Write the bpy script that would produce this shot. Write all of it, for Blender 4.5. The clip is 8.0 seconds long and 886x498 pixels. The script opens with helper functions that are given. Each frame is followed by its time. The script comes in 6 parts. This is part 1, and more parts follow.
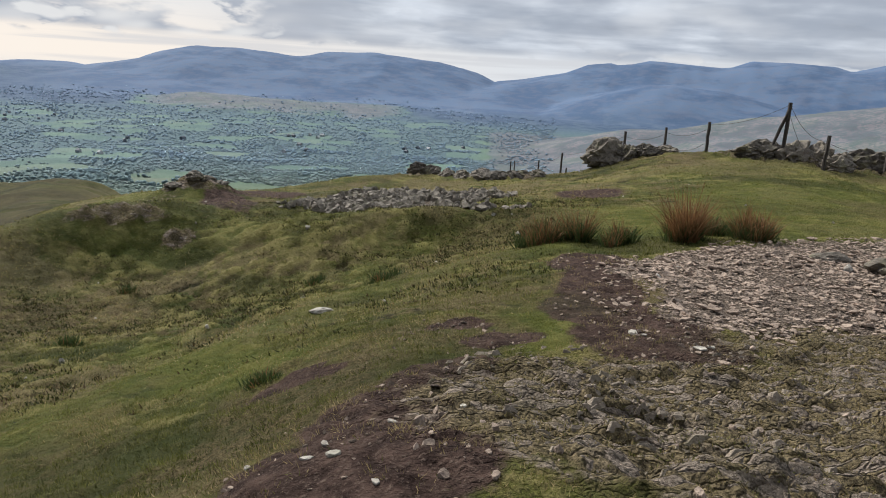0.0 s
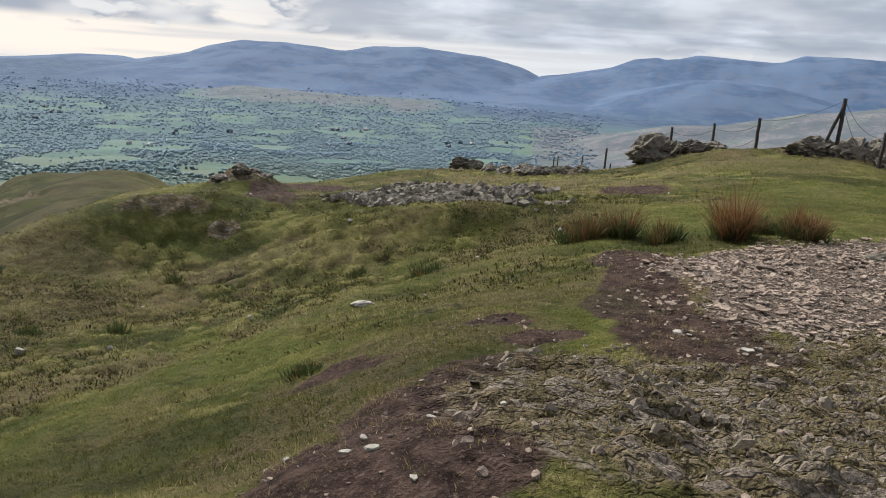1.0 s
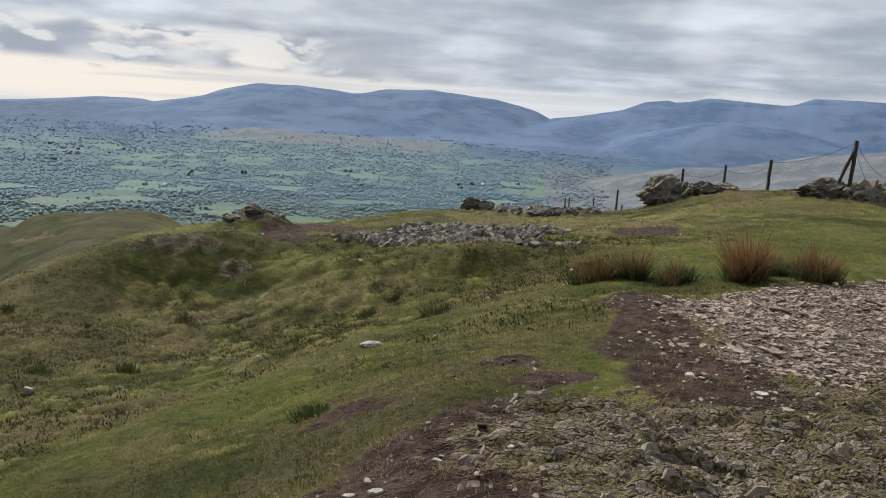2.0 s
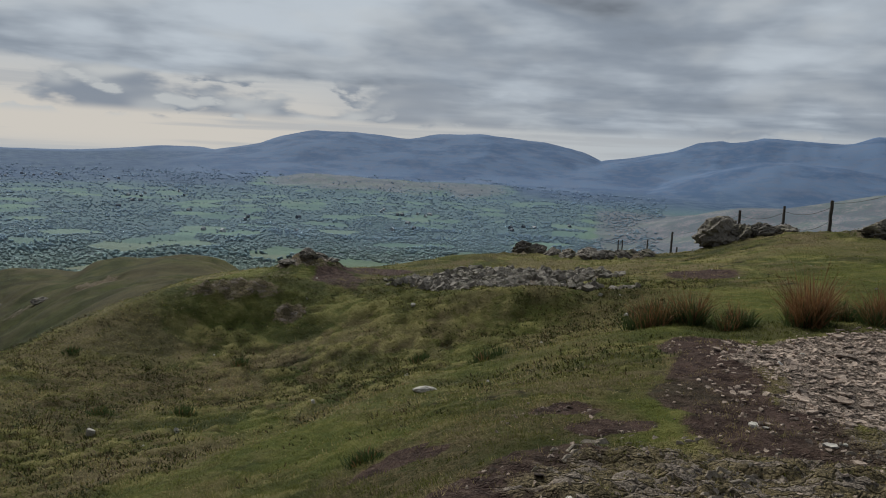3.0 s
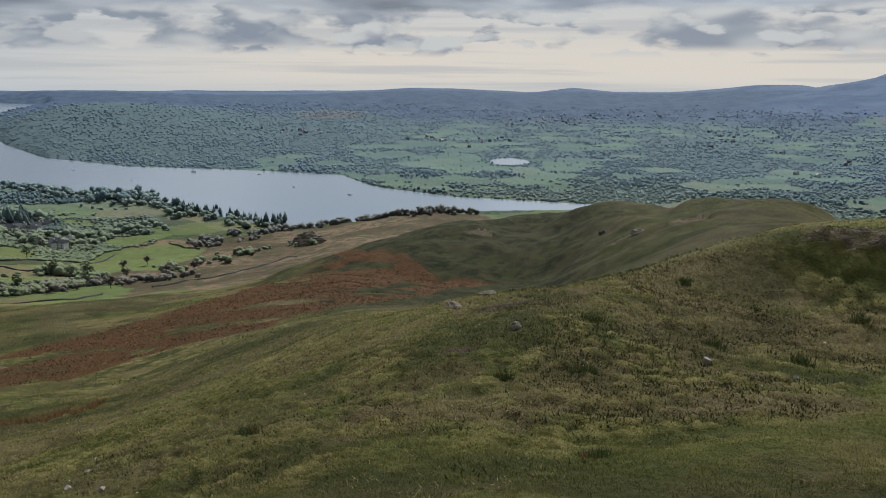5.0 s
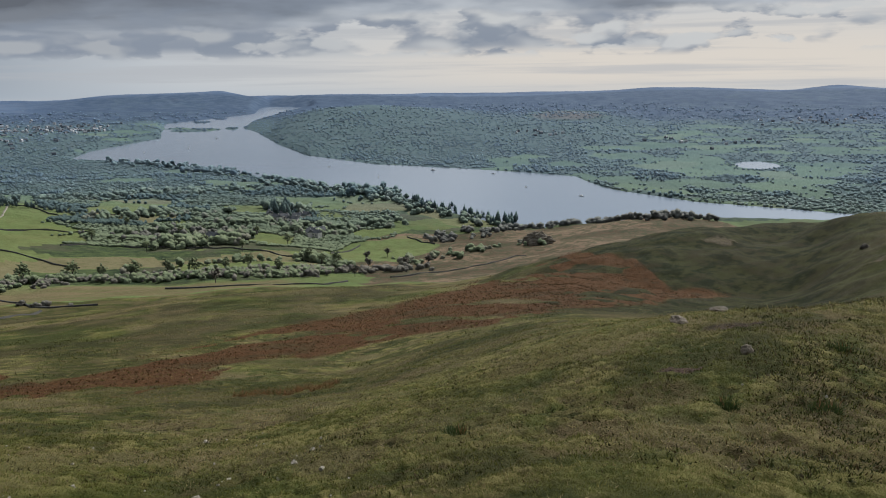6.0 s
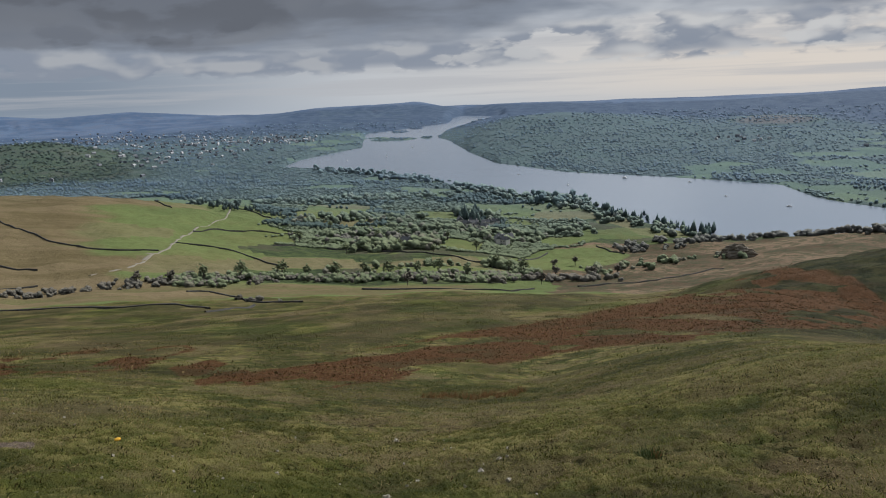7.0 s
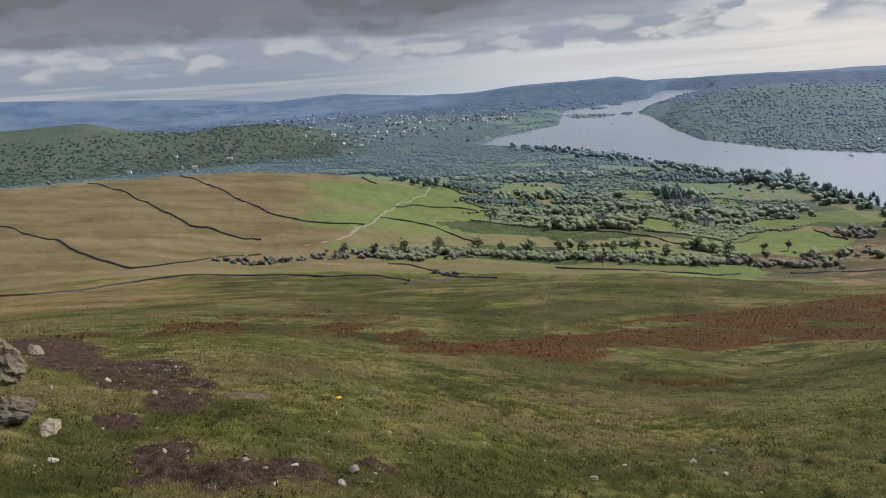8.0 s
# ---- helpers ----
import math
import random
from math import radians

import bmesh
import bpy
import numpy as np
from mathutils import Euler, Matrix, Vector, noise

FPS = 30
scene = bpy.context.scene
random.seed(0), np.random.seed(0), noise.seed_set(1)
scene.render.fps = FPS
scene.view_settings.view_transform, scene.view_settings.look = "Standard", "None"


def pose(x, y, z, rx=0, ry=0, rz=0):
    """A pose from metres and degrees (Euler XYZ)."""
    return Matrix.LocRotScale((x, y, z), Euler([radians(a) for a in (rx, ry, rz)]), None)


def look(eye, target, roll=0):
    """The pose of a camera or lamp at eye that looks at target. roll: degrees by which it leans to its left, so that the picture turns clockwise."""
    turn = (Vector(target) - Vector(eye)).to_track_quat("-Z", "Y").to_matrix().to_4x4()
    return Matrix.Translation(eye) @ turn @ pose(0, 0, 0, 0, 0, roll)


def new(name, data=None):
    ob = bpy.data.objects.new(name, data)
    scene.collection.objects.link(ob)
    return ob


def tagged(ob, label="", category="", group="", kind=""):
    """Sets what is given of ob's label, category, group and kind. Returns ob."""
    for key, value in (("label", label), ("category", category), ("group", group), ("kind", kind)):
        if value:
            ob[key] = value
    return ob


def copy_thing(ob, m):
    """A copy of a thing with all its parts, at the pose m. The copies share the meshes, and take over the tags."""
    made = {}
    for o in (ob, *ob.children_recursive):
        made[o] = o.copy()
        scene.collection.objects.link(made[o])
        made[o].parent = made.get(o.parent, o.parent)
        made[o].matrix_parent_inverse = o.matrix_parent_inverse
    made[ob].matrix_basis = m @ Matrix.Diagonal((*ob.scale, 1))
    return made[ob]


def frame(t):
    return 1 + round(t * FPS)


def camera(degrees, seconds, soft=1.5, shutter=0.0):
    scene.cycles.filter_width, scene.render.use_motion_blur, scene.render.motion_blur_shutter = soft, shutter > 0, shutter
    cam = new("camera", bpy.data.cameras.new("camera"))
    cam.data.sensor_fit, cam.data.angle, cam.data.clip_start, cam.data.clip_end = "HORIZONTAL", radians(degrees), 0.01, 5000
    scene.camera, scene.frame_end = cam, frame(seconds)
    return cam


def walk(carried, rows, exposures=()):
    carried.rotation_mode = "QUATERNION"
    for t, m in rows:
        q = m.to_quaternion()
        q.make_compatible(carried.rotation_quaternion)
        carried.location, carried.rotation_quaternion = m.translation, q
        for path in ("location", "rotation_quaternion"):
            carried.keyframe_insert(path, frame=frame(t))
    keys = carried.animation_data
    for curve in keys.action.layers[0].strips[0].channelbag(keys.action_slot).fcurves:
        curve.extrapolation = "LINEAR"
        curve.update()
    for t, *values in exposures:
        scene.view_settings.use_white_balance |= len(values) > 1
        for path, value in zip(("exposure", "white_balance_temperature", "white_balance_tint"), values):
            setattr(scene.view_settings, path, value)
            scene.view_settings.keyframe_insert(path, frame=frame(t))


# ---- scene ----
# ---- camera and its walk ----
cam = camera(61.22, 8.0, soft=1.0)
# seconds, x, y, height against the first eye, turn about x, y, z
PATH = [
    (0.0, 0.000, 0.000, 0.000, 77.05, -3.42, 0.79),
    (0.5, -0.006, 0.008, -0.001, 76.70, -3.36, 2.44),
    (1.0, -0.003, 0.030, -0.006, 76.45, -3.52, 4.06),
    (1.5, 0.020, 0.061, -0.016, 77.24, -3.51, 4.99),
    (1.7, 0.018, 0.061, -0.016, 78.02, -3.51, 4.99),
    (2.8, 0.013, 0.010, 0.004, 82.56, -2.89, 6.35),
    (3.0, -0.001, 0.033, 0.007, 82.59, -2.75, 8.82),
    (3.5, -0.057, -0.053, 0.027, 81.38, -2.82, 18.42),
    (4.0, -0.144, -0.124, 0.027, 79.71, -2.28, 30.40),
    (4.5, -0.330, -0.107, -0.041, 78.27, -1.29, 41.64),
    (5.0, -0.547, -0.153, -0.083, 76.94, -0.38, 51.69),
    (5.2, -0.587, -0.183, -0.091, 76.67, -0.06, 55.48),
    (6.3, -0.779, 0.199, -0.060, 77.38, 1.14, 73.86),
    (6.5, -0.863, 0.173, -0.091, 77.56, 1.50, 76.76),
    (7.0, -0.922, 0.098, -0.094, 78.02, 2.31, 83.52),
    (7.5, -0.998, 0.021, -0.112, 77.87, 3.09, 90.08),
    (8.0, -0.992, -0.160, -0.119, 77.15, 3.99, 98.27),
]
EXPOSURES = [(0.0, 0.44, 6250, 8), (1.5, 0.56, 6250, 8), (1.7, 0.54, 6250, 8), (2.8, -0.16, 6100, 5), (3.5, -0.25, 6100, 5), (4.5, -0.12, 6100, 5), (5.2, -0.02, 6150, 6), (6.5, -0.03, 6150, 7), (7.0, -0.06, 6200, 8), (8.0, 0.22, 6350, 9)]
walk(cam, [(t, pose(x, y, 1.5 + z, rx, ry, rz)) for t, x, y, z, rx, ry, rz in PATH], EXPOSURES)

# ---- sky and light ----
SUN_AZ, SUN_EL = 40.0, 38.0   # degrees left of north, above the horizon


class Nodes:
    """Short hand for building node trees."""

    def __init__(self, tree):
        self.tree = tree
        tree.nodes.clear()

    def add(self, kind, values=(), **settings):
        n = self.tree.nodes.new(kind)
        for key, value in settings.items():
            setattr(n, key, value)
        for key, value in dict(values).items():
            self.set(n.inputs[key], value)
        return n

    def set(self, socket, value):
        if isinstance(value, bpy.types.NodeSocket):
            self.tree.links.new(value, socket)
        elif isinstance(value, bpy.types.Node):
            self.tree.links.new(value.outputs[0], socket)
        else:
            if socket.type == "RGBA" and len(value) == 3:
                value = (*value, 1)
            socket.default_value = value

    def math(self, op, a, b=None, c=None, clamp=False):
        n = self.tree.nodes.new("ShaderNodeMath")
        n.operation, n.use_clamp = op, clamp
        for i, v in enumerate((a, b, c)):
            if v is not None:
                self.set(n.inputs[i], v)
        return n.outputs[0]

    def ramp(self, x, lo, hi, to_lo=0.0, to_hi=1.0):
        n = self.tree.nodes.new("ShaderNodeMapRange")
        n.interpolation_type = "SMOOTHSTEP"
        for i, v in enumerate((x, lo, hi, to_lo, to_hi)):
            self.set(n.inputs[i], v)
        return n.outputs[0]

    def mix(self, f, a, b, blend="MIX"):
        n = self.tree.nodes.new("ShaderNodeMix")
        n.data_type, n.blend_type = "RGBA", blend
        self.set(n.inputs[0], f)
        self.set(n.inputs[6], a)
        self.set(n.inputs[7], b)
        return n.outputs[2]

    def noise(self, vector, scale, detail=4.0, rough=0.55, distortion=0.0, out=0):
        n = self.tree.nodes.new("ShaderNodeTexNoise")
        if vector is not None:
            self.set(n.inputs["Vector"], vector)
        n.inputs["Scale"].default_value = scale
        n.inputs["Detail"].default_value = detail
        n.inputs["Roughness"].default_value = rough
        n.inputs["Distortion"].default_value = distortion
        return n.outputs[out]

    def vec(self, x, y, z):
        n = self.tree.nodes.new("ShaderNodeCombineXYZ")
        for i, v in enumerate((x, y, z)):
            self.set(n.inputs[i], v)
        return n.outputs[0]

    def scale(self, v, s):
        n = self.tree.nodes.new("ShaderNodeVectorMath")
        n.operation = "MULTIPLY"
        self.set(n.inputs[0], v)
        self.set(n.inputs[1], s)
        return n.outputs[0]


def make_world():
    world = bpy.data.worlds.new("sky")
    scene.world = world
    world.use_nodes = True
    k = Nodes(world.node_tree)
    direction = k.add("ShaderNodeTexCoord").outputs["Generated"]
    sep = k.add("ShaderNodeSeparateXYZ", {0: direction})
    x, y, z = sep.outputs
    el = k.math("MULTIPLY", k.math("ARCSINE", z), 57.296)
    az = k.math("MULTIPLY", k.math("ARCTAN2", k.math("MULTIPLY", x, -1.0), y), 57.296)
    clear = k.add("ShaderNodeTexSky", sky_type="NISHITA", sun_disc=False, sun_elevation=radians(SUN_EL),
                  sun_rotation=radians(-SUN_AZ), altitude=400.0, air_density=1.2, dust_density=2.5)
    clear = k.scale(clear.outputs[0], (0.11, 0.11, 0.11))
    # broken stratocumulus deck, flat underneath, seen in perspective
    flat = k.math("ADD", k.math("MAXIMUM", z, 0.0), 0.075)
    plan = k.vec(k.math("DIVIDE", x, flat), k.math("DIVIDE", y, flat), 0.0)
    big = k.noise(plan, 0.42, 3.0, 0.45, 0.2)
    fine = k.noise(plan, 1.3, 4.0, 0.5, 0.2)

    def heaps(across, up, shift, seed, detail=5.0):
        v = k.vec(k.math("MULTIPLY", az, across), k.math("MULTIPLY", k.math("ADD", el, shift), up), seed)
        return k.noise(v, 1.0, detail, 0.5, 0.1)

    heap, heap_over = heaps(0.060, 0.15, 0.0, 3.0), heaps(0.060, 0.15, 1.6, 3.0, 4.0)
    thick = k.math("ADD", k.math("ADD", k.math("MULTIPLY", big, 0.34), k.math("MULTIPLY", fine, 0.22)), k.math("MULTIPLY", heap, 0.44))
    thick = k.math("ADD", thick, k.math("MULTIPLY", k.ramp(az, 72.0, 106.0, 0.0, 0.30), k.ramp(el, 2.0, 6.0)))
    deck = k.mix(k.ramp(thick, 0.40, 0.55), k.mix(k.ramp(az, 40.0, 75.0), (0.60, 0.62, 0.66), (0.50, 0.515, 0.55)), k.mix(k.ramp(az, 40.0, 75.0), (0.300, 0.325, 0.375), (0.235, 0.258, 0.305)))
    deck = k.mix(k.ramp(thick, 0.54, 0.68), deck, (0.135, 0.143, 0.165))
    crown = k.math("MULTIPLY", k.ramp(k.math("SUBTRACT", heap, heap_over), -0.02, 0.11), k.ramp(thick, 0.66, 0.48))
    deck = k.mix(k.math("MULTIPLY", crown, k.ramp(az, 68.0, 95.0, 0.5, 0.2)), deck, (0.66, 0.655, 0.66))
    # the bright strip under the deck, towards the sun; grey rain light away from it
    warm = k.ramp(k.math("ABSOLUTE", k.math("SUBTRACT", az, 42.0)), 14.0, 52.0, 1.0, 0.0)
    grey = k.mix(k.ramp(az, 85.0, 112.0), (0.56, 0.565, 0.58), (0.235, 0.275, 0.335))
    strip = k.mix(warm, grey, k.mix(k.ramp(el, 1.0, 5.5), (0.74, 0.655, 0.575), (0.62, 0.60, 0.59)))
    streak = k.noise(k.vec(k.math("MULTIPLY", az, 0.04), k.math("MULTIPLY", el, 1.1), 1.0), 1.0, 5.0, 0.55)
    strip = k.mix(k.math("MULTIPLY", k.ramp(streak, 0.46, 0.64), 0.6), strip, (0.47, 0.465, 0.48))
    edge = k.noise(k.vec(k.math("MULTIPLY", az, 0.06), k.math("MULTIPLY", el, 0.10), 7.0), 1.0, 6.0, 0.58)
    top = k.math("ADD", k.math("ADD", el, k.ramp(az, 62.0, 95.0, 0.0, 1.2)), k.math("MULTIPLY", k.math("SUBTRACT", edge, 0.5), 3.2))
    cover = k.ramp(top, 4.3, 4.9)
    right = k.ramp(az, 2.0, 20.0, 1.0, 0.0)
    low_edge = k.math("ADD", el, k.math("MULTIPLY", k.math("SUBTRACT", edge, 0.5), 3.0))
    cover = k.math("MAXIMUM", cover, k.math("MULTIPLY", right, k.ramp(low_edge, 1.6, 2.8)))
    sky = k.mix(cover, strip, deck)
    # heaped cumulus standing in the strip: grey cores, bright rims, flat dark feet
    for across, up, seed, need, low_at, high_at in ((0.10, 0.25, 11.3, 0.485, 1.6, 6.5), (0.22, 0.55, 27.1, 0.55, 1.2, 4.0)):
        cu, soft, over = heaps(across, up, 0.0, seed), heaps(across, up, 0.0, seed, 2.5), heaps(across, up, 1.0, seed, 2.5)
        more = k.math("SUBTRACT", need, k.ramp(az, 50.0, 85.0, 0.0, 0.10))
        body = k.math("SUBTRACT", cu, more)
        belt = k.math("MULTIPLY", k.ramp(el, low_at, low_at + 0.7), k.ramp(el, high_at, high_at + 2.0, 1.0, 0.0))
        mask = k.math("MULTIPLY", k.ramp(body, -0.01, 0.06), belt)
        lit = k.math("MULTIPLY", k.ramp(k.math("SUBTRACT", soft, over), -0.03, 0.16), k.math("SUBTRACT", 1.0, k.math("MULTIPLY", cover, 0.6)))
        cloud = k.mix(lit, (0.265, 0.290, 0.345), k.mix(k.ramp(az, 66.0, 92.0), (0.60, 0.585, 0.575), (0.42, 0.425, 0.445)))
        sky = k.mix(k.math("MULTIPLY", mask, k.math("SUBTRACT", 0.92, k.math("MULTIPLY", cover, 0.70))), sky, cloud)
    # a few thin places let the clear sky through
    sky = k.mix(k.math("MULTIPLY", k.ramp(thick, 0.30, 0.42, 0.5, 0.0), k.ramp(el, 22.0, 40.0)), sky, clear)
    low = k.ramp(el, -3.0, 0.2)
    sky = k.mix(low, (0.42, 0.47, 0.53), sky)
    back = k.add("ShaderNodeBackground", {"Color": sky, "Strength": 1.0})
    out = k.add("ShaderNodeOutputWorld")
    k.set(out.inputs["Surface"], back)


make_world()
sun_data = bpy.data.lights.new("sun", "SUN")
sun_data.energy, sun_data.angle, sun_data.color = 4.3, radians(26), (1.0, 0.94, 0.87)
sun = new("sun", sun_data)
sun.matrix_world = look((0, 0, 0), [-v for v in (-math.sin(radians(SUN_AZ)) * math.cos(radians(SUN_EL)), math.cos(radians(SUN_AZ)) * math.cos(radians(SUN_EL)), math.sin(radians(SUN_EL)))])
# ---- lie of the land -------------------------------------------------------------------
EYE = 1.5            # the eye above the turf it stands on
LAKE = EYE - 138.0   # level of the lake


def lattice(ix, iy, seed):
    h = (ix.astype(np.int64) * 374761393 + iy.astype(np.int64) * 668265263 + seed * 974711) & 0xFFFFFFFF
    h = ((h ^ (h >> 13)) * 1274126177) & 0xFFFFFFFF
    return ((h ^ (h >> 16)) & 0xFFFF) / 65535.0


def grain(x, y, seed=0):
    """Smooth value noise in -1..1."""
    fx, fy = np.floor(x), np.floor(y)
    u, v = x - fx, y - fy
    u, v = u * u * (3 - 2 * u), v * v * (3 - 2 * v)
    a, b = lattice(fx, fy, seed), lattice(fx + 1, fy, seed)
    c, d = lattice(fx, fy + 1, seed), lattice(fx + 1, fy + 1, seed)
    return 2 * ((a * (1 - u) + b * u) * (1 - v) + (c * (1 - u) + d * u) * v) - 1


def fbm(x, y, octaves=4, seed=0):
    total, amp, norm = 0.0, 1.0, 0.0
    for k in range(octaves):
        total = total + amp * grain(x * 2.03 ** k + 17.3 * k, y * 2.03 ** k - 9.1 * k, seed + k)
        norm += amp
        amp *= 0.5
    return total / norm


def step(a, b, x):
    t = np.clip((x - a) / (b - a), 0, 1)
    return t * t * (3 - 2 * t)


AZ0, AZN = -180, 180
RADII = np.exp(np.linspace(np.log(0.25), np.log(5200), 420))
SECTIONS = {}


def section(az, *knots):
    """A cut through the hill along one bearing (degrees left of north): distance in metres, degrees below the eye."""
    r = [0.25, 0.8] + [k[0] for k in knots]
    d = [80.5, 61.5] + [k[1] for k in knots]
    last = r[-1]
    for rr in (760, 1000, 1500, 2400, 3400, 4700, 5200):
        if rr > last * 1.25:
            r.append(rr)
            d.append(math.degrees(math.atan((138 - 6 * min(1, rr / 2000) ** 2 - max(0, rr - 2400) * 0.012) / rr)))
    SECTIONS[az] = np.interp(np.log(RADII), np.log(r), np.log(np.tan(np.radians(d))))


FALL = ((45, 10.5), (100, 14.5), (300, 16), (600, 12.4))
section(-180, (3, 26), (10, 14), (40, 10), (200, 9), (600, 9))
section(-60, (3, 25), (10, 10), (25, 4.5), (60, 8), (300, 14), (600, 12.4))
section(-36, (2.5, 28), (4.5, 19), (6, 15.8), (9, 11.5), (12, 9), (16, 7.3), (24, 5.1), (29, 5.1), *FALL)
section(-24, (2.5, 28), (4, 21.5), (5.5, 17.3), (8, 13), (10.5, 10.4), (15, 7.9), (20, 5.8), (24, 4.2), (27, 4.2), (31, 6), *FALL)
section(-17, (2.5, 28), (4, 21.8), (5.6, 17.4), (8, 13.4), (10.5, 11), (15, 8.3), (21, 5.7), (25, 4.3), (28, 4.6), (32, 6), *FALL)
section(-11, (2.5, 27), (3.6, 22.7), (6.5, 16), (9.3, 12.4), (11, 11.7), (14, 9.6), (20, 7.3), (24.5, 6.2), (28, 6.2), (38, 7.3), (60, 7.2), (78, 7.0), (120, 9.5), (300, 16), (600, 12.4))
section(-4, (2.5, 27), (4, 21.6), (7, 15.8), (8.6, 14.2), (11, 13.2), (13, 12.1), (14.4, 10.2), (20, 8.3), (26, 7.2), (30, 7.6), (60, 7.5), (80, 7.1), (120, 9.5), (300, 16), (600, 12.4))
section(4, (2.6, 27.2), (3.5, 23.4), (6, 18), (7, 17.4), (9.5, 16.9), (12.9, 12.9), (14.3, 10.9), (20, 9), (26, 7.8), (30, 8.6), *FALL)
section(12, (2.6, 29), (3.6, 26), (5.5, 21.3), (8, 19.6), (10.5, 17.6), (12.5, 15), (14, 12.9), (15.4, 11), (20, 9.6), (24, 8.9), (28, 9.4), *FALL)
section(20, (2.6, 32), (4, 27), (6, 23.9), (9, 20.6), (12, 17.7), (14.8, 14), (17, 11), (19.5, 9.2), (22, 9), (27, 9.6), *FALL)
section(24, (2.6, 32.5), (4.5, 27.2), (7, 23.2), (10, 20.2), (13, 17), (15.4, 13.7), (17.5, 11.2), (20.5, 9.8), (24, 9.2), (29.5, 10), (60, 10.5), (90, 9.5), (118, 8.3), (150, 11), (300, 15.5), (600, 12.4))
section(28, (2.6, 33), (5, 27), (8, 22.6), (11, 19.7), (14, 16.2), (16, 13.4), (18, 11.5), (22, 10.8), (26, 10.0), (32, 10.6), (60, 10.5), (90, 9.2), (118, 8.0), (150, 10), (300, 15), (600, 12.4))
section(32, (2.6, 33), (5.5, 27), (9, 21.8), (12.5, 18.4), (15, 14.9), (17.5, 12.3), (22, 11.9), (30, 12.4), (60, 11.7), (85, 10.4), (104, 9.0), (122, 8.4), (155, 11), (300, 15), (600, 12.4))
section(36, (3, 33), (6, 27), (10.6, 20.8), (14, 17.2), (17, 13.6), (22, 13.8), (32, 14.3), (65, 13.2), (84, 12.0), (100, 10.2), (125, 9.15), (160, 11.5), (300, 15), (600, 12.4))
section(40, (3, 33), (6.3, 27.3), (10.3, 21), (13.5, 17.4), (16.5, 14.7), (22, 15.4), (70, 15.1), (95, 13.6), (115, 10.9), (138, 8.7), (172, 11.5), (300, 14.5), (600, 12.3))
section(44, (3, 33), (6.5, 27.5), (10, 21.3), (13, 17.6), (16, 15.6), (22, 17), (80, 16.4), (106, 15.2), (122, 13.0), (142, 11.0), (164, 10.3), (200, 12.5), (400, 14), (600, 12.2))
section(48, (3, 33), (6.2, 28), (9.5, 22.6), (12.7, 18.6), (16.5, 16.2), (23, 17.5), (80, 16.7), (104, 15.5), (118, 13.2), (136, 11.3), (158, 10.5), (195, 12.5), (400, 13), (540, 10.9), (595, 10.0), (670, 11.6))
section(52, (3, 33), (6, 28.5), (9, 24), (12.5, 19.6), (17, 16.9), (24, 18), (80, 16.6), (106, 15.5), (119, 13.3), (134, 11.4), (154, 10.6), (190, 12.5), (400, 12.2), (520, 10.8), (590, 9.95), (660, 11.6))
section(56, (3, 33), (5.8, 29), (8.8, 25), (12.7, 20.5), (17.5, 17.8), (25, 18.1), (60, 17), (90, 15.9), (110, 14.5), (128, 12.9), (148, 12.0), (185, 13.4), (400, 12.4), (520, 11.1), (600, 10.3), (670, 11.6))
section(60, (3, 33), (5.5, 29.5), (8.6, 26), (13, 21.5), (18, 18.7), (26, 18.2), (50, 17), (80, 15.8), (110, 14.4), (135, 13.6), (165, 14.3), (400, 13), (520, 11.8), (620, 11.1), (680, 11.6))
section(68, (3, 33), (6, 30), (10, 25.6), (14, 23), (20, 21.4), (35, 19.4), (60, 17.6), (90, 15.6), (120, 16.4), (300, 15), (500, 13), (650, 11.4), (730, 10.7))
section(76, (3, 33), (6, 30.5), (10, 27), (15, 24.2), (22, 23), (40, 21.4), (75, 17.4), (110, 15.3), (150, 16.3), (300, 15), (480, 13.4), (650, 11.2), (880, 9))
section(84, (3, 33), (6, 31), (10, 28.3), (14.5, 25.9), (20, 23.8), (25, 23.3), (45, 20.4), (80, 16.8), (115, 15.4), (150, 16.2), (300, 14.6), (500, 11.8), (800, 8.9), (1060, 7.4))
section(92, (3, 33), (6, 31), (10, 28.4), (15, 25.2), (21, 23), (45, 19.8), (85, 16.3), (120, 15.6), (180, 15.7), (300, 14.3), (420, 12.6), (600, 10.2), (900, 7.9), (1300, 6))
section(100, (3, 32), (6, 29.5), (10, 26.5), (15, 23.4), (20, 21.8), (45, 19), (80, 16.6), (140, 15.5), (220, 14.8), (320, 13.3), (420, 11.6), (560, 9.3), (720, 7.7), (900, 7.7), (1200, 6))
section(108, (3, 31), (6, 27.2), (10, 24.2), (15, 21.7), (19, 20.3), (40, 18), (80, 16.2), (150, 15), (250, 13.3), (330, 11.9), (450, 9.3), (580, 7.1), (680, 6.2), (800, 7.4), (1400, 5))
section(116, (3, 30), (6, 26), (10, 22.6), (14, 20), (20, 17.8), (40, 16.5), (90, 15), (160, 13.8), (250, 12.5), (330, 11.7), (450, 8.7), (600, 6.3), (720, 5.4), (850, 6.8), (1400, 5))
section(124, (3, 29), (5.5, 26), (8, 23), (11, 20.5), (16, 17.8), (24, 16.2), (50, 15), (100, 14), (200, 12.5), (300, 11.4), (450, 8.2), (600, 6), (750, 5.1), (900, 6.5), (1400, 5))
section(132, (3, 28), (5, 24), (8, 20), (14, 16), (20, 14.2), (40, 14), (100, 13), (200, 12), (300, 11), (450, 7.8), (650, 5.5), (800, 4.9), (950, 6.5), (1400, 5))
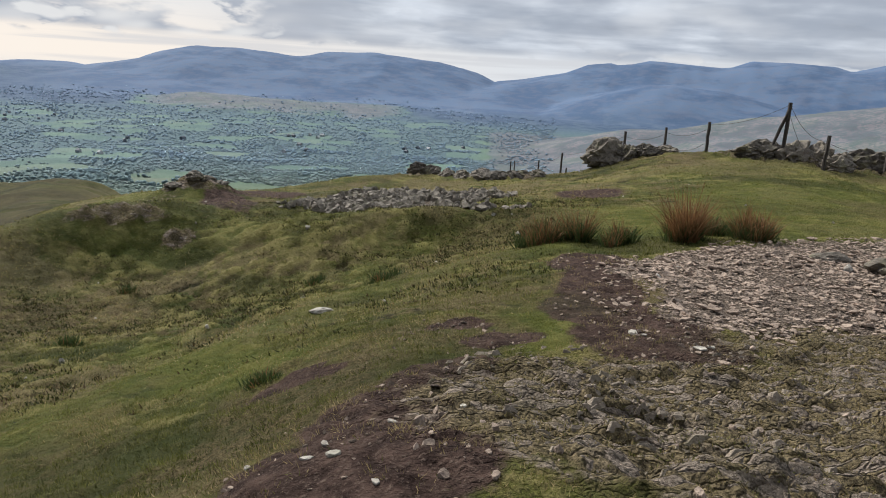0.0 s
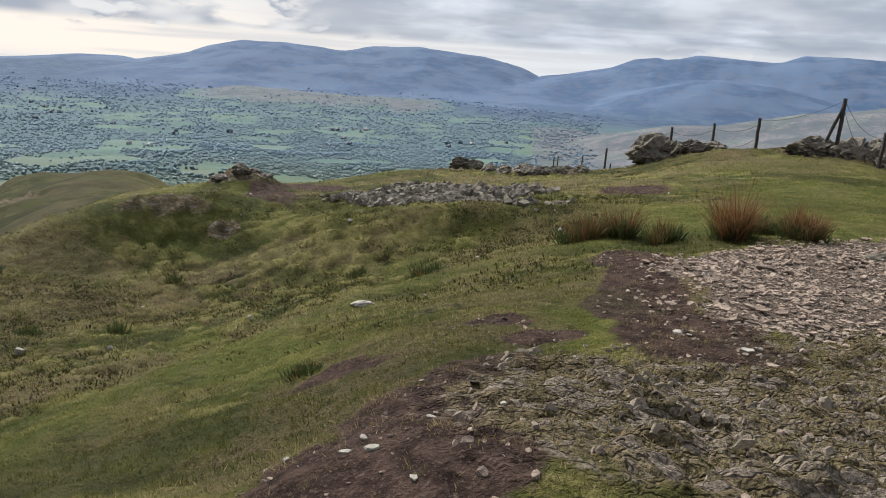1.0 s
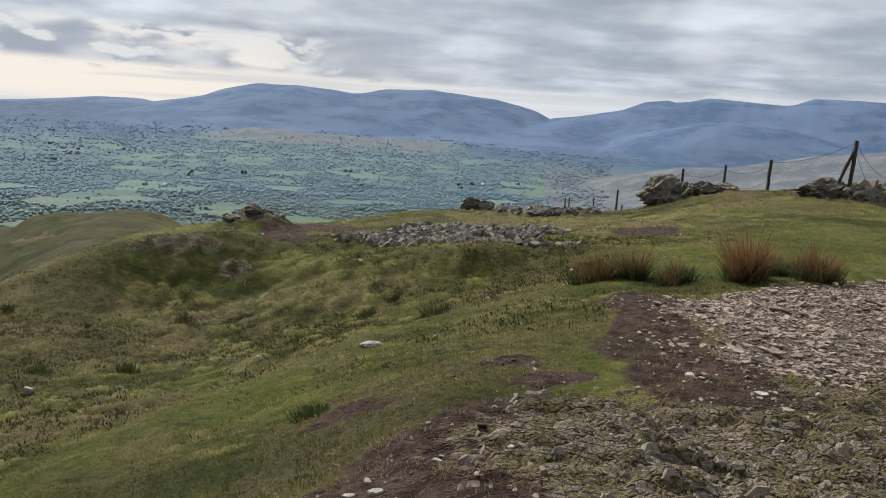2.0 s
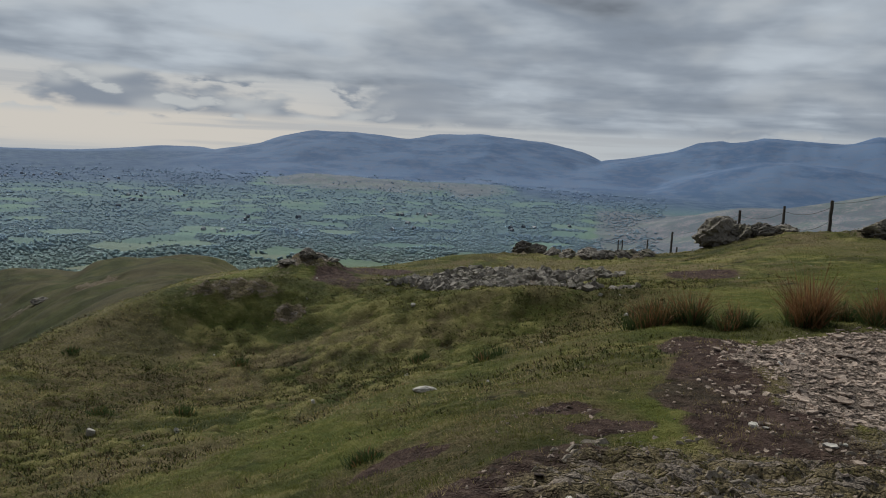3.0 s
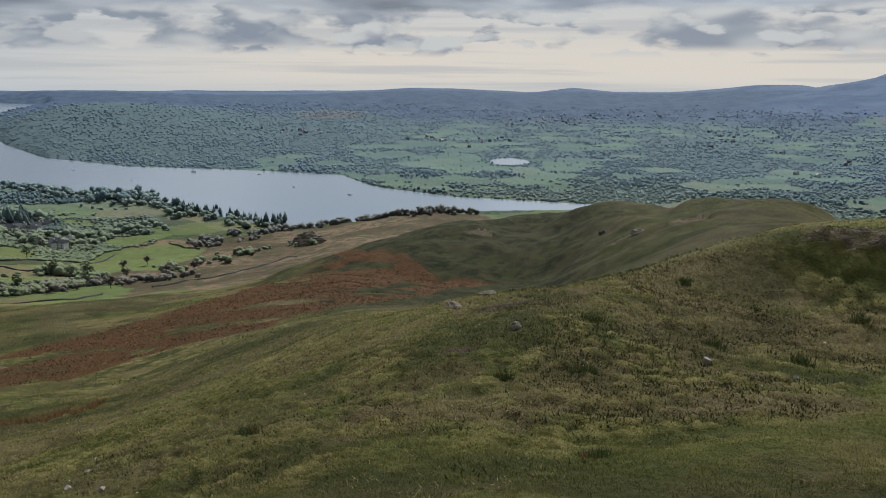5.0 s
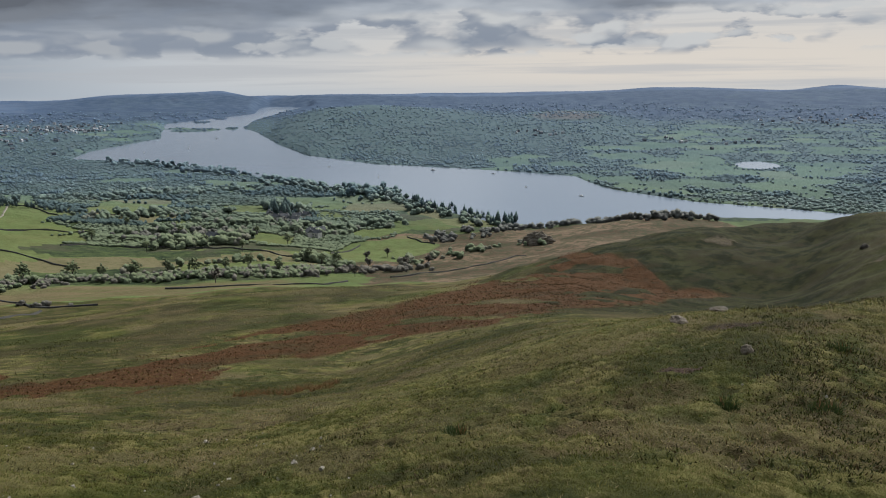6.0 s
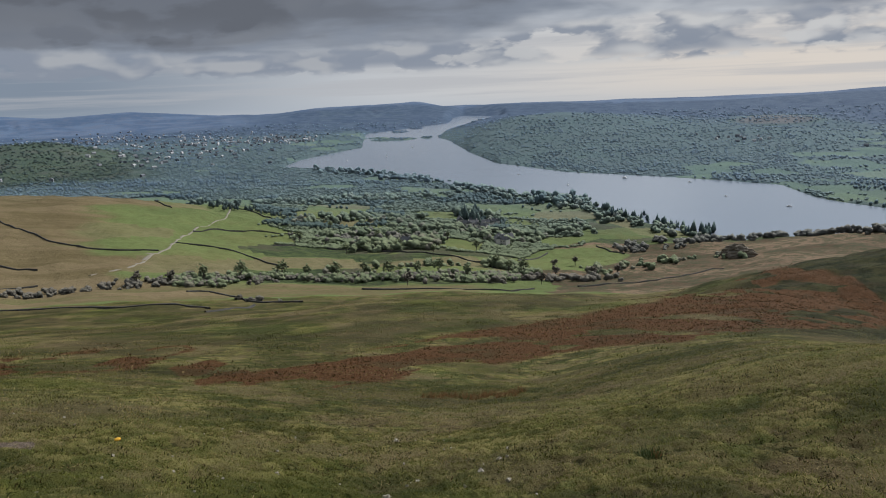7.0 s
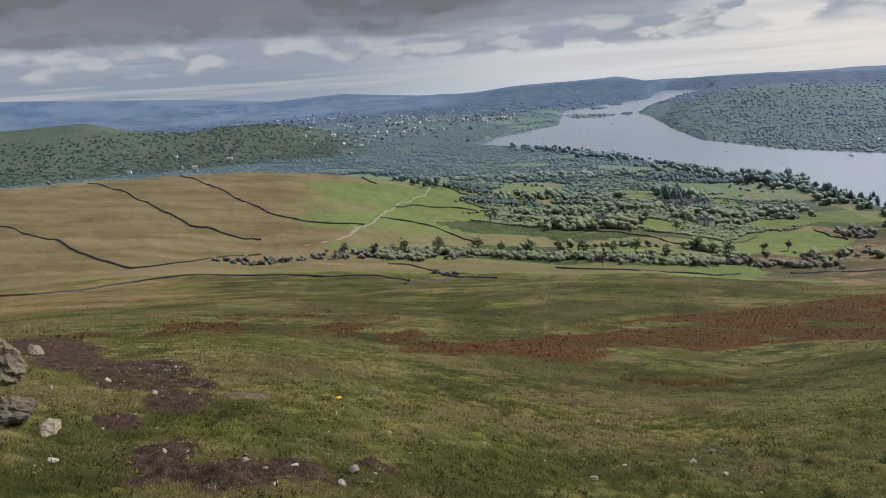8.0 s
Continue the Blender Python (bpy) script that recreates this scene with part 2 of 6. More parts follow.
section(180, (3, 26), (10, 14), (40, 10), (200, 9), (600, 9))

_az = np.array(sorted(SECTIONS))
_tab = np.array([SECTIONS[a] for a in _az])
FINE_AZ = np.arange(AZ0, AZN + 0.5, 1.0)
TABLE = np.array([np.interp(FINE_AZ, _az, _tab[:, j]) for j in range(len(RADII))]).T
_k = np.exp(-0.5 * (np.arange(-8, 9) / 1.8) ** 2)
TABLE = np.array([np.convolve(np.pad(TABLE[:, j], 8, mode="edge"), _k / _k.sum(), "valid") for j in range(len(RADII))]).T
_k = np.exp(-0.5 * (np.arange(-5, 6) / 1.4) ** 2)
TABLE = np.array([np.convolve(np.pad(row, 5, mode="edge"), _k / _k.sum(), "valid") for row in TABLE])


def base_height(az, r):
    u = np.clip(az - AZ0, 0, len(FINE_AZ) - 1.001)
    v = np.clip((np.log(np.maximum(r, 0.25)) - np.log(0.25)) / (np.log(5200) - np.log(0.25)) * (len(RADII) - 1), 0, len(RADII) - 1.001)
    i, j = u.astype(int), v.astype(int)
    fu, fv = u - i, v - j
    s = TABLE[i, j] * (1 - fu) * (1 - fv) + TABLE[i + 1, j] * fu * (1 - fv) + TABLE[i, j + 1] * (1 - fu) * fv + TABLE[i + 1, j + 1] * fu * fv
    return EYE - np.maximum(r, 0.25) * np.exp(s)


# the fells and low hills beyond: bearing and height of the crest as an angle, at a distance, with the breadth of both flanks
FELLS = []


def fell(distance, front, back, crest, rough=1.0, power=1.0):
    a = np.array(crest[0::2], float)
    e = np.array(crest[1::2], float)
    order = np.argsort(a)
    FELLS.append((distance, front, back, a[order], e[order], rough, power))


fell(4550, 1500, 400, (31, -1.4, 27.4, -0.9, 25.4, -0.6, 22.9, -0.2, 20.7, 0.65, 18.9, 1.1, 15.7, 1.15, 12.6, 0.9, 11.2, 0.8, 9.6, 1.25, 6.1, 1.5, 4.4, 1.3, 1, 1, -2, 0.4, -3.6, -0.4, -12, -1.2, -22, -1.6), 1.0)
fell(4300, 1200, 400, (4, -2.5, 0, -1.4, -3.3, -0.1, -5.3, 0.2, -8.2, 0.8, -9.8, 1.5, -11.4, 1.7, -12.2, 1.5, -14.1, 2, -16.8, 1.9, -19.5, 1.75, -20.9, 2.3, -23.4, 2.3, -26.2, 2.2, -27.2, 1.9, -29, 2.4, -36, 3, -60, 2), 1.0)
fell(4700, 1200, 300, (23, -1.2, 26.5, -0.45, 29.5, -0.5, 32, -0.8, 35, -1.05, 39, -1.1, 42, -0.8, 45, -1.2, 50, -0.95, 54, -0.9, 57, -1.1, 61, -1.25, 66, -1.5, 72, -1.4), 0.15)
fell(3900, 1100, 400, (26, -2.5, 30, -1.7, 36, -1.45, 40, -1.6, 46, -1.4, 52, -1.2, 57, -1.5, 61, -1.8, 66, -1.9, 72, -1.75, 78, -2.6), 0.35)
fell(4500, 700, 300, (66, -1.9, 69, -1.6, 73, -1.2, 79.5, -1.15, 82.9, -1.3, 85.4, -0.75, 88, -0.85, 93, -0.9, 96, -1.2, 102, -1.2, 106, -1, 111, -0.9), 0.25)
fell(4650, 700, 300, (98, -1.3, 102, -0.95, 106, -0.6, 111, -0.8, 116, -0.3, 122, 0.1, 128, 0.5, 140, 0.7, 180, 0.5), 0.15)
fell(4650, 700, 300, (-180, 0.5, -90, 1, -50, 1), 0.15)
fell(3500, 800, 500, (-4, -3.5, -6.8, -1.8, -8.4, -1.2, -11.2, -0.4, -13.9, 0.3, -16.3, 0.4, -19.4, 0.1, -21.7, -0.4, -26, -1.3, -40, -1.6), 0.9)
fell(2700, 1100, 500, (27, -4, 21.9, -2.9, 19.2, -2.3, 15.7, -2.2, 12.5, -2.4, 8.4, -2.7, 5, -3.1, 0, -3.6, -6, -4), 0.6)
fell(1500, 620, 500, (1, -7.6, -2, -6.7, -4.5, -5.5, -8.3, -4.2, -10.7, -3.5, -13.5, -2.9, -15.9, -2.8, -18.5, -2.2, -21.4, -1.5, -23.9, -1.2, -26.6, -0.7, -29.5, -0.2, -36, 0.6, -60, 1), 0.8)
fell(2350, 980, 600, (84.5, -4.3, 83, -3.7, 81, -2.8, 78, -2.15, 75, -1.95, 71, -2.2, 67, -2.5, 62, -2.8, 58, -2.7, 55, -3.1, 50, -3.9, 40, -4.2), 0.7)
fell(1900, 520, 500, (104, -4.2, 108, -3.3, 111.2, -2.4, 115, -2.4, 117.2, -2.6, 120.9, -2.1, 123.7, -1.3, 128.8, -1.4, 140, -1.2), 0.6)

# the lake's shore, as bearing and distance
SHORE = np.array([(36, 9.6), (42.3, 9.9), (50.4, 10.2), (56, 10.9), (61.9, 11.7), (64.8, 11.1), (67, 10.6), (70, 9.9), (72, 9.3), (72.6, 8.6), (76, 8.3), (79, 7.9), (82.6, 7.3), (83.6, 6.9), (87.4, 6.1), (93.3, 5.4), (95.7, 5.15),
                  (94.5, 4.7), (91.6, 4.25), (89.8, 4), (89.6, 3.4), (89.4, 3.0), (86.4, 2.75), (83.2, 2.45), (82.9, 2.1), (82.1, 1.95), (79.3, 2.1), (81.4, 2.5), (83.4, 3.0), (84.1, 3.45), (83.1, 3.8), (81.7, 4.7), (79.6, 5.6), (74.5, 6.4),
                  (66.7, 6.9), (60.9, 7.3), (59.4, 7.4), (57.3, 8.2), (55.5, 8.5), (50.4, 9.1), (42.3, 9.35), (36, 9.5)])


def polar(az, r):
    a = np.radians(az)
    return -np.sin(a) * r, np.cos(a) * r


def inside(px, py, poly):
    """How far within a polygon the points lie (outside: minus), in its own units."""
    best = np.full(px.shape, 1e18)
    odd = np.zeros(px.shape, bool)
    n = len(poly)
    for i in range(n):
        x0, y0 = poly[i]
        x1, y1 = poly[(i + 1) % n]
        dx, dy = x1 - x0, y1 - y0
        t = np.clip(((px - x0) * dx + (py - y0) * dy) / (dx * dx + dy * dy + 1e-12), 0, 1)
        best = np.minimum(best, (px - x0 - t * dx) ** 2 + (py - y0 - t * dy) ** 2)
        if y0 != y1:
            odd ^= ((y0 > py) != (y1 > py)) & (px < dx * (py - y0) / dy + x0)
    return np.where(odd, 1, -1) * np.sqrt(best)


def lake_depth(az, r):
    """Degrees within the shore, seen from the summit."""
    deg = np.degrees(np.arctan(138.0 / np.maximum(r, 1)))
    out = np.full(np.shape(r), -9.0)
    far = (r > 560) & (az > 30) & (az < 100)
    if np.any(far):
        out[far] = inside(az[far], deg[far] * 2.0, SHORE * np.array([1, 2.0]))
    tarn = ((az - 46.6) / 1.5) ** 2 + ((deg - 6.35) / 0.26) ** 2
    out = np.where((tarn < 4), np.maximum(out, (1 - np.sqrt(tarn)) * 0.35), out)
    for ia, ideg, wa, wd in ISLANDS:
        isle = ((az - ia) / wa) ** 2 + ((deg - ideg) / wd) ** 2
        out = np.where((isle < 3) & (r > 560), np.minimum(out, (np.sqrt(isle) - 1) * 0.2), out)
    return out


# wooded islands: bearing, degrees below the eye, half widths
ISLANDS = [(91.2, 4.0, 0.28, 0.10), (90.4, 3.8, 0.30, 0.07), (87.4, 3.5, 1.7, 0.12), (84.9, 3.45, 0.5, 0.10), (88.6, 3.35, 0.8, 0.06), (86.9, 2.95, 0.7, 0.07), (85.6, 2.75, 0.5, 0.06)]


# knolls, banks and hollows on the summit: bearing, distance, half widths across and along the sight line, height
MOUNDS = [(24.5, 16.8, 2.4, 0.9, 0.50), (29.5, 17.6, 1.8, 1.0, 0.25), (22.0, 14.6, 3.0, 0.9, -0.22), (18.9, 19.6, 1.0, 0.7, 0.38), (12, 15.0, 2.2, 0.6, 0.20), (5, 14.2, 2.2, 0.6, 0.20), (-2, 14.0, 2.0, 0.6, 0.18),
          (12, 12.2, 3.0, 1.2, -0.2), (6, 25.0, 2.6, 1.6, 0.25), (22, 12.5, 3.5, 1.8, -0.15), (38, 12.0, 2.0, 1.2, 0.10), (-17, 24.6, 2.5, 1.2, 0.1),
          (41.0, 139.0, 6.0, 9.0, 0.9), (37.6, 126.0, 4.0, 7.0, 0.8), (32.3, 121.0, 3.5, 7.0, 0.6), (35.2, 118.0, 2.0, 12.0, -0.9), (30.5, 92.0, 3.0, 4.0, 0.7), (27.0, 100.0, 4.0, 5.0, 0.6),
          (47.5, 150.0, 5.0, 12.0, -0.5), (52.2, 138.0, 5.0, 8.0, 0.7), (63.5, 150.0, 9.0, 16.0, 1.2), (56.0, 118.0, 2.0, 8.0, -0.6)]


def add_fells(x, y, r, az, z):
    for distance, front, back, a, e, rough, power in FELLS:
        spread = 2.2 * np.clip(np.abs(distance - r) / front * 3, 0, 1)
        crest = distance * np.tan(np.radians(sum(np.interp(az + o * spread, a, e) for o in (-1, -0.5, 0, 0.5, 1)) / 5)) + EYE
        wob = fbm(x / 330, y / 330, 5, 41 + int(distance))
        t = np.where(r < distance, (distance - r) / front, (r - distance) / back)
        prof = 1 - step(0, 1, np.clip(t + 0.10 * wob * rough * np.clip(t * 4, 0, 1), 0, 1))
        edge = (step(a[0] - 14, a[0], az) if a[0] > -179 else 1.0) * (1 - step(a[-1], a[-1] + 14, az))
        hill = z + (crest - z) * prof * edge + prof * np.clip(t * 4, 0, 1) * rough * (26 * wob - 40 * np.abs(fbm(x / 260, y / 260, 4, 45 + int(distance))) + 10)
        z = np.where((prof > 0) & (crest > z), np.maximum(z, hill), z)
    return z


def worley(x, y, seed):
    """Nearest and second nearest of jittered points, and a number for the nearest."""
    fx, fy = np.floor(x), np.floor(y)
    f1, f2, who = np.full(x.shape, 9.0), np.full(x.shape, 9.0), np.zeros(x.shape)
    for i in (-1, 0, 1):
        for j in (-1, 0, 1):
            cx, cy = fx + i, fy + j
            d = np.hypot(cx + 0.15 + 0.7 * lattice(cx, cy, seed) - x, cy + 0.15 + 0.7 * lattice(cx, cy, seed + 1) - y)
            h = lattice(cx, cy, seed + 2)
            nearer = d < f1
            f2 = np.where(nearer, f1, np.minimum(f2, d))
            who = np.where(nearer, h, who)
            f1 = np.where(nearer, d, f1)
    return f1, f2, who


def bank_at(x, y):
    """The smooth grassy bank round the summit and the rough hollow behind it, each 0..1."""
    r, az = np.hypot(x, y), np.degrees(np.arctan2(-x, y))
    crest = np.interp(az, (-12, -3, 3.6, 10, 16, 23, 30, 40, 60), (10.4, 10.8, 10.4, 9.5, 8.4, 7.2, 6.7, 6.2, 6.0)) + 0.35 * fbm(x / 1.7, y / 1.7, 2, 25)
    there = step(-14, -8, az) * (1 - step(36, 50, az))
    return there * np.exp(-((r - crest + 0.5) / 0.75) ** 2), step(-14, -6, az) * step(0.1, 1.0, r - crest) * (1 - step(15.5, 18, r))


def tussock(x, y):
    """Rough grass in low clumps with gaps between: height 0..1 and a tint 0..1 of its own for each clump."""
    u = x + 0.16 * fbm(x / 0.5, y / 0.5, 3, 21)
    v = y + 0.16 * fbm(x / 0.5 + 9, y / 0.5, 3, 22)
    f1, f2, who = worley(u / 0.52, v / 0.42, 27)
    g1, g2, own = worley(u / 0.17 + 3, v / 0.14, 31)
    bank, hollow = bank_at(x, y)
    calm = np.maximum(step(0.0, 0.45, fbm(x / 3.0, y / 3.0, 3, 24)), bank)
    clump = np.clip(1.2 - 1.75 * f1, 0, 1) * (0.45 + 0.75 * lattice(np.floor(who * 977), np.floor(who * 331), 7))
    fine = np.clip(1.1 - 1.5 * g1, 0, 1)
    rough = fbm(x / 0.34, y / 0.24, 4, 29)
    dome = 0.34 + 0.30 * clump + 0.20 * fine + 0.42 * rough + 0.25 * fbm(x / 1.6, y / 1.6, 3, 28)
    dome = dome * (1 - 0.6 * calm) + 0.6 * calm * (0.42 + 0.25 * fine + 0.35 * fbm(x / 0.4, y / 0.3, 4, 23))
    return np.clip(dome, 0, 1), np.clip(0.28 + 0.44 * who + 0.25 * (own - 0.5) + 0.5 * fbm(x / 1.5, y / 1.1, 4, 26), 0, 1)


# where bedrock breaks the turf: bearing, distance, half widths across and along, strength
OUTCROPS = [(25.8, 16.7, 0.75, 0.30, 0.75), (23.2, 16.5, 0.55, 0.26, 0.8), (21.6, 16.4, 0.4, 0.3, 0.6), (20.0, 15.6, 0.34, 0.34, 0.9), (18.7, 19.4, 0.8, 0.55, 0.8), (17.0, 19.5, 0.5, 0.4, 0.6), (21.0, 18.9, 0.5, 0.4, 0.5),
            (1.0, 25.3, 1.4, 0.7, 0.7), (-4.0, 24.0, 1.6, 0.7, 0.7), (33.6, 92.0, 2.6, 3.0, 0.7), (48.7, 131.0, 3.2, 3.0, 0.6), (38.4, 96.0, 2.2, 2.5, 0.6), (53.5, 140.0, 3.0, 2.5, 0.4),
            (-13.6, 25.2, 1.3, 0.9, 0.7), (-22.5, 24.2, 1.8, 0.9, 0.7), (-25.5, 24.4, 1.8, 0.9, 0.8), (-29.0, 25.4, 2.0, 1.0, 0.8)]


def rocky(x, y):
    """Where bedrock breaks the turf."""
    bare = np.maximum(step(1.25, 0.55, np.hypot((x - 1.75) / 2.1, (y - 3.3) / 1.3)), 0.8 * step(1.2, 0.6, np.hypot((x - 3.4) / 1.7, (y - 4.9) / 1.0)))
    rough = 0.5 * fbm(x / 0.9, y / 0.9, 3, 53)
    for az, r, across, along, much in OUTCROPS:
        cx, cy = polar(az, r)
        c, q = math.cos(radians(az)), math.sin(radians(az))
        u, v = ((x - cx) * c + (y - cy) * q) / across, (-(x - cx) * q + (y - cy) * c) / along
        bare = np.maximum(bare, much * step(1.3, 0.5, np.hypot(u, v) + rough))
    return bare


def height(x, y):
    x, y = np.atleast_1d(np.asarray(x, float)), np.atleast_1d(np.asarray(y, float))
    r = np.hypot(x, y)
    az = np.degrees(np.arctan2(-x, y))
    z = base_height(az, r)
    # unevenness grows with distance
    mid = step(18, 60, r) * (1 - step(700, 1200, r))
    z = z + mid * (0.009 * np.minimum(r, 320)) * (1 - 0.6 * step(58, 78, r) * (1 - step(185, 230, r)) * step(20, 26, az) * (1 - step(62, 70, az))) * fbm(x / 26, y / 26, 5, 3) * (0.35 + 0.65 * step(24, 120, r))
    # rounded knolls with creases between them on the ridge
    ridge = step(58, 78, r) * (1 - step(185, 230, r)) * step(20, 26, az) * (1 - step(62, 70, az))
    z = z + ridge * (1.3 * fbm(x / 12, y / 12, 3, 57) + 0.5 * fbm(x / 5, y / 5, 3, 58))
    near = 1 - step(25, 60, r)
    z = z + near * 0.10 * fbm(x / 1.9, y / 1.9, 3, 11) * step(1.0, 4.0, r)
    k = np.flatnonzero(r < 60)
    if len(k):
        z[k] += near[k] * (0.07 + 0.13 * bank_at(x[k], y[k])[1]) * (tussock(x[k], y[k])[0] - 0.5) * step(1.0, 4.0, r[k])
    z = z + 0.10 * bank_at(x, y)[0]
    z = z + (1 - step(7, 14, r)) * 0.022 * fbm(x / 0.13, y / 0.13, 3, 23) * step(1.5, 2.2, r)
    crag = rocky(x, y)
    z = z + crag * (0.16 + 0.02 * np.clip(r - 6, 0, 60)) * (np.abs(fbm(x / (0.36 + 0.02 * np.floor(r / 50) * 60) + 0.5 * y, y / (0.20 + 0.02 * np.floor(r / 50) * 40), 4, 51)) - 0.12)
    for maz, mr, across, along, up in MOUNDS:
        mx, my = polar(maz, mr)
        c, q = math.cos(radians(maz)), math.sin(radians(maz))
        u, v = ((x - mx) * c + (y - my) * q) / across, (-(x - mx) * q + (y - my) * c) / along
        z = z + up * np.exp(-(u * u + v * v))
    far = step(650, 1100, r)
    floor = z + far * 7 * fbm(x / 210, y / 210, 4, 31)
    z = floor
    out = np.flatnonzero(r > 560)
    if len(out):
        z[out] = add_fells(x[out], y[out], r[out], az[out], z[out])
    dl = lake_depth(az, r)
    z = np.where(dl > -8, np.where(dl > 0, LAKE - 3 * step(0, 0.12, dl), np.maximum(z, LAKE + 0.5 + 9 * step(0, 0.5, -dl) * 0.0)), z)
    z = np.where((dl > -0.45) & (dl <= 0), LAKE + 0.5 + (z - LAKE - 0.5) * step(0, 0.45, -dl), z)
    return np.maximum(z, LAKE - 3)

# ---- materials and the ground sheet ----
def surface(name):
    m = bpy.data.materials.new(name)
    m.use_nodes = True
    k = Nodes(m.node_tree)
    bsdf = k.add("ShaderNodeBsdfPrincipled")
    out = k.add("ShaderNodeOutputMaterial")
    k.set(out.inputs["Surface"], bsdf)
    return m, k, bsdf


def position(k):
    return k.add("ShaderNodeNewGeometry").outputs["Position"]


def bump(k, bsdf, height_socket, strength=0.5, distance=0.02):
    b = k.add("ShaderNodeBump", {"Strength": strength, "Distance": distance, "Height": height_socket})
    k.set(bsdf.inputs["Normal"], b)


def hill_material():
    m, k, bsdf = surface("hill_turf")
    p = position(k)
    a = k.add("ShaderNodeAttribute", attribute_name="cover")
    soil, russet, stony = k.add("ShaderNodeSeparateColor", {0: a.outputs["Color"]}).outputs
    b = k.add("ShaderNodeAttribute", attribute_name="cover_b")
    moss, straw, pale = k.add("ShaderNodeSeparateColor", {0: b.outputs["Color"]}).outputs
    n1, n2, n3 = k.noise(p, 0.9, 5, 0.6), k.noise(p, 7.0, 5, 0.65), k.noise(p, 48.0, 4, 0.7)
    n4 = k.noise(p, 0.055, 4, 0.6)
    n5 = k.noise(p, 0.22, 5, 0.65)
    grass = k.mix(k.ramp(n1, 0.35, 0.65), (0.098, 0.106, 0.026), (0.165, 0.150, 0.046))
    grass = k.mix(k.math("MULTIPLY", k.ramp(n2, 0.50, 0.62), 0.6), grass, (0.225, 0.180, 0.078))
    grass = k.mix(k.math("MULTIPLY", k.ramp(n3, 0.49, 0.57), 0.70), grass, (0.034, 0.034, 0.012))
    grass = k.mix(k.ramp(n4, 0.52, 0.66, 0.0, 0.6), grass, (0.165, 0.130, 0.064))
    grass = k.mix(k.ramp(n4, 0.32, 0.44, 0.6, 0.0), grass, (0.050, 0.068, 0.024))
    c = k.add("ShaderNodeAttribute", attribute_name="cover_c")
    tuss, rock, dark = k.add("ShaderNodeSeparateColor", {0: c.outputs["Color"]}).outputs
    d = k.add("ShaderNodeAttribute", attribute_name="cover_d")
    lump, rank, _ = k.add("ShaderNodeSeparateColor", {0: d.outputs["Color"]}).outputs
    grass = k.mix(k.ramp(lump, 0.52, 0.72, 0.0, 0.75), grass, k.mix(n3, (0.036, 0.050, 0.013), (0.090, 0.108, 0.028)))
    grass = k.mix(k.ramp(lump, 0.25, 0.45, 0.7, 0.0), grass, k.mix(n3, (0.085, 0.064, 0.034), (0.230, 0.180, 0.095)))
    # shading put into the colour: gaps between tussocks darkened, tops lightened
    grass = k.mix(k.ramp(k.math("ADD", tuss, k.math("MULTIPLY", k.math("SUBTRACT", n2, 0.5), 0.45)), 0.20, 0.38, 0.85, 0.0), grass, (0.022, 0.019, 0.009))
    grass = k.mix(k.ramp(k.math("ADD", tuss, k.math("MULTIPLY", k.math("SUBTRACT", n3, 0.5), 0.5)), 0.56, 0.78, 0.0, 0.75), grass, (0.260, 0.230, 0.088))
    grass = k.mix(k.ramp(rank, 0.58, 0.80, 0.0, 0.75), grass, k.mix(n3, (0.020, 0.026, 0.008), (0.062, 0.070, 0.020)))
    grass = k.mix(k.ramp(rank, 0.20, 0.40, 0.65, 0.0), grass, k.mix(n3, (0.090, 0.070, 0.036), (0.265, 0.215, 0.115)))
    grass = k.mix(k.math("MULTIPLY", moss, 0.55), grass, k.mix(k.ramp(n2, 0.35, 0.65), (0.085, 0.105, 0.020), (0.15, 0.155, 0.03)))
    grass = k.mix(k.math("MULTIPLY", straw, k.ramp(n2, 0.25, 0.6)), grass, k.mix(k.ramp(n3, 0.35, 0.65), (0.060, 0.044, 0.024), (0.21, 0.16, 0.085)))
    # dark turf: shade on the ridge face put into the base colour
    shaded_turf = k.mix(k.ramp(k.noise(p, 0.35, 6, 0.7), 0.42, 0.58), (0.009, 0.013, 0.004), (0.038, 0.040, 0.013))
    shaded_turf = k.mix(k.ramp(n5, 0.52, 0.66, 0.0, 0.7), shaded_turf, (0.062, 0.046, 0.021))
    grass = k.mix(k.math("MULTIPLY", dark, 0.92), grass, shaded_turf)
    rust = k.mix(k.ramp(n2, 0.35, 0.65), (0.054, 0.028, 0.012), (0.128, 0.062, 0.025))
    rust = k.mix(k.ramp(n3, 0.5, 0.7), rust, (0.045, 0.03, 0.016))
    col = k.mix(k.ramp(k.math("ADD", russet, k.math("MULTIPLY", k.math("SUBTRACT", n2, 0.5), 0.9)), 0.35, 0.65), grass, rust)
    earth = k.mix(k.ramp(n2, 0.35, 0.68), (0.036, 0.022, 0.018), (0.108, 0.070, 0.056))
    earth = k.mix(k.ramp(n3, 0.52, 0.68), earth, (0.150, 0.110, 0.088))
    col = k.mix(k.ramp(k.math("ADD", soil, k.math("MULTIPLY", k.math("SUBTRACT", n2, 0.5), 1.3)), 0.30, 0.75), col, earth)
    grit = k.mix(k.ramp(n3, 0.38, 0.62), (0.075, 0.055, 0.043), (0.275, 0.222, 0.178))
    col = k.mix(k.ramp(k.math("ADD", stony, k.math("MULTIPLY", k.math("SUBTRACT", n2, 0.5), 1.0)), 0.42, 0.62), col, grit)
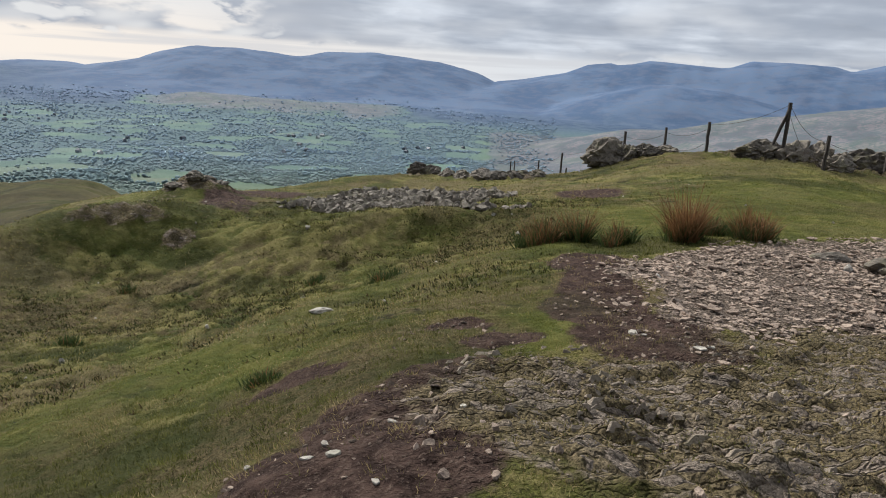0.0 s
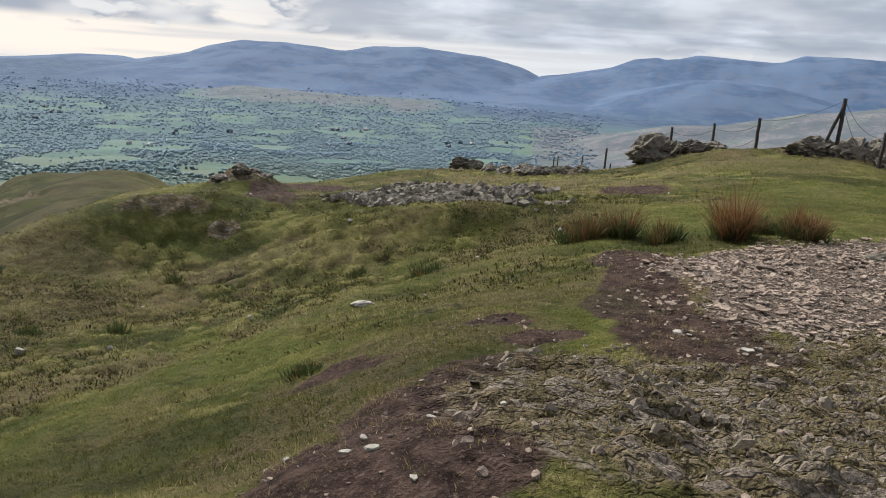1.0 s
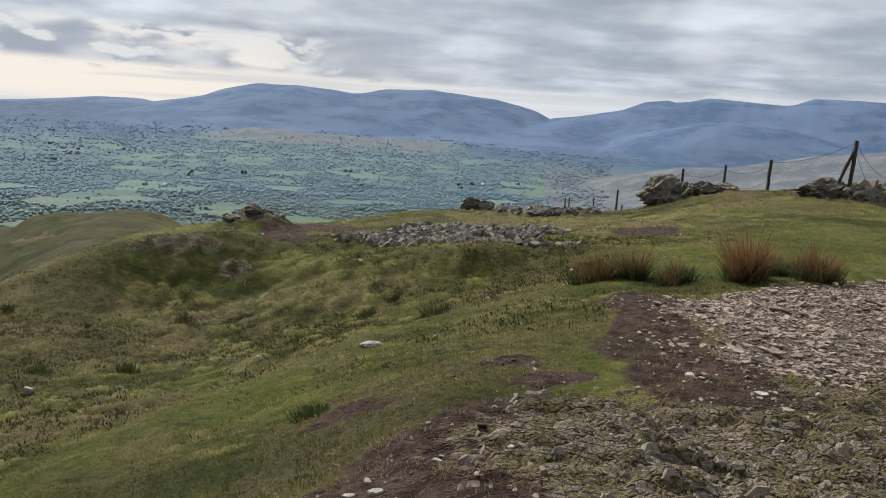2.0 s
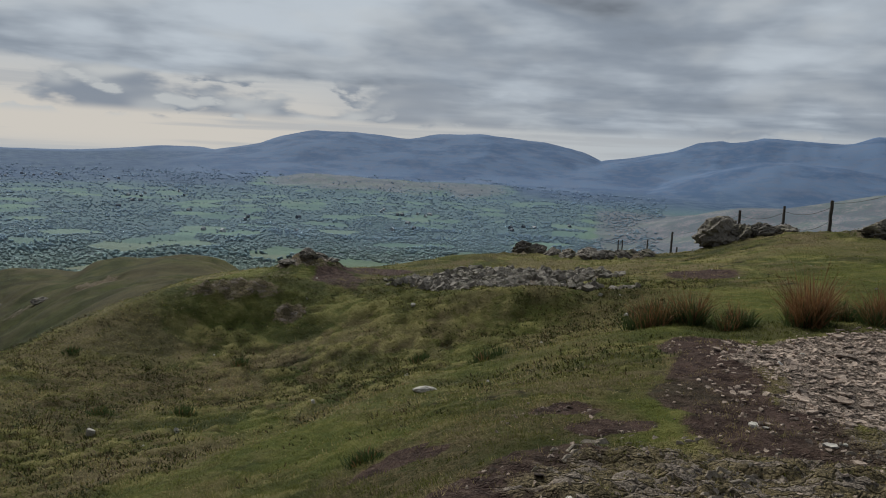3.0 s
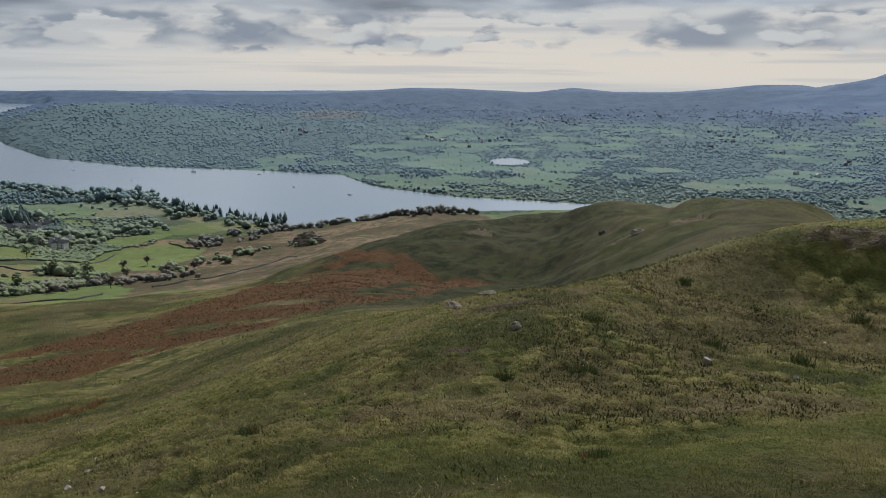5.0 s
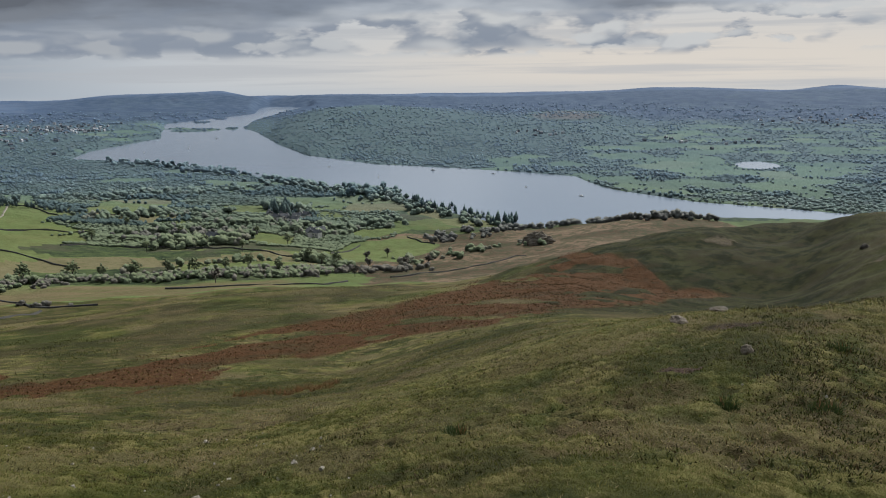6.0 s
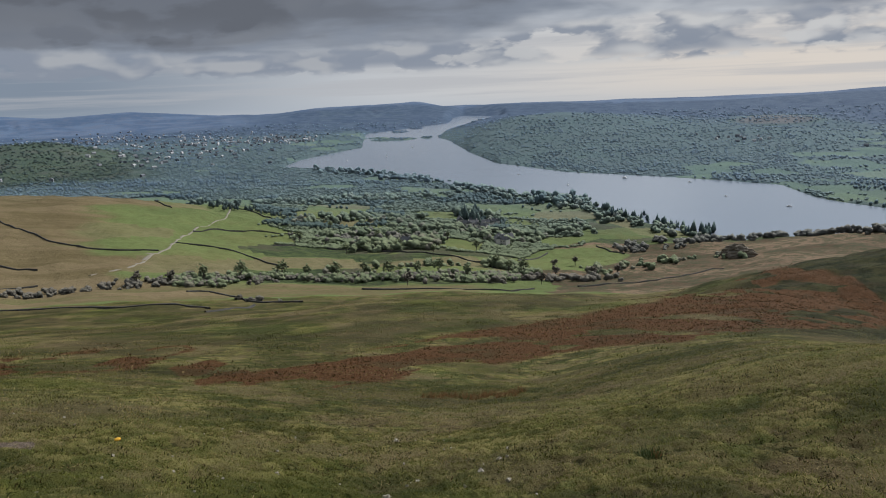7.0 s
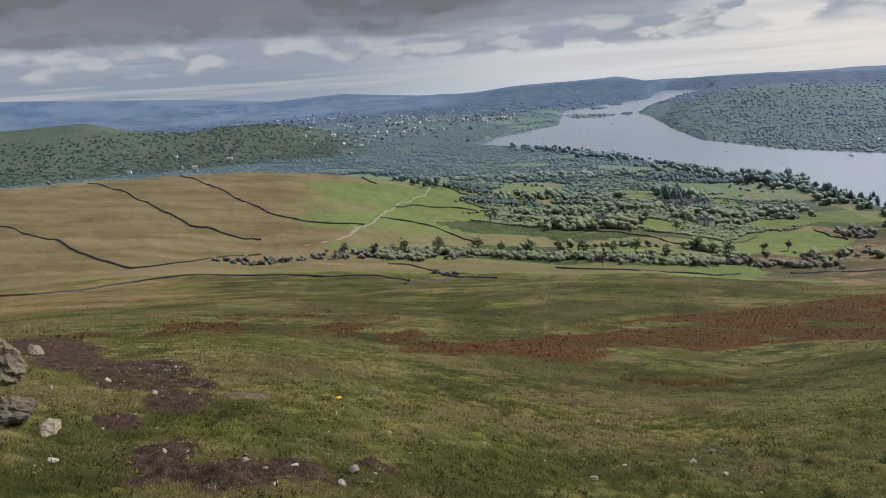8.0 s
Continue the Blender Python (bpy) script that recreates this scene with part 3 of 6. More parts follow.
    warp = k.add("ShaderNodeVectorMath", {0: k.scale(p, (1.0, 2.2, 2.0)), 1: k.scale(k.noise(p, 6.0, 3, 0.6, 0.0, 1), (0.35, 0.35, 0.35))}, operation="ADD").outputs[0]
    crack = k.add("ShaderNodeTexVoronoi", {"Vector": warp, "Scale": 7.0}, feature="DISTANCE_TO_EDGE").outputs["Distance"]
    cell = k.add("ShaderNodeTexVoronoi", {"Vector": warp, "Scale": 7.0})
    shade = k.add("ShaderNodeSeparateColor", {0: cell.outputs["Color"]}).outputs[0]
    bed = k.mix(k.ramp(n3, 0.35, 0.65), (0.145, 0.118, 0.095), (0.37, 0.305, 0.245))
    bed = k.mix(k.ramp(k.math("ADD", k.math("MULTIPLY", shade, 0.5), k.math("MULTIPLY", n1, 0.5)), 0.38, 0.46), bed, k.mix(k.ramp(n3, 0.35, 0.65), (0.075, 0.06, 0.038), (0.27, 0.215, 0.125)))
    bed = k.mix(k.ramp(k.math("ADD", crack, k.math("MULTIPLY", n3, 0.06)), 0.0, 0.07, 0.3, 0.0), bed, (0.045, 0.037, 0.027))
    col = k.mix(k.ramp(k.math("ADD", rock, k.math("MULTIPLY", k.math("SUBTRACT", n2, 0.5), 1.2)), 0.4, 0.7), col, bed)
    dead = k.mix(k.ramp(n4, 0.35, 0.65), (0.16, 0.115, 0.055), (0.24, 0.165, 0.085))
    col = k.mix(k.ramp(k.math("ADD", pale, k.math("MULTIPLY", k.math("SUBTRACT", n4, 0.5), 0.8)), 0.3, 0.8), col, dead)
    # random dark patches, deepest where the ridge is painted shaded
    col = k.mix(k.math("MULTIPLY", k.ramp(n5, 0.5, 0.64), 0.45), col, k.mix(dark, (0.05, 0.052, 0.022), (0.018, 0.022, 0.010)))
    k.set(bsdf.inputs["Base Color"], col)
    bsdf.inputs["Roughness"].default_value = 0.9
    bsdf.inputs["Specular IOR Level"].default_value = 0.06
    bump(k, bsdf, k.math("ADD", k.math("ADD", k.math("MULTIPLY", n3, 0.45), n2), k.math("MULTIPLY", k.math("MULTIPLY", rock, k.ramp(crack, 0.0, 0.14)), 0.6)), 1.0, 0.12)
    return m


def valley_material():
    m, k, bsdf = surface("valley_fields")
    p = position(k)
    a = k.add("ShaderNodeAttribute", attribute_name="cover")
    wood, heath, far = k.add("ShaderNodeSeparateColor", {0: a.outputs["Color"]}).outputs
    b = k.add("ShaderNodeAttribute", attribute_name="cover_b")
    pick, lush, pale = k.add("ShaderNodeSeparateColor", {0: b.outputs["Color"]}).outputs
    steep = k.scale(p, (1.0, 1.0, 1.6))
    n1, n2 = k.noise(steep, 0.02, 5, 0.6), k.noise(p, 0.16, 5, 0.7)
    n3, n4 = k.noise(steep, 0.0042, 6, 0.62), k.noise(p, 1.1, 4, 0.7)
    field = k.mix(pick, (0.098, 0.134, 0.050), (0.155, 0.196, 0.072))
    field = k.mix(k.math("MULTIPLY", lush, k.ramp(pick, 0.1, 0.6, 0.5, 1.0)), field, (0.142, 0.178, 0.066))
    field = k.mix(k.ramp(pick, 0.80, 0.9), field, (0.175, 0.155, 0.085))
    field = k.mix(k.math("MULTIPLY", k.ramp(n2, 0.4, 0.7), 0.55), field, (0.085, 0.09, 0.035))
    field = k.mix(k.math("MULTIPLY", k.ramp(n1, 0.45, 0.7), 0.4), field, (0.15, 0.14, 0.06))
    trees = k.mix(k.ramp(n2, 0.35, 0.65), (0.030, 0.045, 0.024), (0.080, 0.105, 0.042))
    trees = k.mix(k.ramp(n1, 0.45, 0.65), trees, (0.080, 0.080, 0.050))
    col = k.mix(k.ramp(k.math("ADD", wood, k.math("MULTIPLY", k.math("SUBTRACT", n2, 0.5), 0.8)), 0.35, 0.6), field, trees)
    moor = k.mix(k.ramp(n1, 0.4, 0.62), (0.135, 0.112, 0.122), (0.275, 0.218, 0.222))
    moor = k.mix(k.ramp(far, 0.02, 0.2), k.mix(k.ramp(n1, 0.4, 0.62), (0.095, 0.070, 0.044), (0.205, 0.145, 0.098)), moor)
    moor = k.mix(k.math("MULTIPLY", k.ramp(n2, 0.47, 0.55), 0.75), moor, k.mix(k.ramp(far, 0.02, 0.2), (0.060, 0.068, 0.036), (0.092, 0.108, 0.108)))
    moor = k.mix(k.math("MULTIPLY", k.ramp(n4, 0.5, 0.66), 0.5), moor, (0.045, 0.042, 0.028))
    col = k.mix(k.ramp(k.math("ADD", heath, k.math("MULTIPLY", k.math("SUBTRACT", n1, 0.5), 0.8)), 0.4, 0.6), col, moor)
    streak = k.noise(k.scale(p, (0.05, 0.012, 0.05)), 1.0, 5, 0.65)
    bent = k.mix(k.ramp(streak, 0.36, 0.66), (0.128, 0.102, 0.052), (0.192, 0.150, 0.088))
    bent = k.mix(k.math("MULTIPLY", k.ramp(n4, 0.5, 0.7), 0.35), bent, (0.09, 0.085, 0.035))
    col = k.mix(k.ramp(k.math("ADD", pale, k.math("MULTIPLY", k.math("SUBTRACT", streak, 0.5), 0.9)), 0.3, 0.7), col, bent)
    # haze painted into the base colour: three bluer palettes, stone the farthest
    hazed_near = k.mix(k.ramp(k.math("ADD", wood, k.math("MULTIPLY", k.math("SUBTRACT", n2, 0.5), 0.9)), 0.3, 0.7), k.mix(pick, (0.112, 0.182, 0.205), (0.150, 0.232, 0.220)), k.mix(k.ramp(n2, 0.35, 0.65), (0.105, 0.165, 0.210), (0.142, 0.208, 0.245)))
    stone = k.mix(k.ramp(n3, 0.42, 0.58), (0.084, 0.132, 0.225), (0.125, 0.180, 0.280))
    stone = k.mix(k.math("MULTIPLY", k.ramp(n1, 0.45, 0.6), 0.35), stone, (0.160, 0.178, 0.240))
    hazed_mid = k.mix(k.ramp(n1, 0.4, 0.62), (0.062, 0.098, 0.178), (0.100, 0.145, 0.225))
    col = k.mix(far, col, k.mix(k.ramp(far, 0.88, 0.97), k.mix(k.ramp(far, 0.74, 0.86), hazed_near, hazed_mid), stone))
    k.set(bsdf.inputs["Base Color"], col)
    bsdf.inputs["Roughness"].default_value = 0.95
    bsdf.inputs["Specular IOR Level"].default_value = 0.05
    bump(k, bsdf, k.math("ADD", n2, k.math("MULTIPLY", n4, 0.15)), 0.6, 2.0)
    return m


def mesh_object(name, verts, faces, materials, smooth=True):
    """A mesh from numpy arrays: vertices n x 3, quads m x 4."""
    me = bpy.data.meshes.new(name)
    verts, faces = np.asarray(verts, np.float32), np.asarray(faces, np.int32)
    n, w = faces.shape
    me.vertices.add(len(verts))
    me.vertices.foreach_set("co", verts.ravel())
    me.loops.add(n * w)
    me.loops.foreach_set("vertex_index", faces.ravel())
    me.polygons.add(n)
    me.polygons.foreach_set("loop_start", np.arange(0, n * w, w, dtype=np.int32))
    me.polygons.foreach_set("use_smooth", np.full(n, smooth))
    me.update(calc_edges=True)
    for mat in materials:
        me.materials.append(mat)
    return new(name, me)


def colours(ob, name, rgb):
    attr = ob.data.attributes.new(name, "FLOAT_COLOR", "POINT")
    rgba = np.ones((len(rgb), 4), np.float32)
    rgba[:, :3] = rgb
    attr.data.foreach_set("color", rgba.ravel())


def growth(x, y):
    """Patches of darker, ranker growth and of bleached turf: -1..1."""
    return np.clip(1.5 * fbm(x / 3.4, y / 2.6, 4, 33) + 0.9 * fbm(x / 0.9, y / 0.7, 3, 34), -1, 1)


def near_cover(x, y, r, az):
    """What grows or lies bare on the summit: weights of soil, bracken, stones; moss, straw, dead grass."""
    w = fbm(x / 1.4, y / 1.4, 4, 5) * 0.45
    def spot(cx, cy, rx, ry, turn=0.0):
        c, s = math.cos(radians(turn)), math.sin(radians(turn))
        u, v = ((x - cx) * c + (y - cy) * s) / rx, (-(x - cx) * s + (y - cy) * c) / ry
        return step(1.25, 0.75, np.sqrt(u * u + v * v) + w)
    soil = np.zeros_like(x)
    for one in SOIL:
        soil = np.maximum(soil, spot(*one))
    stony = np.zeros_like(x)
    for one in STONY:
        stony = np.maximum(stony, spot(*one))
    moss = step(0.1, 0.5, fbm(x / 5, y / 5, 3, 8)) * 0.6
    for one in MOSSY:
        moss = np.maximum(moss, spot(*one))
    moss = np.maximum(moss, 0.75 * bank_at(x, y)[0])
    straw = np.where(r < 34, step(0.05, 0.45, fbm(x / 2.2, y / 2.2, 4, 15)) * 0.55, step(-0.05, 0.3, fbm(x / 13, y / 8, 4, 16)) * 0.75)
    for one in STRAW:
        straw = np.maximum(straw, spot(*one) * 0.7)
    return soil, stony, moss, straw


def russet_at(x, y, r, az):
    """Where dead bracken covers the slope: long streaks across it."""
    deg = np.degrees(np.arctan2(EYE - base_height(az, r), r))
    low = np.interp(az, (44, 48, 53.6, 60.3, 66.4, 72, 78.7, 85, 92, 97, 102, 105, 116, 130), (15.3, 15.8, 17.0, 17.7, 19.0, 19.6, 20.8, 21.4, 22.0, 21.6, 21.0, 19.0, 17.4, 15.5))
    high = np.interp(az, (44, 48, 52, 55, 58, 62, 66.2, 72.5, 78.3, 86, 92, 99, 102, 104, 116, 130), (14.8, 14.8, 14.9, 13.0, 12.7, 13.6, 15.0, 16.2, 17.2, 18.2, 18.8, 19.3, 18.0, 16.6, 15.6, 14.5))
    strip = fbm(az / 7.0, (deg - 0.055 * az) / 0.55, 4, 61) + 0.5 * fbm(x / 4.5, y / 4.5, 4, 62)
    band = step(0, 0.9, deg - high) * step(0, 0.7, low - deg) * step(43, 47, az) * (r > 21) * (r < 200)
    return band * step(-0.12, 0.12, strip + 0.08 + 0.3 * (1 - step(52, 60, az)) - 0.14 * step(96, 112, az) + 0.22 * np.exp(-((deg - low + 1.6) / 0.8) ** 2) * step(104, 96, az))


# centre x, y, half widths, turn
SOIL = [(1.50, 6.9, 0.42, 1.6, -8), (1.75, 8.6, 0.5, 1.1, -8), (1.5, 5.1, 0.5, 0.75, -20), (1.25, 5.9, 0.35, 0.8, 0), (1.75, 4.75, 0.35, 0.3, 0), (0.05, 3.95, 0.30, 0.5, -25), (-0.2, 3.15, 0.38, 0.42, 20), (-0.4, 2.6, 0.5, 0.33, 20),
        (-0.15, 2.5, 0.4, 0.4, 0), (-1.13, 4.5, 0.16, 0.13, 0), (-0.77, 4.6, 0.2, 0.12, 0), (0.45, 4.95, 0.3, 0.16, 20), (0.15, 5.5, 0.22, 0.2, 0), (3.4, 17.7, 0.9, 1.0, 0), (-5.2, 20.5, 1.2, 2.2, 20), (-5.0, 17.2, 0.7, 1.2, 15), (-11.3, 9.9, 0.5, 0.28, 40), (-9.2, 7.0, 0.4, 0.22, 40),
        (-16.6, -12.6, 1.2, 3.6, -42), (-13.9, -9.0, 1.3, 2.6, -38), (-12.2, -7.2, 0.9, 1.4, -20), (-10.7, -5.9, 0.6, 1.1, -55), (-20.0, -15.5, 1.2, 3.0, -45), (-1.0, 4.65, 0.35, 0.14, 40), (-0.05, 4.05, 0.22, 0.16, 10), (-9.1, -5.8, 0.35, 0.5, -50), (-7.2, -4.1, 0.35, 0.75, -60), (-6.7, -3.2, 0.9, 0.35, -50), (-7.8, -2.1, 0.3, 0.25, 0), (-6.4, -2.6, 0.8, 0.3, -40)]
STONY = [(4.6, 8.3, 3.2, 1.75, 35), (2.9, 7.1, 1.1, 1.5, 10), (2.5, 6.0, 0.7, 0.8, 0), (4.2, 6.9, 1.8, 1.2, 20), (-1.2, 18.0, 2.3, 2.4, 0), (1.0, 14.5, 0.6, 0.35, 0), (-11.5, -5.2, 0.5, 0.3, 0)]
MOSSY = [(-8.0, 18.3, 2.6, 2.4, 30), (-8.8, -4.1, 1.3, 0.8, -30), (-12.2, -9.2, 1.0, 1.6, 0), (0.75, 5.4, 0.35, 0.8, 0), (-2.2, 6.6, 0.5, 2.6, 32), (4.0, 12.5, 3.0, 2.2, 0), (7.5, 14.5, 3.5, 3.5, 0)]
STRAW = [(0.6, 3.2, 0.9, 0.7, 0), (-0.8, 3.4, 0.8, 0.7, 30), (1.7, 3.3, 1.7, 1.1, 0), (-0.9, 4.5, 0.7, 0.8, 20), (0.0, 5.2, 0.6, 0.6, 0), (3.2, 4.7, 1.6, 0.8, 20), (-9.8, 10.0, 0.8, 0.8, 0), (-8.6, 6.1, 0.7, 0.5, 0), (-8.0, 4.8, 0.6, 0.4, 0), (-7.0, 10.8, 2.4, 1.6, 30)]

BRIGHT_FIELD = [on for on in (polar(78.3, 450), polar(76.0, 530), polar(72.3, 585), polar(70.0, 520), polar(71.5, 455), polar(74.5, 420))]


def brown_hill(az, r, z):
    """Low brown heathery tops before the great fells."""
    deg = np.degrees(np.arctan((EYE - z) / r))
    return step(3.6, 2.9, deg + 0.4 * fbm(az / 2.2, r / 240, 3, 93)) * step(2, 6, az) * (1 - step(20, 24, az)) * (r < 3000) * (r > 1500)


def fields_at(x, y):
    wx, wy = x + 14 * fbm(x / 90, y / 90, 2, 81), y + 14 * fbm(x / 90, y / 90, 2, 83)
    f1, f2, who = worley(wx / 62, wy / 62, 5)
    return who, f2 - f1


def shaded_hills_at(r, az):
    """Nearer hills beside the town, given dark conifers to stand for cloud shade."""
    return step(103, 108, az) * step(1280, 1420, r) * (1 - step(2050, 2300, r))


def wood_at(x, y, r, az):
    """How wooded the valley is: whole parcels of wood between the fields, more of them on the slopes."""
    who, edge = fields_at(x, y)
    much = 0.72 + 0.35 * fbm(x / 280, y / 280, 3, 71)
    much = much + 0.42 * step(50, 62, az) * (1 - step(84, 88, az)) * step(1150, 1500, r) + 0.30 * step(92, 97, az) * step(900, 1100, r) + shaded_hills_at(r, az)
    much = much - 0.30 * step(40, 48, az) * (1 - step(56, 62, az)) * step(900, 1000, r) * (1 - step(1700, 2000, r))
    much = much - 0.30 * step(66, 72, az) * (1 - step(900, 1150, r)) - 1.5 * step(98, 106, az) * (1 - step(900, 960, r)) - 2.0 * (r < 300)
    return step(-0.08, 0.08, much - np.mod(who * 13.7, 1.0) + 0.22 * fbm(x / 30, y / 30, 3, 72))


AZ = np.concatenate([np.arange(-180, -40, 4.0), np.arange(-40, 136, 0.24), np.arange(136, 180, 4.0)])
ROWS_R = np.concatenate([[-0.004], np.exp(np.linspace(np.log(0.3), np.log(2.2), 10))[:-1], np.exp(np.linspace(np.log(2.2), np.log(34), 400))[:-1],
                         np.exp(np.linspace(np.log(34), np.log(225), 200))[:-1], np.exp(np.linspace(np.log(225), np.log(620), 60))[:-1], 1 / np.linspace(1 / 620, 1 / 4950, 190)])
NEAR_END = 225.0


def make_ground():
    na, nr = len(AZ), len(ROWS_R)
    az, r = np.meshgrid(AZ, ROWS_R)
    az, r = az.ravel(), r.ravel()
    x, y = polar(az, r)
    z = height(x, y)
    verts = np.vstack([np.stack([x, y, z], 1), [[0, 0, float(z[:na].mean())]]])
    i, j = np.meshgrid(np.arange(nr - 1), np.arange(na), indexing="ij")
    i, j = i.ravel(), j.ravel()
    k2 = (j + 1) % na
    faces = np.stack([i * na + j, (i + 1) * na + j, (i + 1) * na + k2, i * na + k2], 1)
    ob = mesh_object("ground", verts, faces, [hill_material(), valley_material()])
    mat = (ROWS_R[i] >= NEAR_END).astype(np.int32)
    ob.data.polygons.foreach_set("material_index", mat)
    soil, stony, moss, straw = near_cover(x, y, r, az)
    # bracken on the slope below the brow, dead grass on the moor across the gill
    russet = russet_at(x, y, r, az)
    near = r < NEAR_END
    pick, edge = fields_at(x, y)
    wood = np.maximum(wood_at(x, y, r, az), 0.0)
    heath = np.zeros_like(x)
    heath = np.maximum(heath, step(-1.5, -4.5, az) * step(900, 1050, r) * (1 - step(1900, 2100, r)))
    deg = np.degrees(np.arctan((EYE - z) / r))
    heath = np.maximum(heath, brown_hill(az, r, z))
    heath = np.maximum(heath, step(1.2, 0.6, np.hypot((az - 60) / 3, (deg - 2.9) / 0.35)))
    heath = np.maximum(heath, step(200, 260, r) * (1 - step(560, 640, r)) * step(44, 48, az) * (1 - step(74, 77, az + 8 * fbm(x / 60, y / 60, 3, 33))) * (1 - step(-12, 6, inside(x, y, BRIGHT_FIELD))))
    lush = step(74, 80, az) * (1 - step(103, 112, az + 10 * fbm(x / 80, y / 80, 3, 35))) * step(250, 320, r) * (1 - step(1100, 1500, r)) * 0.9
    lush = np.maximum(lush, step(40, 55, az) * (1 - step(60, 64, az)) * step(5.2, 6, deg) * (r > 700) * 0.8)
    lush = np.maximum(lush, (inside(x, y, BRIGHT_FIELD) > 0) * 1.3)
    wood = wood * (inside(x, y, BRIGHT_FIELD) < -8)
    # far: share of haze blue in the colour, by distance and bearing
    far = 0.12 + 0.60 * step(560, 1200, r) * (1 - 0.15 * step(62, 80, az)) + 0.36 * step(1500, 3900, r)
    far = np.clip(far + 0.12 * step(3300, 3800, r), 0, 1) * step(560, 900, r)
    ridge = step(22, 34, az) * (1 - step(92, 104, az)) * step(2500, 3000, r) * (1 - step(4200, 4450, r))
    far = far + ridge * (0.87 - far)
    moor = step(225, 330, r + 40 * fbm(x / 60, y / 60, 3, 37)) * step(102, 112, az + 9 * fbm(x / 70, y / 70, 3, 36)) * (1 - step(900, 1000, r))
    moor = np.maximum(moor, 0.62 * (1 - step(280, 330, r)) * step(76, 84, az) * (r > NEAR_END))
    bent = np.where(near, step(150, 215, r) * step(44, 50, az) * 0.0 + step(40, 110, r) * step(108, 124, az) * 0.55, moor)
    # less haze blue on heath and on the hills painted as cloud-shaded
    far = far * (1 - 0.50 * heath * (r < 3200)) * (1 - 0.62 * shaded_hills_at(r, az))
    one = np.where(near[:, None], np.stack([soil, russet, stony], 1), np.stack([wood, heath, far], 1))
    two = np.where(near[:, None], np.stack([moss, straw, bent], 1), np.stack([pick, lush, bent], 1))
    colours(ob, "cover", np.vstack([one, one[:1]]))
    # gloom paints shade on the ridge face; slopes beside it darkened in drifts
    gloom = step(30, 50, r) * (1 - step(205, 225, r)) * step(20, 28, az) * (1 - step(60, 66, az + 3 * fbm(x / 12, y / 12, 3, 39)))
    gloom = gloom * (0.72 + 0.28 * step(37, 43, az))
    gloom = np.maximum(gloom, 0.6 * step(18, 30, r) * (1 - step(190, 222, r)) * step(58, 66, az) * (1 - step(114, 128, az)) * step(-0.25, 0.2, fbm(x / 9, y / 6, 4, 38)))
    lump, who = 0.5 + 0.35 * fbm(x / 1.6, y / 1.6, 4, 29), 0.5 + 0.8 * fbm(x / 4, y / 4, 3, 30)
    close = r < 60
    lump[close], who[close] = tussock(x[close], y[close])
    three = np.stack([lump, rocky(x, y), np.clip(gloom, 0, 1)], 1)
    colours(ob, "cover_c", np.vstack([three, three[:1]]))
    rank = 0.5 + 0.5 * np.where(r < 60, growth(x, y), growth(x / 4, y / 4))
    colours(ob, "cover_d", np.vstack([np.stack([np.clip(who, 0, 1), rank, rank], 1), [[0.5] * 3]]))
    colours(ob, "cover_b", np.vstack([two, two[:1]]))
    return tagged(ob, "grassy fell top falling to a wooded valley with pastures", "ground", kind="structure")


ground = make_ground()


def water_material():
    m, k, bsdf = surface("lake_water")
    p = position(k)
    k.set(bsdf.inputs["Base Color"], (0.27, 0.32, 0.39))
    bsdf.inputs["Roughness"].default_value = 0.12
    bsdf.inputs["IOR"].default_value = 1.33
    bump(k, bsdf, k.noise(p, 0.25, 3, 0.6), 0.12, 0.3)
    return m


def make_water(name, outline, label):
    bm = bmesh.new()
    vs = [bm.verts.new((*polar(a, 138.0 / math.tan(radians(d))), LAKE)) for a, d in outline]
    bm.faces.new(vs)
    bmesh.ops.triangulate(bm, faces=bm.faces[:])
    me = bpy.data.meshes.new(name)
    bm.to_mesh(me)
    bm.free()
    me.materials.append(WATER)
    for f in me.polygons:
        if f.normal.z < 0:
            f.flip()
    return tagged(new(name, me), label, "lake", kind="structure")


WATER = water_material()
make_water("water", [(a, d) for a, d in ((30, 13), (58, 13), (76, 11), (84, 8.2), (94, 5.8), (97, 5.2), (96, 4.2), (91, 2.6), (84, 1.75), (77, 1.8), (80, 3.2), (79, 4.8), (60, 6.6), (52, 8), (30, 9.0))], "long grey lake reflecting a cloudy sky")
make_water("water", [(46.6 + 1.8 * math.cos(i / 12 * math.tau), 6.35 + 0.34 * math.sin(i / 12 * math.tau)) for i in range(12)], "small pale tarn among fields")

# ---- helpers for things ----
def part(name, data, material, parent, label=""):
    """One mesh of a thing. data: a bmesh, a (verts, faces) pair or a mesh."""
    if isinstance(data, bmesh.types.BMesh):
        me = bpy.data.meshes.new(name)
        data.to_mesh(me)
        data.free()
        ob = new(name, me)
        me.materials.append(material)
    elif isinstance(data, bpy.types.Mesh):
        ob = new(name, data)
    else:
        ob = mesh_object(name, data[0], data[1], [material], smooth=False)
    ob.parent = parent
    return tagged(ob, label) if label else ob


def empty(name, at=(0, 0, 0)):
    ob = new(name)
    ob.location = at
    ob.empty_display_size = 0.1
    return ob


def ground_at(x, y):
    return float(height(np.array([x]), np.array([y]))[0])


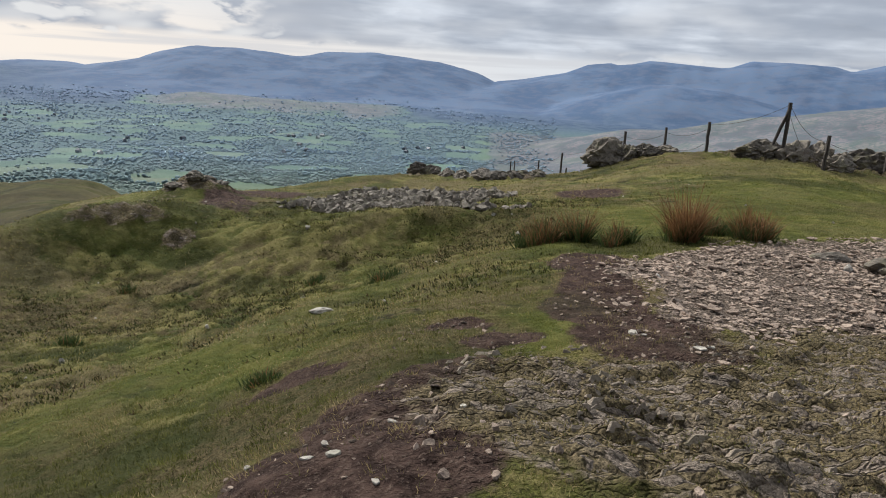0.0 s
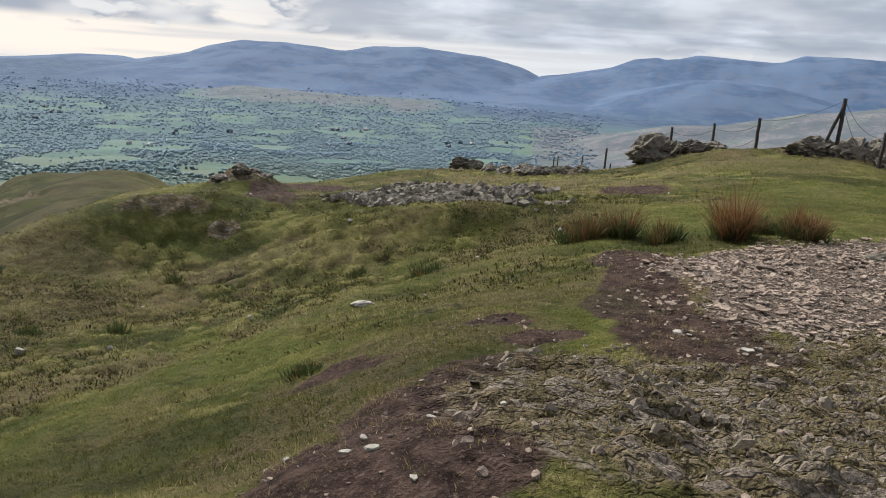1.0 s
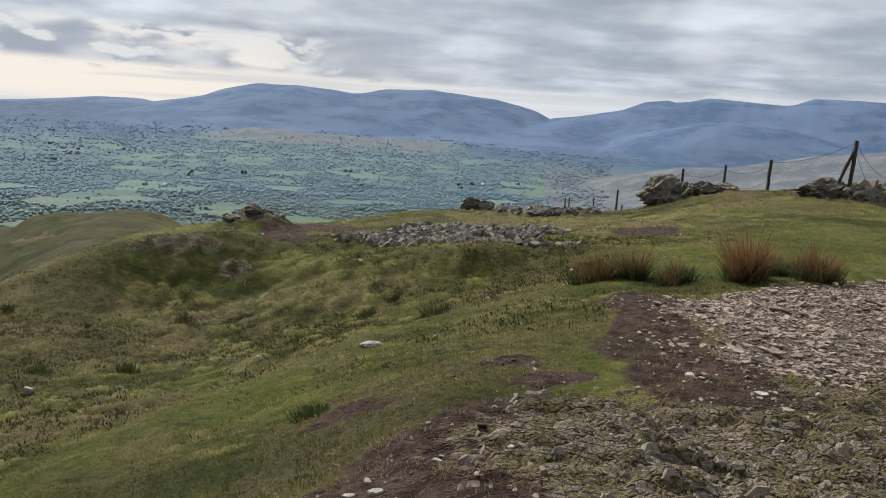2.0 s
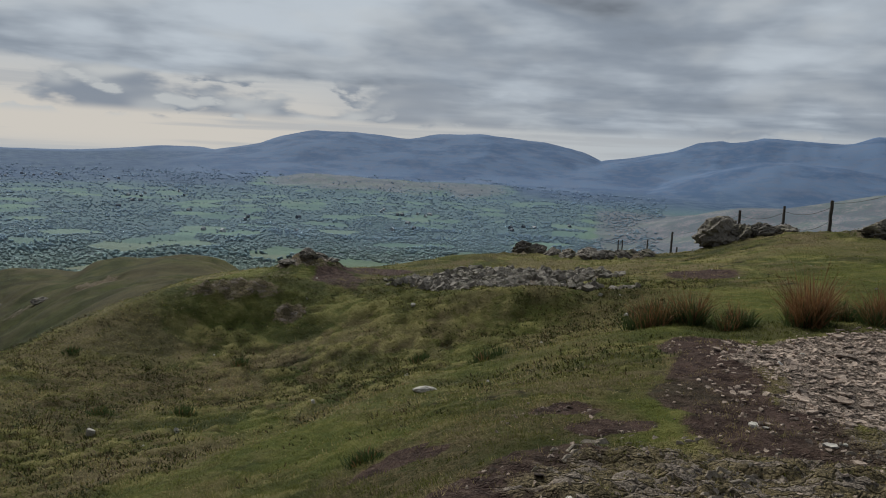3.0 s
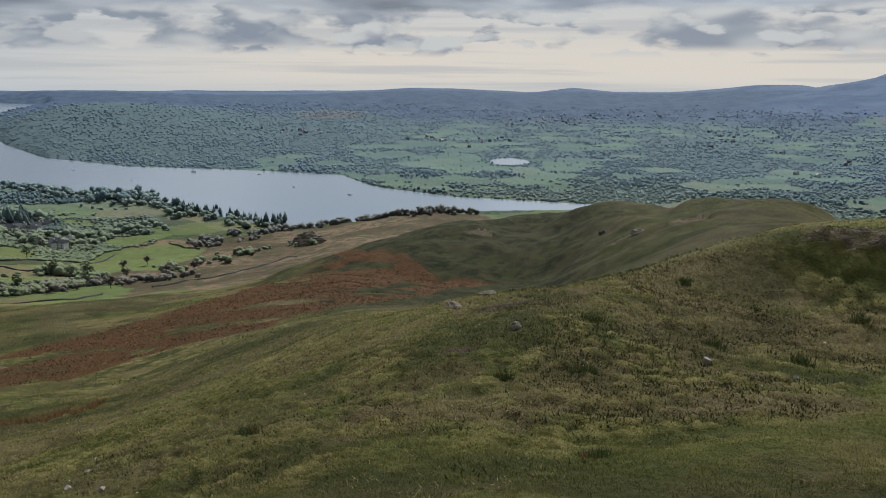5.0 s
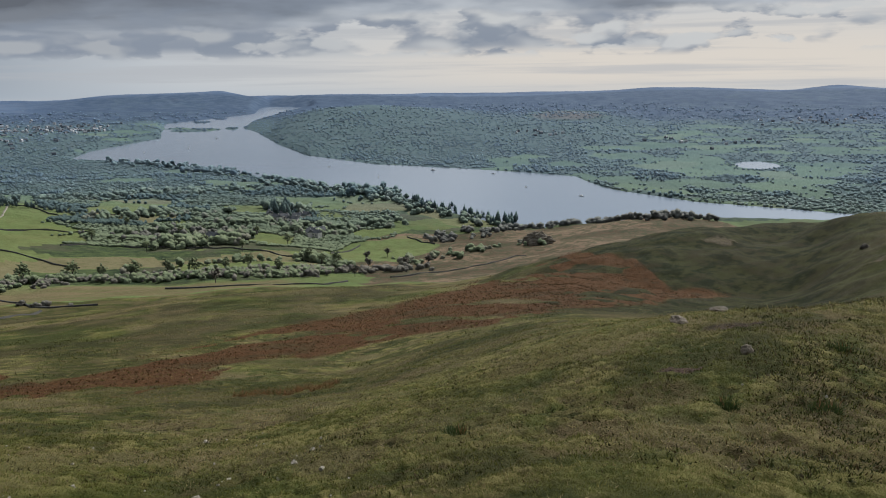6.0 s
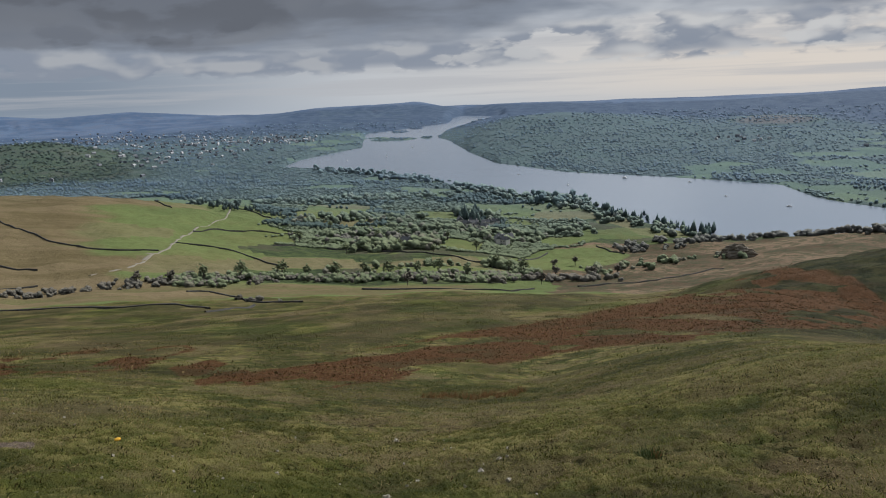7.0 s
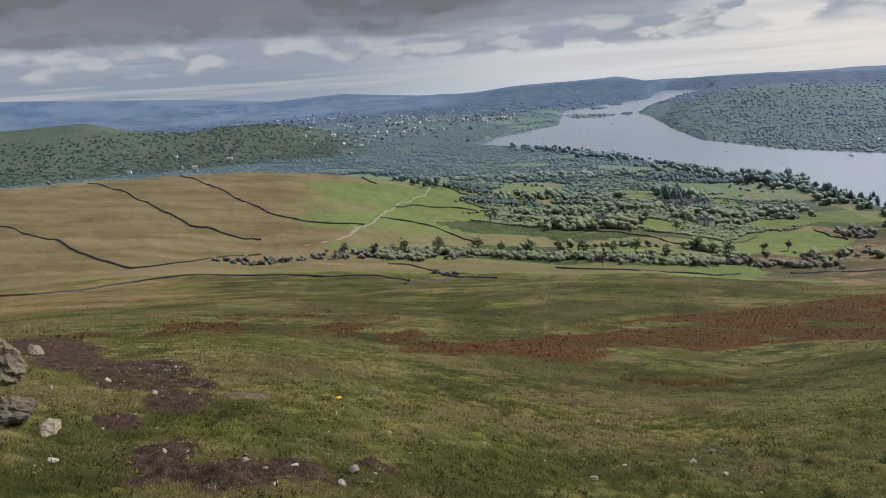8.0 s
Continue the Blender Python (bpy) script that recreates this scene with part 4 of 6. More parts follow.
def rock_material(name, dark, light, lichen, wet=0.85):
    m, k, bsdf = surface(name)
    c = k.add("ShaderNodeTexCoord").outputs["Object"]
    p = position(k)
    island = k.add("ShaderNodeNewGeometry").outputs["Random Per Island"]
    rnd = k.add("ShaderNodeObjectInfo").outputs["Random"]
    n1, n2, n3 = k.noise(p, 2.6, 5, 0.65), k.noise(p, 14.0, 6, 0.7), k.noise(p, 70.0, 4, 0.7)
    col = k.mix(k.ramp(k.math("ADD", k.math("MULTIPLY", n2, 0.7), k.math("MULTIPLY", k.math("ADD", island, rnd), 0.2)), 0.35, 0.75), dark, light)
    col = k.mix(k.math("MULTIPLY", k.ramp(n1, 0.5, 0.68), 0.7), col, lichen)
    col = k.mix(k.math("MULTIPLY", k.ramp(n3, 0.55, 0.7), 0.45), col, dark)
    k.set(bsdf.inputs["Base Color"], col)
    bsdf.inputs["Roughness"].default_value = wet
    bsdf.inputs["Specular IOR Level"].default_value = 0.3
    bump(k, bsdf, k.math("ADD", n2, k.math("MULTIPLY", n3, 0.4)), 0.8, 0.03)
    return m


CRAG = rock_material("crag_rock", (0.075, 0.064, 0.052), (0.290, 0.250, 0.200), (0.170, 0.155, 0.085))
CHIP = rock_material("slate_chips", (0.105, 0.080, 0.062), (0.420, 0.325, 0.255), (0.290, 0.220, 0.170))
SLAB = rock_material("lichened_slab", (0.092, 0.074, 0.056), (0.290, 0.240, 0.185), (0.200, 0.170, 0.100))
SCREE = rock_material("scree_rock", (0.050, 0.043, 0.034), (0.235, 0.205, 0.165), (0.115, 0.105, 0.060))
PALE = rock_material("pale_stone", (0.28, 0.25, 0.21), (0.52, 0.48, 0.42), (0.4, 0.38, 0.3))


def crag_mesh(seed, sx, sy, sz, detail=4, blocky=0.20, tilt=30):
    """A broken, bedded outcrop: a ball cut into blocks and ledges."""
    bm = bmesh.new()
    bmesh.ops.create_icosphere(bm, subdivisions=detail, radius=1.0)
    off = Vector((seed * 7.3, seed * 3.1, seed * 1.7))
    turn = Euler((radians(tilt), radians(tilt * 0.6), seed)).to_matrix()
    for v in bm.verts:
        p = v.co.copy()
        q = turn @ Vector((p.x * sx, p.y * sy, p.z * sz))
        f = 1.2 / max(0.25, (sx * sy * sz) ** (1 / 3))
        q = Vector((q.x * f * 0.8, q.y * f * 0.8, q.z * f * 2.4))
        dist, cells = noise.voronoi(q * 0.75 + off)
        d2, cells2 = noise.voronoi(q * 1.9 + off)
        c1, c2 = noise.cell(cells[0] * 3.7), noise.cell(cells2[0] * 5.1)
        d = 0.88 + blocky * (c1 - 0.4) * 0.45 + blocky * 0.35 * (c2 - 0.4) + 0.16 * noise.fractal(q * 0.6 + off, 0.8, 2.0, 6)
        d -= 0.12 * max(0.0, 0.16 - (dist[1] - dist[0])) / 0.16 + 0.08 * max(0.0, 0.12 - (d2[1] - d2[0])) / 0.12
        taper = 1 - 0.28 * p.z
        v.co = Vector((p.x * sx * d * taper, p.y * sy * d * taper, p.z * sz * d))
    return bm


def add_crag(x, y, sx, sy, sz, seed, turn=0, sink=0.3, label="grey lichened rock outcrop in the turf", detail=4, material=None, name="rock_outcrop"):
    bm = crag_mesh(seed, sx, sy, sz, detail)
    me = bpy.data.meshes.new(name)
    bm.to_mesh(me)
    bm.free()
    me.materials.append(material or CRAG)
    ob = new(name, me)
    ob.matrix_world = pose(x, y, ground_at(x, y) + sz * (1 - 2 * sink), 0, 0, turn)
    return tagged(ob, label, "rock", "rocks on the summit")


def on_bearing(az, r):
    x, y = polar(az, r)
    return float(x), float(y)


# crags along the fence, seen against the far hills
for az, r, sx, sy, sz, seed, turn in ((-12.1, 25.2, 1.12, 0.8, 0.70, 1, 10), (-13.4, 25.0, 0.6, 0.5, 0.45, 2, 40), (-14.6, 25.0, 0.6, 0.4, 0.30, 3, 20), (-16.0, 25.2, 0.55, 0.4, 0.22, 4, 0),
                                      (-22.6, 24.2, 1.1, 0.6, 0.42, 5, 12), (-24.6, 24.4, 1.0, 0.7, 0.55, 6, 30), (-26.2, 24.6, 0.8, 0.6, 0.55, 7, 70), (-27.4, 23.6, 0.7, 0.5, 0.40, 8, 20),
                                      (-29.2, 25.6, 1.0, 0.6, 0.6, 9, 0), (-31.2, 26.2, 1.1, 0.7, 0.75, 10, 60), (-33.6, 26.0, 1.2, 0.8, 0.7, 11, 30)):
    add_crag(*on_bearing(az, r), sx, sy, sz, seed, turn, 0.28)
# low broken rim
for i, (az, r, s, h) in enumerate(((2.3, 25.4, 0.45, 0.34), (1.2, 25.6, 0.5, 0.33), (0.1, 25.2, 0.5, 0.30), (-1.2, 24.6, 0.5, 0.26), (-2.6, 24.2, 0.55, 0.28), (-4.0, 23.8, 0.6, 0.27), (-5.4, 24.2, 0.55, 0.25), (-6.8, 24.6, 0.5, 0.22),
                                   (18.8, 19.5, 0.30, 0.17), (18.0, 19.7, 0.34, 0.12), (20.2, 19.4, 0.30, 0.09), (17.0, 19.6, 0.3, 0.08),
                                   (37.0, 96.0, 1.6, 0.5), (39.6, 112.0, 0.9, 0.5))):
    add_crag(*on_bearing(az, r), s, s * 0.8, h, 20 + i, 37 * i, 0.38, detail=4)
# rocks beside the stony patch and beside the path that leaves the summit
for i, (x, y, sx, sy, sz) in enumerate(((5.0, 8.1, 0.32, 0.25, 0.14), (5.5, 8.0, 0.4, 0.3, 0.15), (5.9, 7.9, 0.35, 0.3, 0.15), (5.5, 8.6, 0.3, 0.25, 0.13), (4.7, 8.9, 0.35, 0.2, 0.1))):
    add_crag(x, y, sx, sy, sz, 50 + i, 50 * i, 0.3, "broken grey rock at the edge of bare stones", 3)
add_crag(*on_bearing(62.1, 467.0), 12.0, 8.0, 6.5, 59, 60, 0.3, "dark crag standing out of brown heath", 4)
add_crag(-10.7, -8.75, 0.42, 0.4, 0.5, 60, 20, 0.25, "pale lichened boulder beside a worn path", 4, SLAB, "boulder")
add_crag(-8.1, -6.45, 0.34, 0.34, 0.15, 61, 60, 0.3, "pale lichened boulder beside a worn path", 4, SLAB, "boulder")
add_crag(-8.1, -6.0, 0.3, 0.16, 0.09, 62, 30, 0.3, "low pale rock rib in mossy turf", 3, SLAB, "boulder")
add_crag(-6.5, -5.5, 0.2, 0.2, 0.1, 63, 0, 0.3, "low pale rock rib in mossy turf", 3, SLAB, "boulder")
add_crag(-15.2, -11.8, 0.9, 0.2, 0.10, 64, 40, 0.3, "low pale rock rib beside a worn path", 3, SLAB, "boulder")
add_crag(-12.6, 9.7, 0.30, 0.2, 0.11, 65, 0, 0.3, "pale flat boulder in rough grass", 3, SLAB, "boulder")
add_crag(-13.0, 11.1, 0.36, 0.22, 0.10, 66, 40, 0.3, "pale flat boulder in rough grass", 3, SLAB, "boulder")
add_crag(-9.0, 8.1, 0.13, 0.1, 0.12, 67, 40, 0.25, "small grey boulder in rough grass", 3, SLAB, "boulder")
add_crag(-1.38, 8.44, 0.17, 0.1, 0.05, 68, 10, 0.3, "small pale stone on a grass bank", 3, PALE, "boulder")


# ---- loose stones ----
def chip_mesh(seed, thick=0.3, sides=7):
    """A flat, worn flake of slate, about one unit across."""
    g = random.Random(seed)
    ring = []
    for i in range(sides):
        a = (i + g.uniform(-0.3, 0.3)) / sides * math.tau
        d = g.uniform(0.34, 0.56)
        ring.append((math.cos(a) * d * 1.15, math.sin(a) * d * 0.8))
    vs = [(x * 0.94, y * 0.94, -thick / 2 + g.uniform(-0.03, 0.03)) for x, y in ring] + [(x, y, thick * 0.15 + g.uniform(-0.05, 0.05)) for x, y in ring] + [(x * 0.88, y * 0.88, thick / 2 + g.uniform(-0.06, 0.06)) for x, y in ring]
    vs.append((0, 0, thick / 2 + g.uniform(-0.03, 0.06)))
    tris = []
    for lvl in range(2):
        for i in range(sides):
            a, b = lvl * sides + i, lvl * sides + (i + 1) % sides
            tris += [(a, b, b + sides), (a, b + sides, a + sides)]
    for i in range(sides):
        tris.append((2 * sides + i, 2 * sides + (i + 1) % sides, 3 * sides))
    return np.array(vs, float), np.array(tris)


FLAKES = [chip_mesh(i, 0.15 + 0.05 * (i % 3), 5 + i % 3) for i in range(9)]
LUMPS = [chip_mesh(40 + i, 0.62 + 0.08 * (i % 3), 6 + i % 3) for i in range(7)]


def rotations(n, tilt):
    """Random turns about z with a small lean."""
    a, b, c = np.random.uniform(0, 2 * np.pi, n), np.random.normal(0, tilt, n), np.random.normal(0, tilt, n)
    ca, sa, cb, sb, cc, sc = np.cos(a), np.sin(a), np.cos(b), np.sin(b), np.cos(c), np.sin(c)
    m = np.empty((n, 3, 3))
    m[:, 0] = np.stack([ca * cb, ca * sb * sc - sa * cc, ca * sb * cc + sa * sc], 1)
    m[:, 1] = np.stack([sa * cb, sa * sb * sc + ca * cc, sa * sb * cc - ca * sc], 1)
    m[:, 2] = np.stack([-sb, cb * sc, cb * cc], 1)
    return m


def strew(name, x, y, size, pool, tilt, material, label, category="stones", lift=0.3, dip=0.0):
    """Many stones laid on the ground as one mesh."""
    z = height(x, y)
    rot = rotations(len(x), tilt)
    if dip:
        # upturned bedding: every piece leans the same way
        a = np.random.normal(0.5, 0.25, len(x))
        b = np.random.normal(radians(dip), 0.25, len(x))
        ca, sa, cb, sb, o = np.cos(a), np.sin(a), np.cos(b), np.sin(b), np.zeros(len(x))
        rot = np.stack([np.stack([ca, -sa * cb, sa * sb], 1), np.stack([sa, ca * cb, -ca * sb], 1), np.stack([o, sb, cb], 1)], 1)
    vs, fs, base = [], [], 0
    which = np.random.randint(0, len(pool), len(x))
    for w, (pv, pf) in enumerate(pool):
        idx = np.flatnonzero(which == w)
        if not len(idx):
            continue
        v = np.einsum("nij,kj->nki", rot[idx], pv) * size[idx, None, None] * np.random.uniform(0.75, 1.25, (len(idx), 1, 3))
        v[:, :, 0] += x[idx, None]
        v[:, :, 1] += y[idx, None]
        v[:, :, 2] += (z[idx] + size[idx] * 0.1 * lift)[:, None]
        vs.append(v.reshape(-1, 3))
        fs.append((pf[None] + (np.arange(len(idx)) * len(pv))[:, None, None]).reshape(-1, 3) + base)
        base += len(idx) * len(pv)
    ob = mesh_object(name, np.vstack(vs), np.vstack(fs), [material], smooth=False)
    return tagged(ob, label, category, kind="stuff")


def scatter(n, x0, x1, y0, y1, keep):
    x, y = np.random.uniform(x0, x1, n), np.random.uniform(y0, y1, n)
    ok = np.random.uniform(0, 1, n) < keep(x, y)
    return x[ok], y[ok]


def cover_at(x, y):
    return near_cover(x, y, np.hypot(x, y), np.degrees(np.arctan2(-x, y)))


sx_, sy_ = scatter(30000, 0.9, 10.5, 4.4, 12.0, lambda x, y: cover_at(x, y)[1] * 0.95 + cover_at(x, y)[0] * 0.03)
LOOSE_X, LOOSE_Y = sx_[260:], sy_[260:]
CHIP_MESHES = []
for pv, pf in FLAKES:
    chip = mesh_object("stone", pv, pf, [CHIP], smooth=False)
    CHIP_MESHES.append(chip.data)
    bpy.data.objects.remove(chip)
for i in range(260):
    st = new("stone", CHIP_MESHES[i % len(CHIP_MESHES)])
    s_ = 0.05 + 0.075 * random.random()
    st.matrix_world = pose(sx_[i], sy_[i], ground_at(sx_[i], sy_[i]) + 0.012 + 0.1 * s_, random.gauss(0, 11), random.gauss(0, 11), random.uniform(0, 360)) @ Matrix.Diagonal((s_, s_, s_, 1))
    st.parent = ground
strew("stones", LOOSE_X, LOOSE_Y, np.random.gamma(3.0, 0.0095, len(LOOSE_X)) + 0.015, FLAKES, 0.20, CHIP, "bed of flat pinkish grey slate chips", lift=1.0)
sx2, sy2 = scatter(4200, -4, 2, 14, 21, lambda x, y: cover_at(x, y)[1] * (0.35 + 0.65 * step(-0.2, 0.2, fbm(x / 0.7, y / 0.7, 3, 56))))
strew("stones", sx2, sy2, np.random.uniform(0.10, 0.24, len(sx2)), LUMPS, 0.5, SCREE, "spread of angular grey scree in grass", lift=1.0)
sx3, sy3 = scatter(2600, -1.6, 5.5, 2.0, 6.2, lambda x, y: np.clip(cover_at(x, y)[3] * 0.5 + cover_at(x, y)[0] * 0.5, 0, 0.7) * (x > -1.4 + 0.2 * y))
strew("stones", sx3, sy3, np.random.gamma(1.6, 0.010, len(sx3)) + 0.008, LUMPS + FLAKES, 0.5, CHIP, "small loose stones on trodden ground", lift=0.6)
sx4, sy4 = scatter(4200, -0.1, 5.5, 2.1, 6.0, lambda x, y: step(1.2, 0.4, np.hypot((x - 2.0) / 2.3, (y - 3.6) / 1.6)) * step(-0.2, 0.3, fbm(x / 0.5, y / 0.5, 3, 55)))
strew("stones", sx4, sy4, np.random.gamma(2.0, 0.019, len(sx4)) + 0.015, FLAKES, 0.6, SLAB, "jagged grey bedrock fragments breaking through turf", lift=-1.2, dip=48)
sx5, sy5 = scatter(500, -16, -5, -9, 3, lambda x, y: 0.25 + 0.6 * cover_at(x, y)[0])
strew("stones", sx5, sy5, np.random.gamma(2.2, 0.014, len(sx5)) + 0.015, LUMPS, 0.5, PALE, "small pale stones scattered in turf", lift=0.4)
sx6, sy6 = scatter(90, -9, 9, 7, 19, lambda x, y: 0.5 + 0 * x)
strew("stones", sx6, sy6, np.random.gamma(2.2, 0.014, len(sx6)) + 0.02, LUMPS, 0.5, PALE, "small pale stones scattered in turf", lift=0.6)

# slabs and stones that stand out singly
for i, (x, y, s, mat) in enumerate(((1.59, 3.48, 0.16, SLAB), (1.69, 3.11, 0.15, SLAB), (1.88, 3.12, 0.17, SLAB), (0.80, 2.56, 0.11, SLAB), (0.72, 2.52, 0.10, SLAB), (0.79, 3.08, 0.12, SLAB), (0.35, 2.51, 0.14, SLAB), (0.42, 2.62, 0.10, SLAB),
                                    (2.33, 4.67, 0.2, SLAB), (2.91, 5.07, 0.22, SLAB), (2.53, 3.98, 0.24, SLAB), (1.02, 3.81, 0.13, SLAB), (1.23, 3.51, 0.12, SLAB), (1.95, 3.75, 0.18, SLAB), (2.15, 3.3, 0.16, SLAB), (2.5, 4.4, 0.2, SLAB),
                                    (-0.17, 2.98, 0.065, PALE), (0.13, 3.10, 0.05, PALE), (-0.18, 2.30, 0.05, PALE), (-0.47, 2.59, 0.06, PALE), (-0.74, 2.75, 0.045, PALE), (1.77, 4.78, 0.12, PALE), (1.85, 4.82, 0.1, PALE), (1.40, 5.12, 0.1, PALE), (1.47, 5.1, 0.06, PALE), (0.69, 4.06, 0.1, SLAB),
                                    (-7.18, -2.73, 0.1, PALE), (-6.07, -2.45, 0.07, PALE), (-7.31, -1.86, 0.07, PALE), (-8.66, 1.87, 0.12, PALE), (-10.28, -1.97, 0.08, PALE), (-11.14, 0.64, 0.1, PALE), (-8.54, -3.51, 0.08, PALE), (-10.2, -2.57, 0.08, PALE), (-0.42, 2.70, 0.06, PALE), (-0.36, 2.56, 0.07, PALE))):
    pv, pf = FLAKES[i % 9]
    ob = mesh_object("stone", pv * s * (0.45 if mat is SLAB else 0.8), pf, [mat], smooth=False)
    ob.matrix_world = pose(x, y, ground_at(x, y) - (0.12 * s if mat is SLAB else -0.006), (30 if mat is SLAB else 8) * math.sin(i), (22 if mat is SLAB else 7) * math.cos(2.3 * i), 67 * i)
    tagged(ob, "grey lichened slab bedded in trodden turf" if mat is SLAB else "pale stone lying on trodden ground", "stone", "stones on the summit")


# ---- fence ----
WOOD = None


def timber_material():
    m, k, bsdf = surface("weathered_post")
    c = k.add("ShaderNodeTexCoord").outputs["Object"]
    n = k.noise(k.scale(c, (30, 30, 3)), 1.0, 5, 0.7)
    k.set(bsdf.inputs["Base Color"], k.mix(k.ramp(n, 0.35, 0.7), (0.030, 0.025, 0.022), (0.095, 0.08, 0.068)))
    bsdf.inputs["Roughness"].default_value = 0.9
    bump(k, bsdf, n, 0.6, 0.01)
    return m


def wire_material():
    m, k, bsdf = surface("rusty_wire")
    n = k.noise(position(k), 30, 3)
    k.set(bsdf.inputs["Base Color"], k.mix(n, (0.05, 0.04, 0.035), (0.12, 0.10, 0.09)))
    bsdf.inputs["Metallic"].default_value = 0.6
    bsdf.inputs["Roughness"].default_value = 0.65
    return m


WOOD, WIRE = timber_material(), wire_material()


def rod(a, b, r0, r1, sides=8, seed=0):
    """A tapered, slightly uneven pole from a to b."""
    a, b = Vector(a), Vector(b)
    axis = (b - a).normalized()
    u = axis.orthogonal().normalized()
    w = axis.cross(u)
    bm = bmesh.new()
    g = random.Random(seed)
    rings = []
    for i in range(6):
        t = i / 5
        rad = r0 + (r1 - r0) * t
        mid = a.lerp(b, t) + (u * g.uniform(-1, 1) + w * g.uniform(-1, 1)) * rad * 0.15
        rings.append([bm.verts.new(mid + (u * math.cos(s / sides * math.tau) + w * math.sin(s / sides * math.tau)) * rad * g.uniform(0.9, 1.1)) for s in range(sides)])
    for r0_, r1_ in zip(rings, rings[1:]):
        for s in range(sides):
            bm.faces.new((r0_[s], r0_[(s + 1) % sides], r1_[(s + 1) % sides], r1_[s]))
    bm.faces.new(rings[-1])
    bm.faces.new(rings[0][::-1])
    return bm


def tube(points, radius):
    """A thin wire through points."""
    bm = bmesh.new()
    rings = []
    for i, p in enumerate(points):
        d = (points[min(i + 1, len(points) - 1)] - points[max(i - 1, 0)]).normalized()
        u = d.orthogonal().normalized()
        w = d.cross(u)
        rings.append([bm.verts.new(p + (u * math.cos(s / 4 * math.tau) + w * math.sin(s / 4 * math.tau)) * radius) for s in range(4)])
    for a, b in zip(rings, rings[1:]):
        for s in range(4):
            bm.faces.new((a[s], a[(s + 1) % 4], b[(s + 1) % 4], b[s]))
    return bm


def on_sight(az, r, deg):
    x, y = on_bearing(az, r)
    return Vector((x, y, EYE + r * math.tan(radians(deg))))


def make_fence():
    fence = tagged(empty("fence", (*on_bearing(-19, 25), ground_at(*on_bearing(-19, 25)))), "old post and wire fence on the skyline", "fence")
    base = Matrix.Translation(-fence.location)
    tops = []
    for i, (az, r, top, rad, lean) in enumerate(((-30.1, 25.0, -2.4, 0.055, 0.0), (-26.5, 22.9, -2.3, 0.05, 0.12), (-23.8, 24.0, -0.3, 0.055, 0.10), (-18.75, 25.0, -2.0, 0.05, 0.02), (-15.85, 25.8, -2.6, 0.042, 0.02), (-13.0, 26.6, -3.1, 0.045, 0.0),
                                                  (-8.55, 38.0, -5.0, 0.05, 0.04), (-8.95, 58.0, -6.1, 0.06, 0.03), (-6.85, 64.0, -5.7, 0.055, 0.0), (-5.05, 76.0, -5.85, 0.06, 0.03), (-4.75, 78.0, -5.9, 0.06, 0.0), (-1.2, 84.0, -6.85, 0.06, 0.0))):
        t = on_sight(az, r, top)
        foot = Vector((t.x - lean * 0.3, t.y, 0))
        foot.z = ground_at(foot.x, foot.y) - 0.15
        bm = rod(foot, t, rad * 1.05, rad, 8, i)
        bm.transform(base)
        part("post", bm, WOOD, fence, "tall straining post" if i == 2 else "")
        tops.append(t)
    foot = on_sight(-22.75, 24.0, -3.75)
    foot.z = ground_at(foot.x, foot.y) - 0.1
    bm = rod(foot, tops[2] + Vector((0.02, 0, -0.08)), 0.05, 0.045, 8, 77)
    bm.transform(base)
    part("brace", bm, WOOD, fence, "slanting timber brace")
    for a, b, drops in ((0, 1, (0.25, 0.6)), (1, 2, (0.15, 0.5)), (2, 3, (0.1,)), (3, 4, (0.2, 0.6)), (4, 5, (0.2, 0.5)), (5, 6, (0.15,)), (6, 8, (0.15,)), (8, 9, (0.15,))):
        for j, d in enumerate(drops):
            p, q = tops[a] - Vector((0, 0, d)), tops[b] - Vector((0, 0, d * 0.8))
            if a == 2 or b == 2:
                if b == 2:
                    q = tops[b] - Vector((0, 0, 0.06 + 0.2 * j))
                else:
                    p = tops[a] - Vector((0, 0, 0.06))
            sag = (0.16 + 0.12 * j) * (1.8 if b == 2 else 1)
            pts = [p.lerp(q, t / 14) - Vector((0, 0, sag * 4 * (t / 14) * (1 - t / 14))) for t in range(15)]
            bm = tube(pts, 0.006)
            bm.transform(base)
            part("wire", bm, WIRE, fence)
    return fence


make_fence()


# ---- rushes and grass ----
def see_through(k, bsdf, share):
    """Leaves let some of the light through."""
    colour = bsdf.inputs["Base Color"].links[0].from_socket
    thin = k.add("ShaderNodeBsdfTranslucent", {"Color": colour})
    both = k.add("ShaderNodeMixShader", {0: share, 1: bsdf.outputs[0], 2: thin.outputs[0]})
    out = [n for n in k.tree.nodes if n.type == "OUTPUT_MATERIAL"][0]
    k.set(out.inputs["Surface"], both)


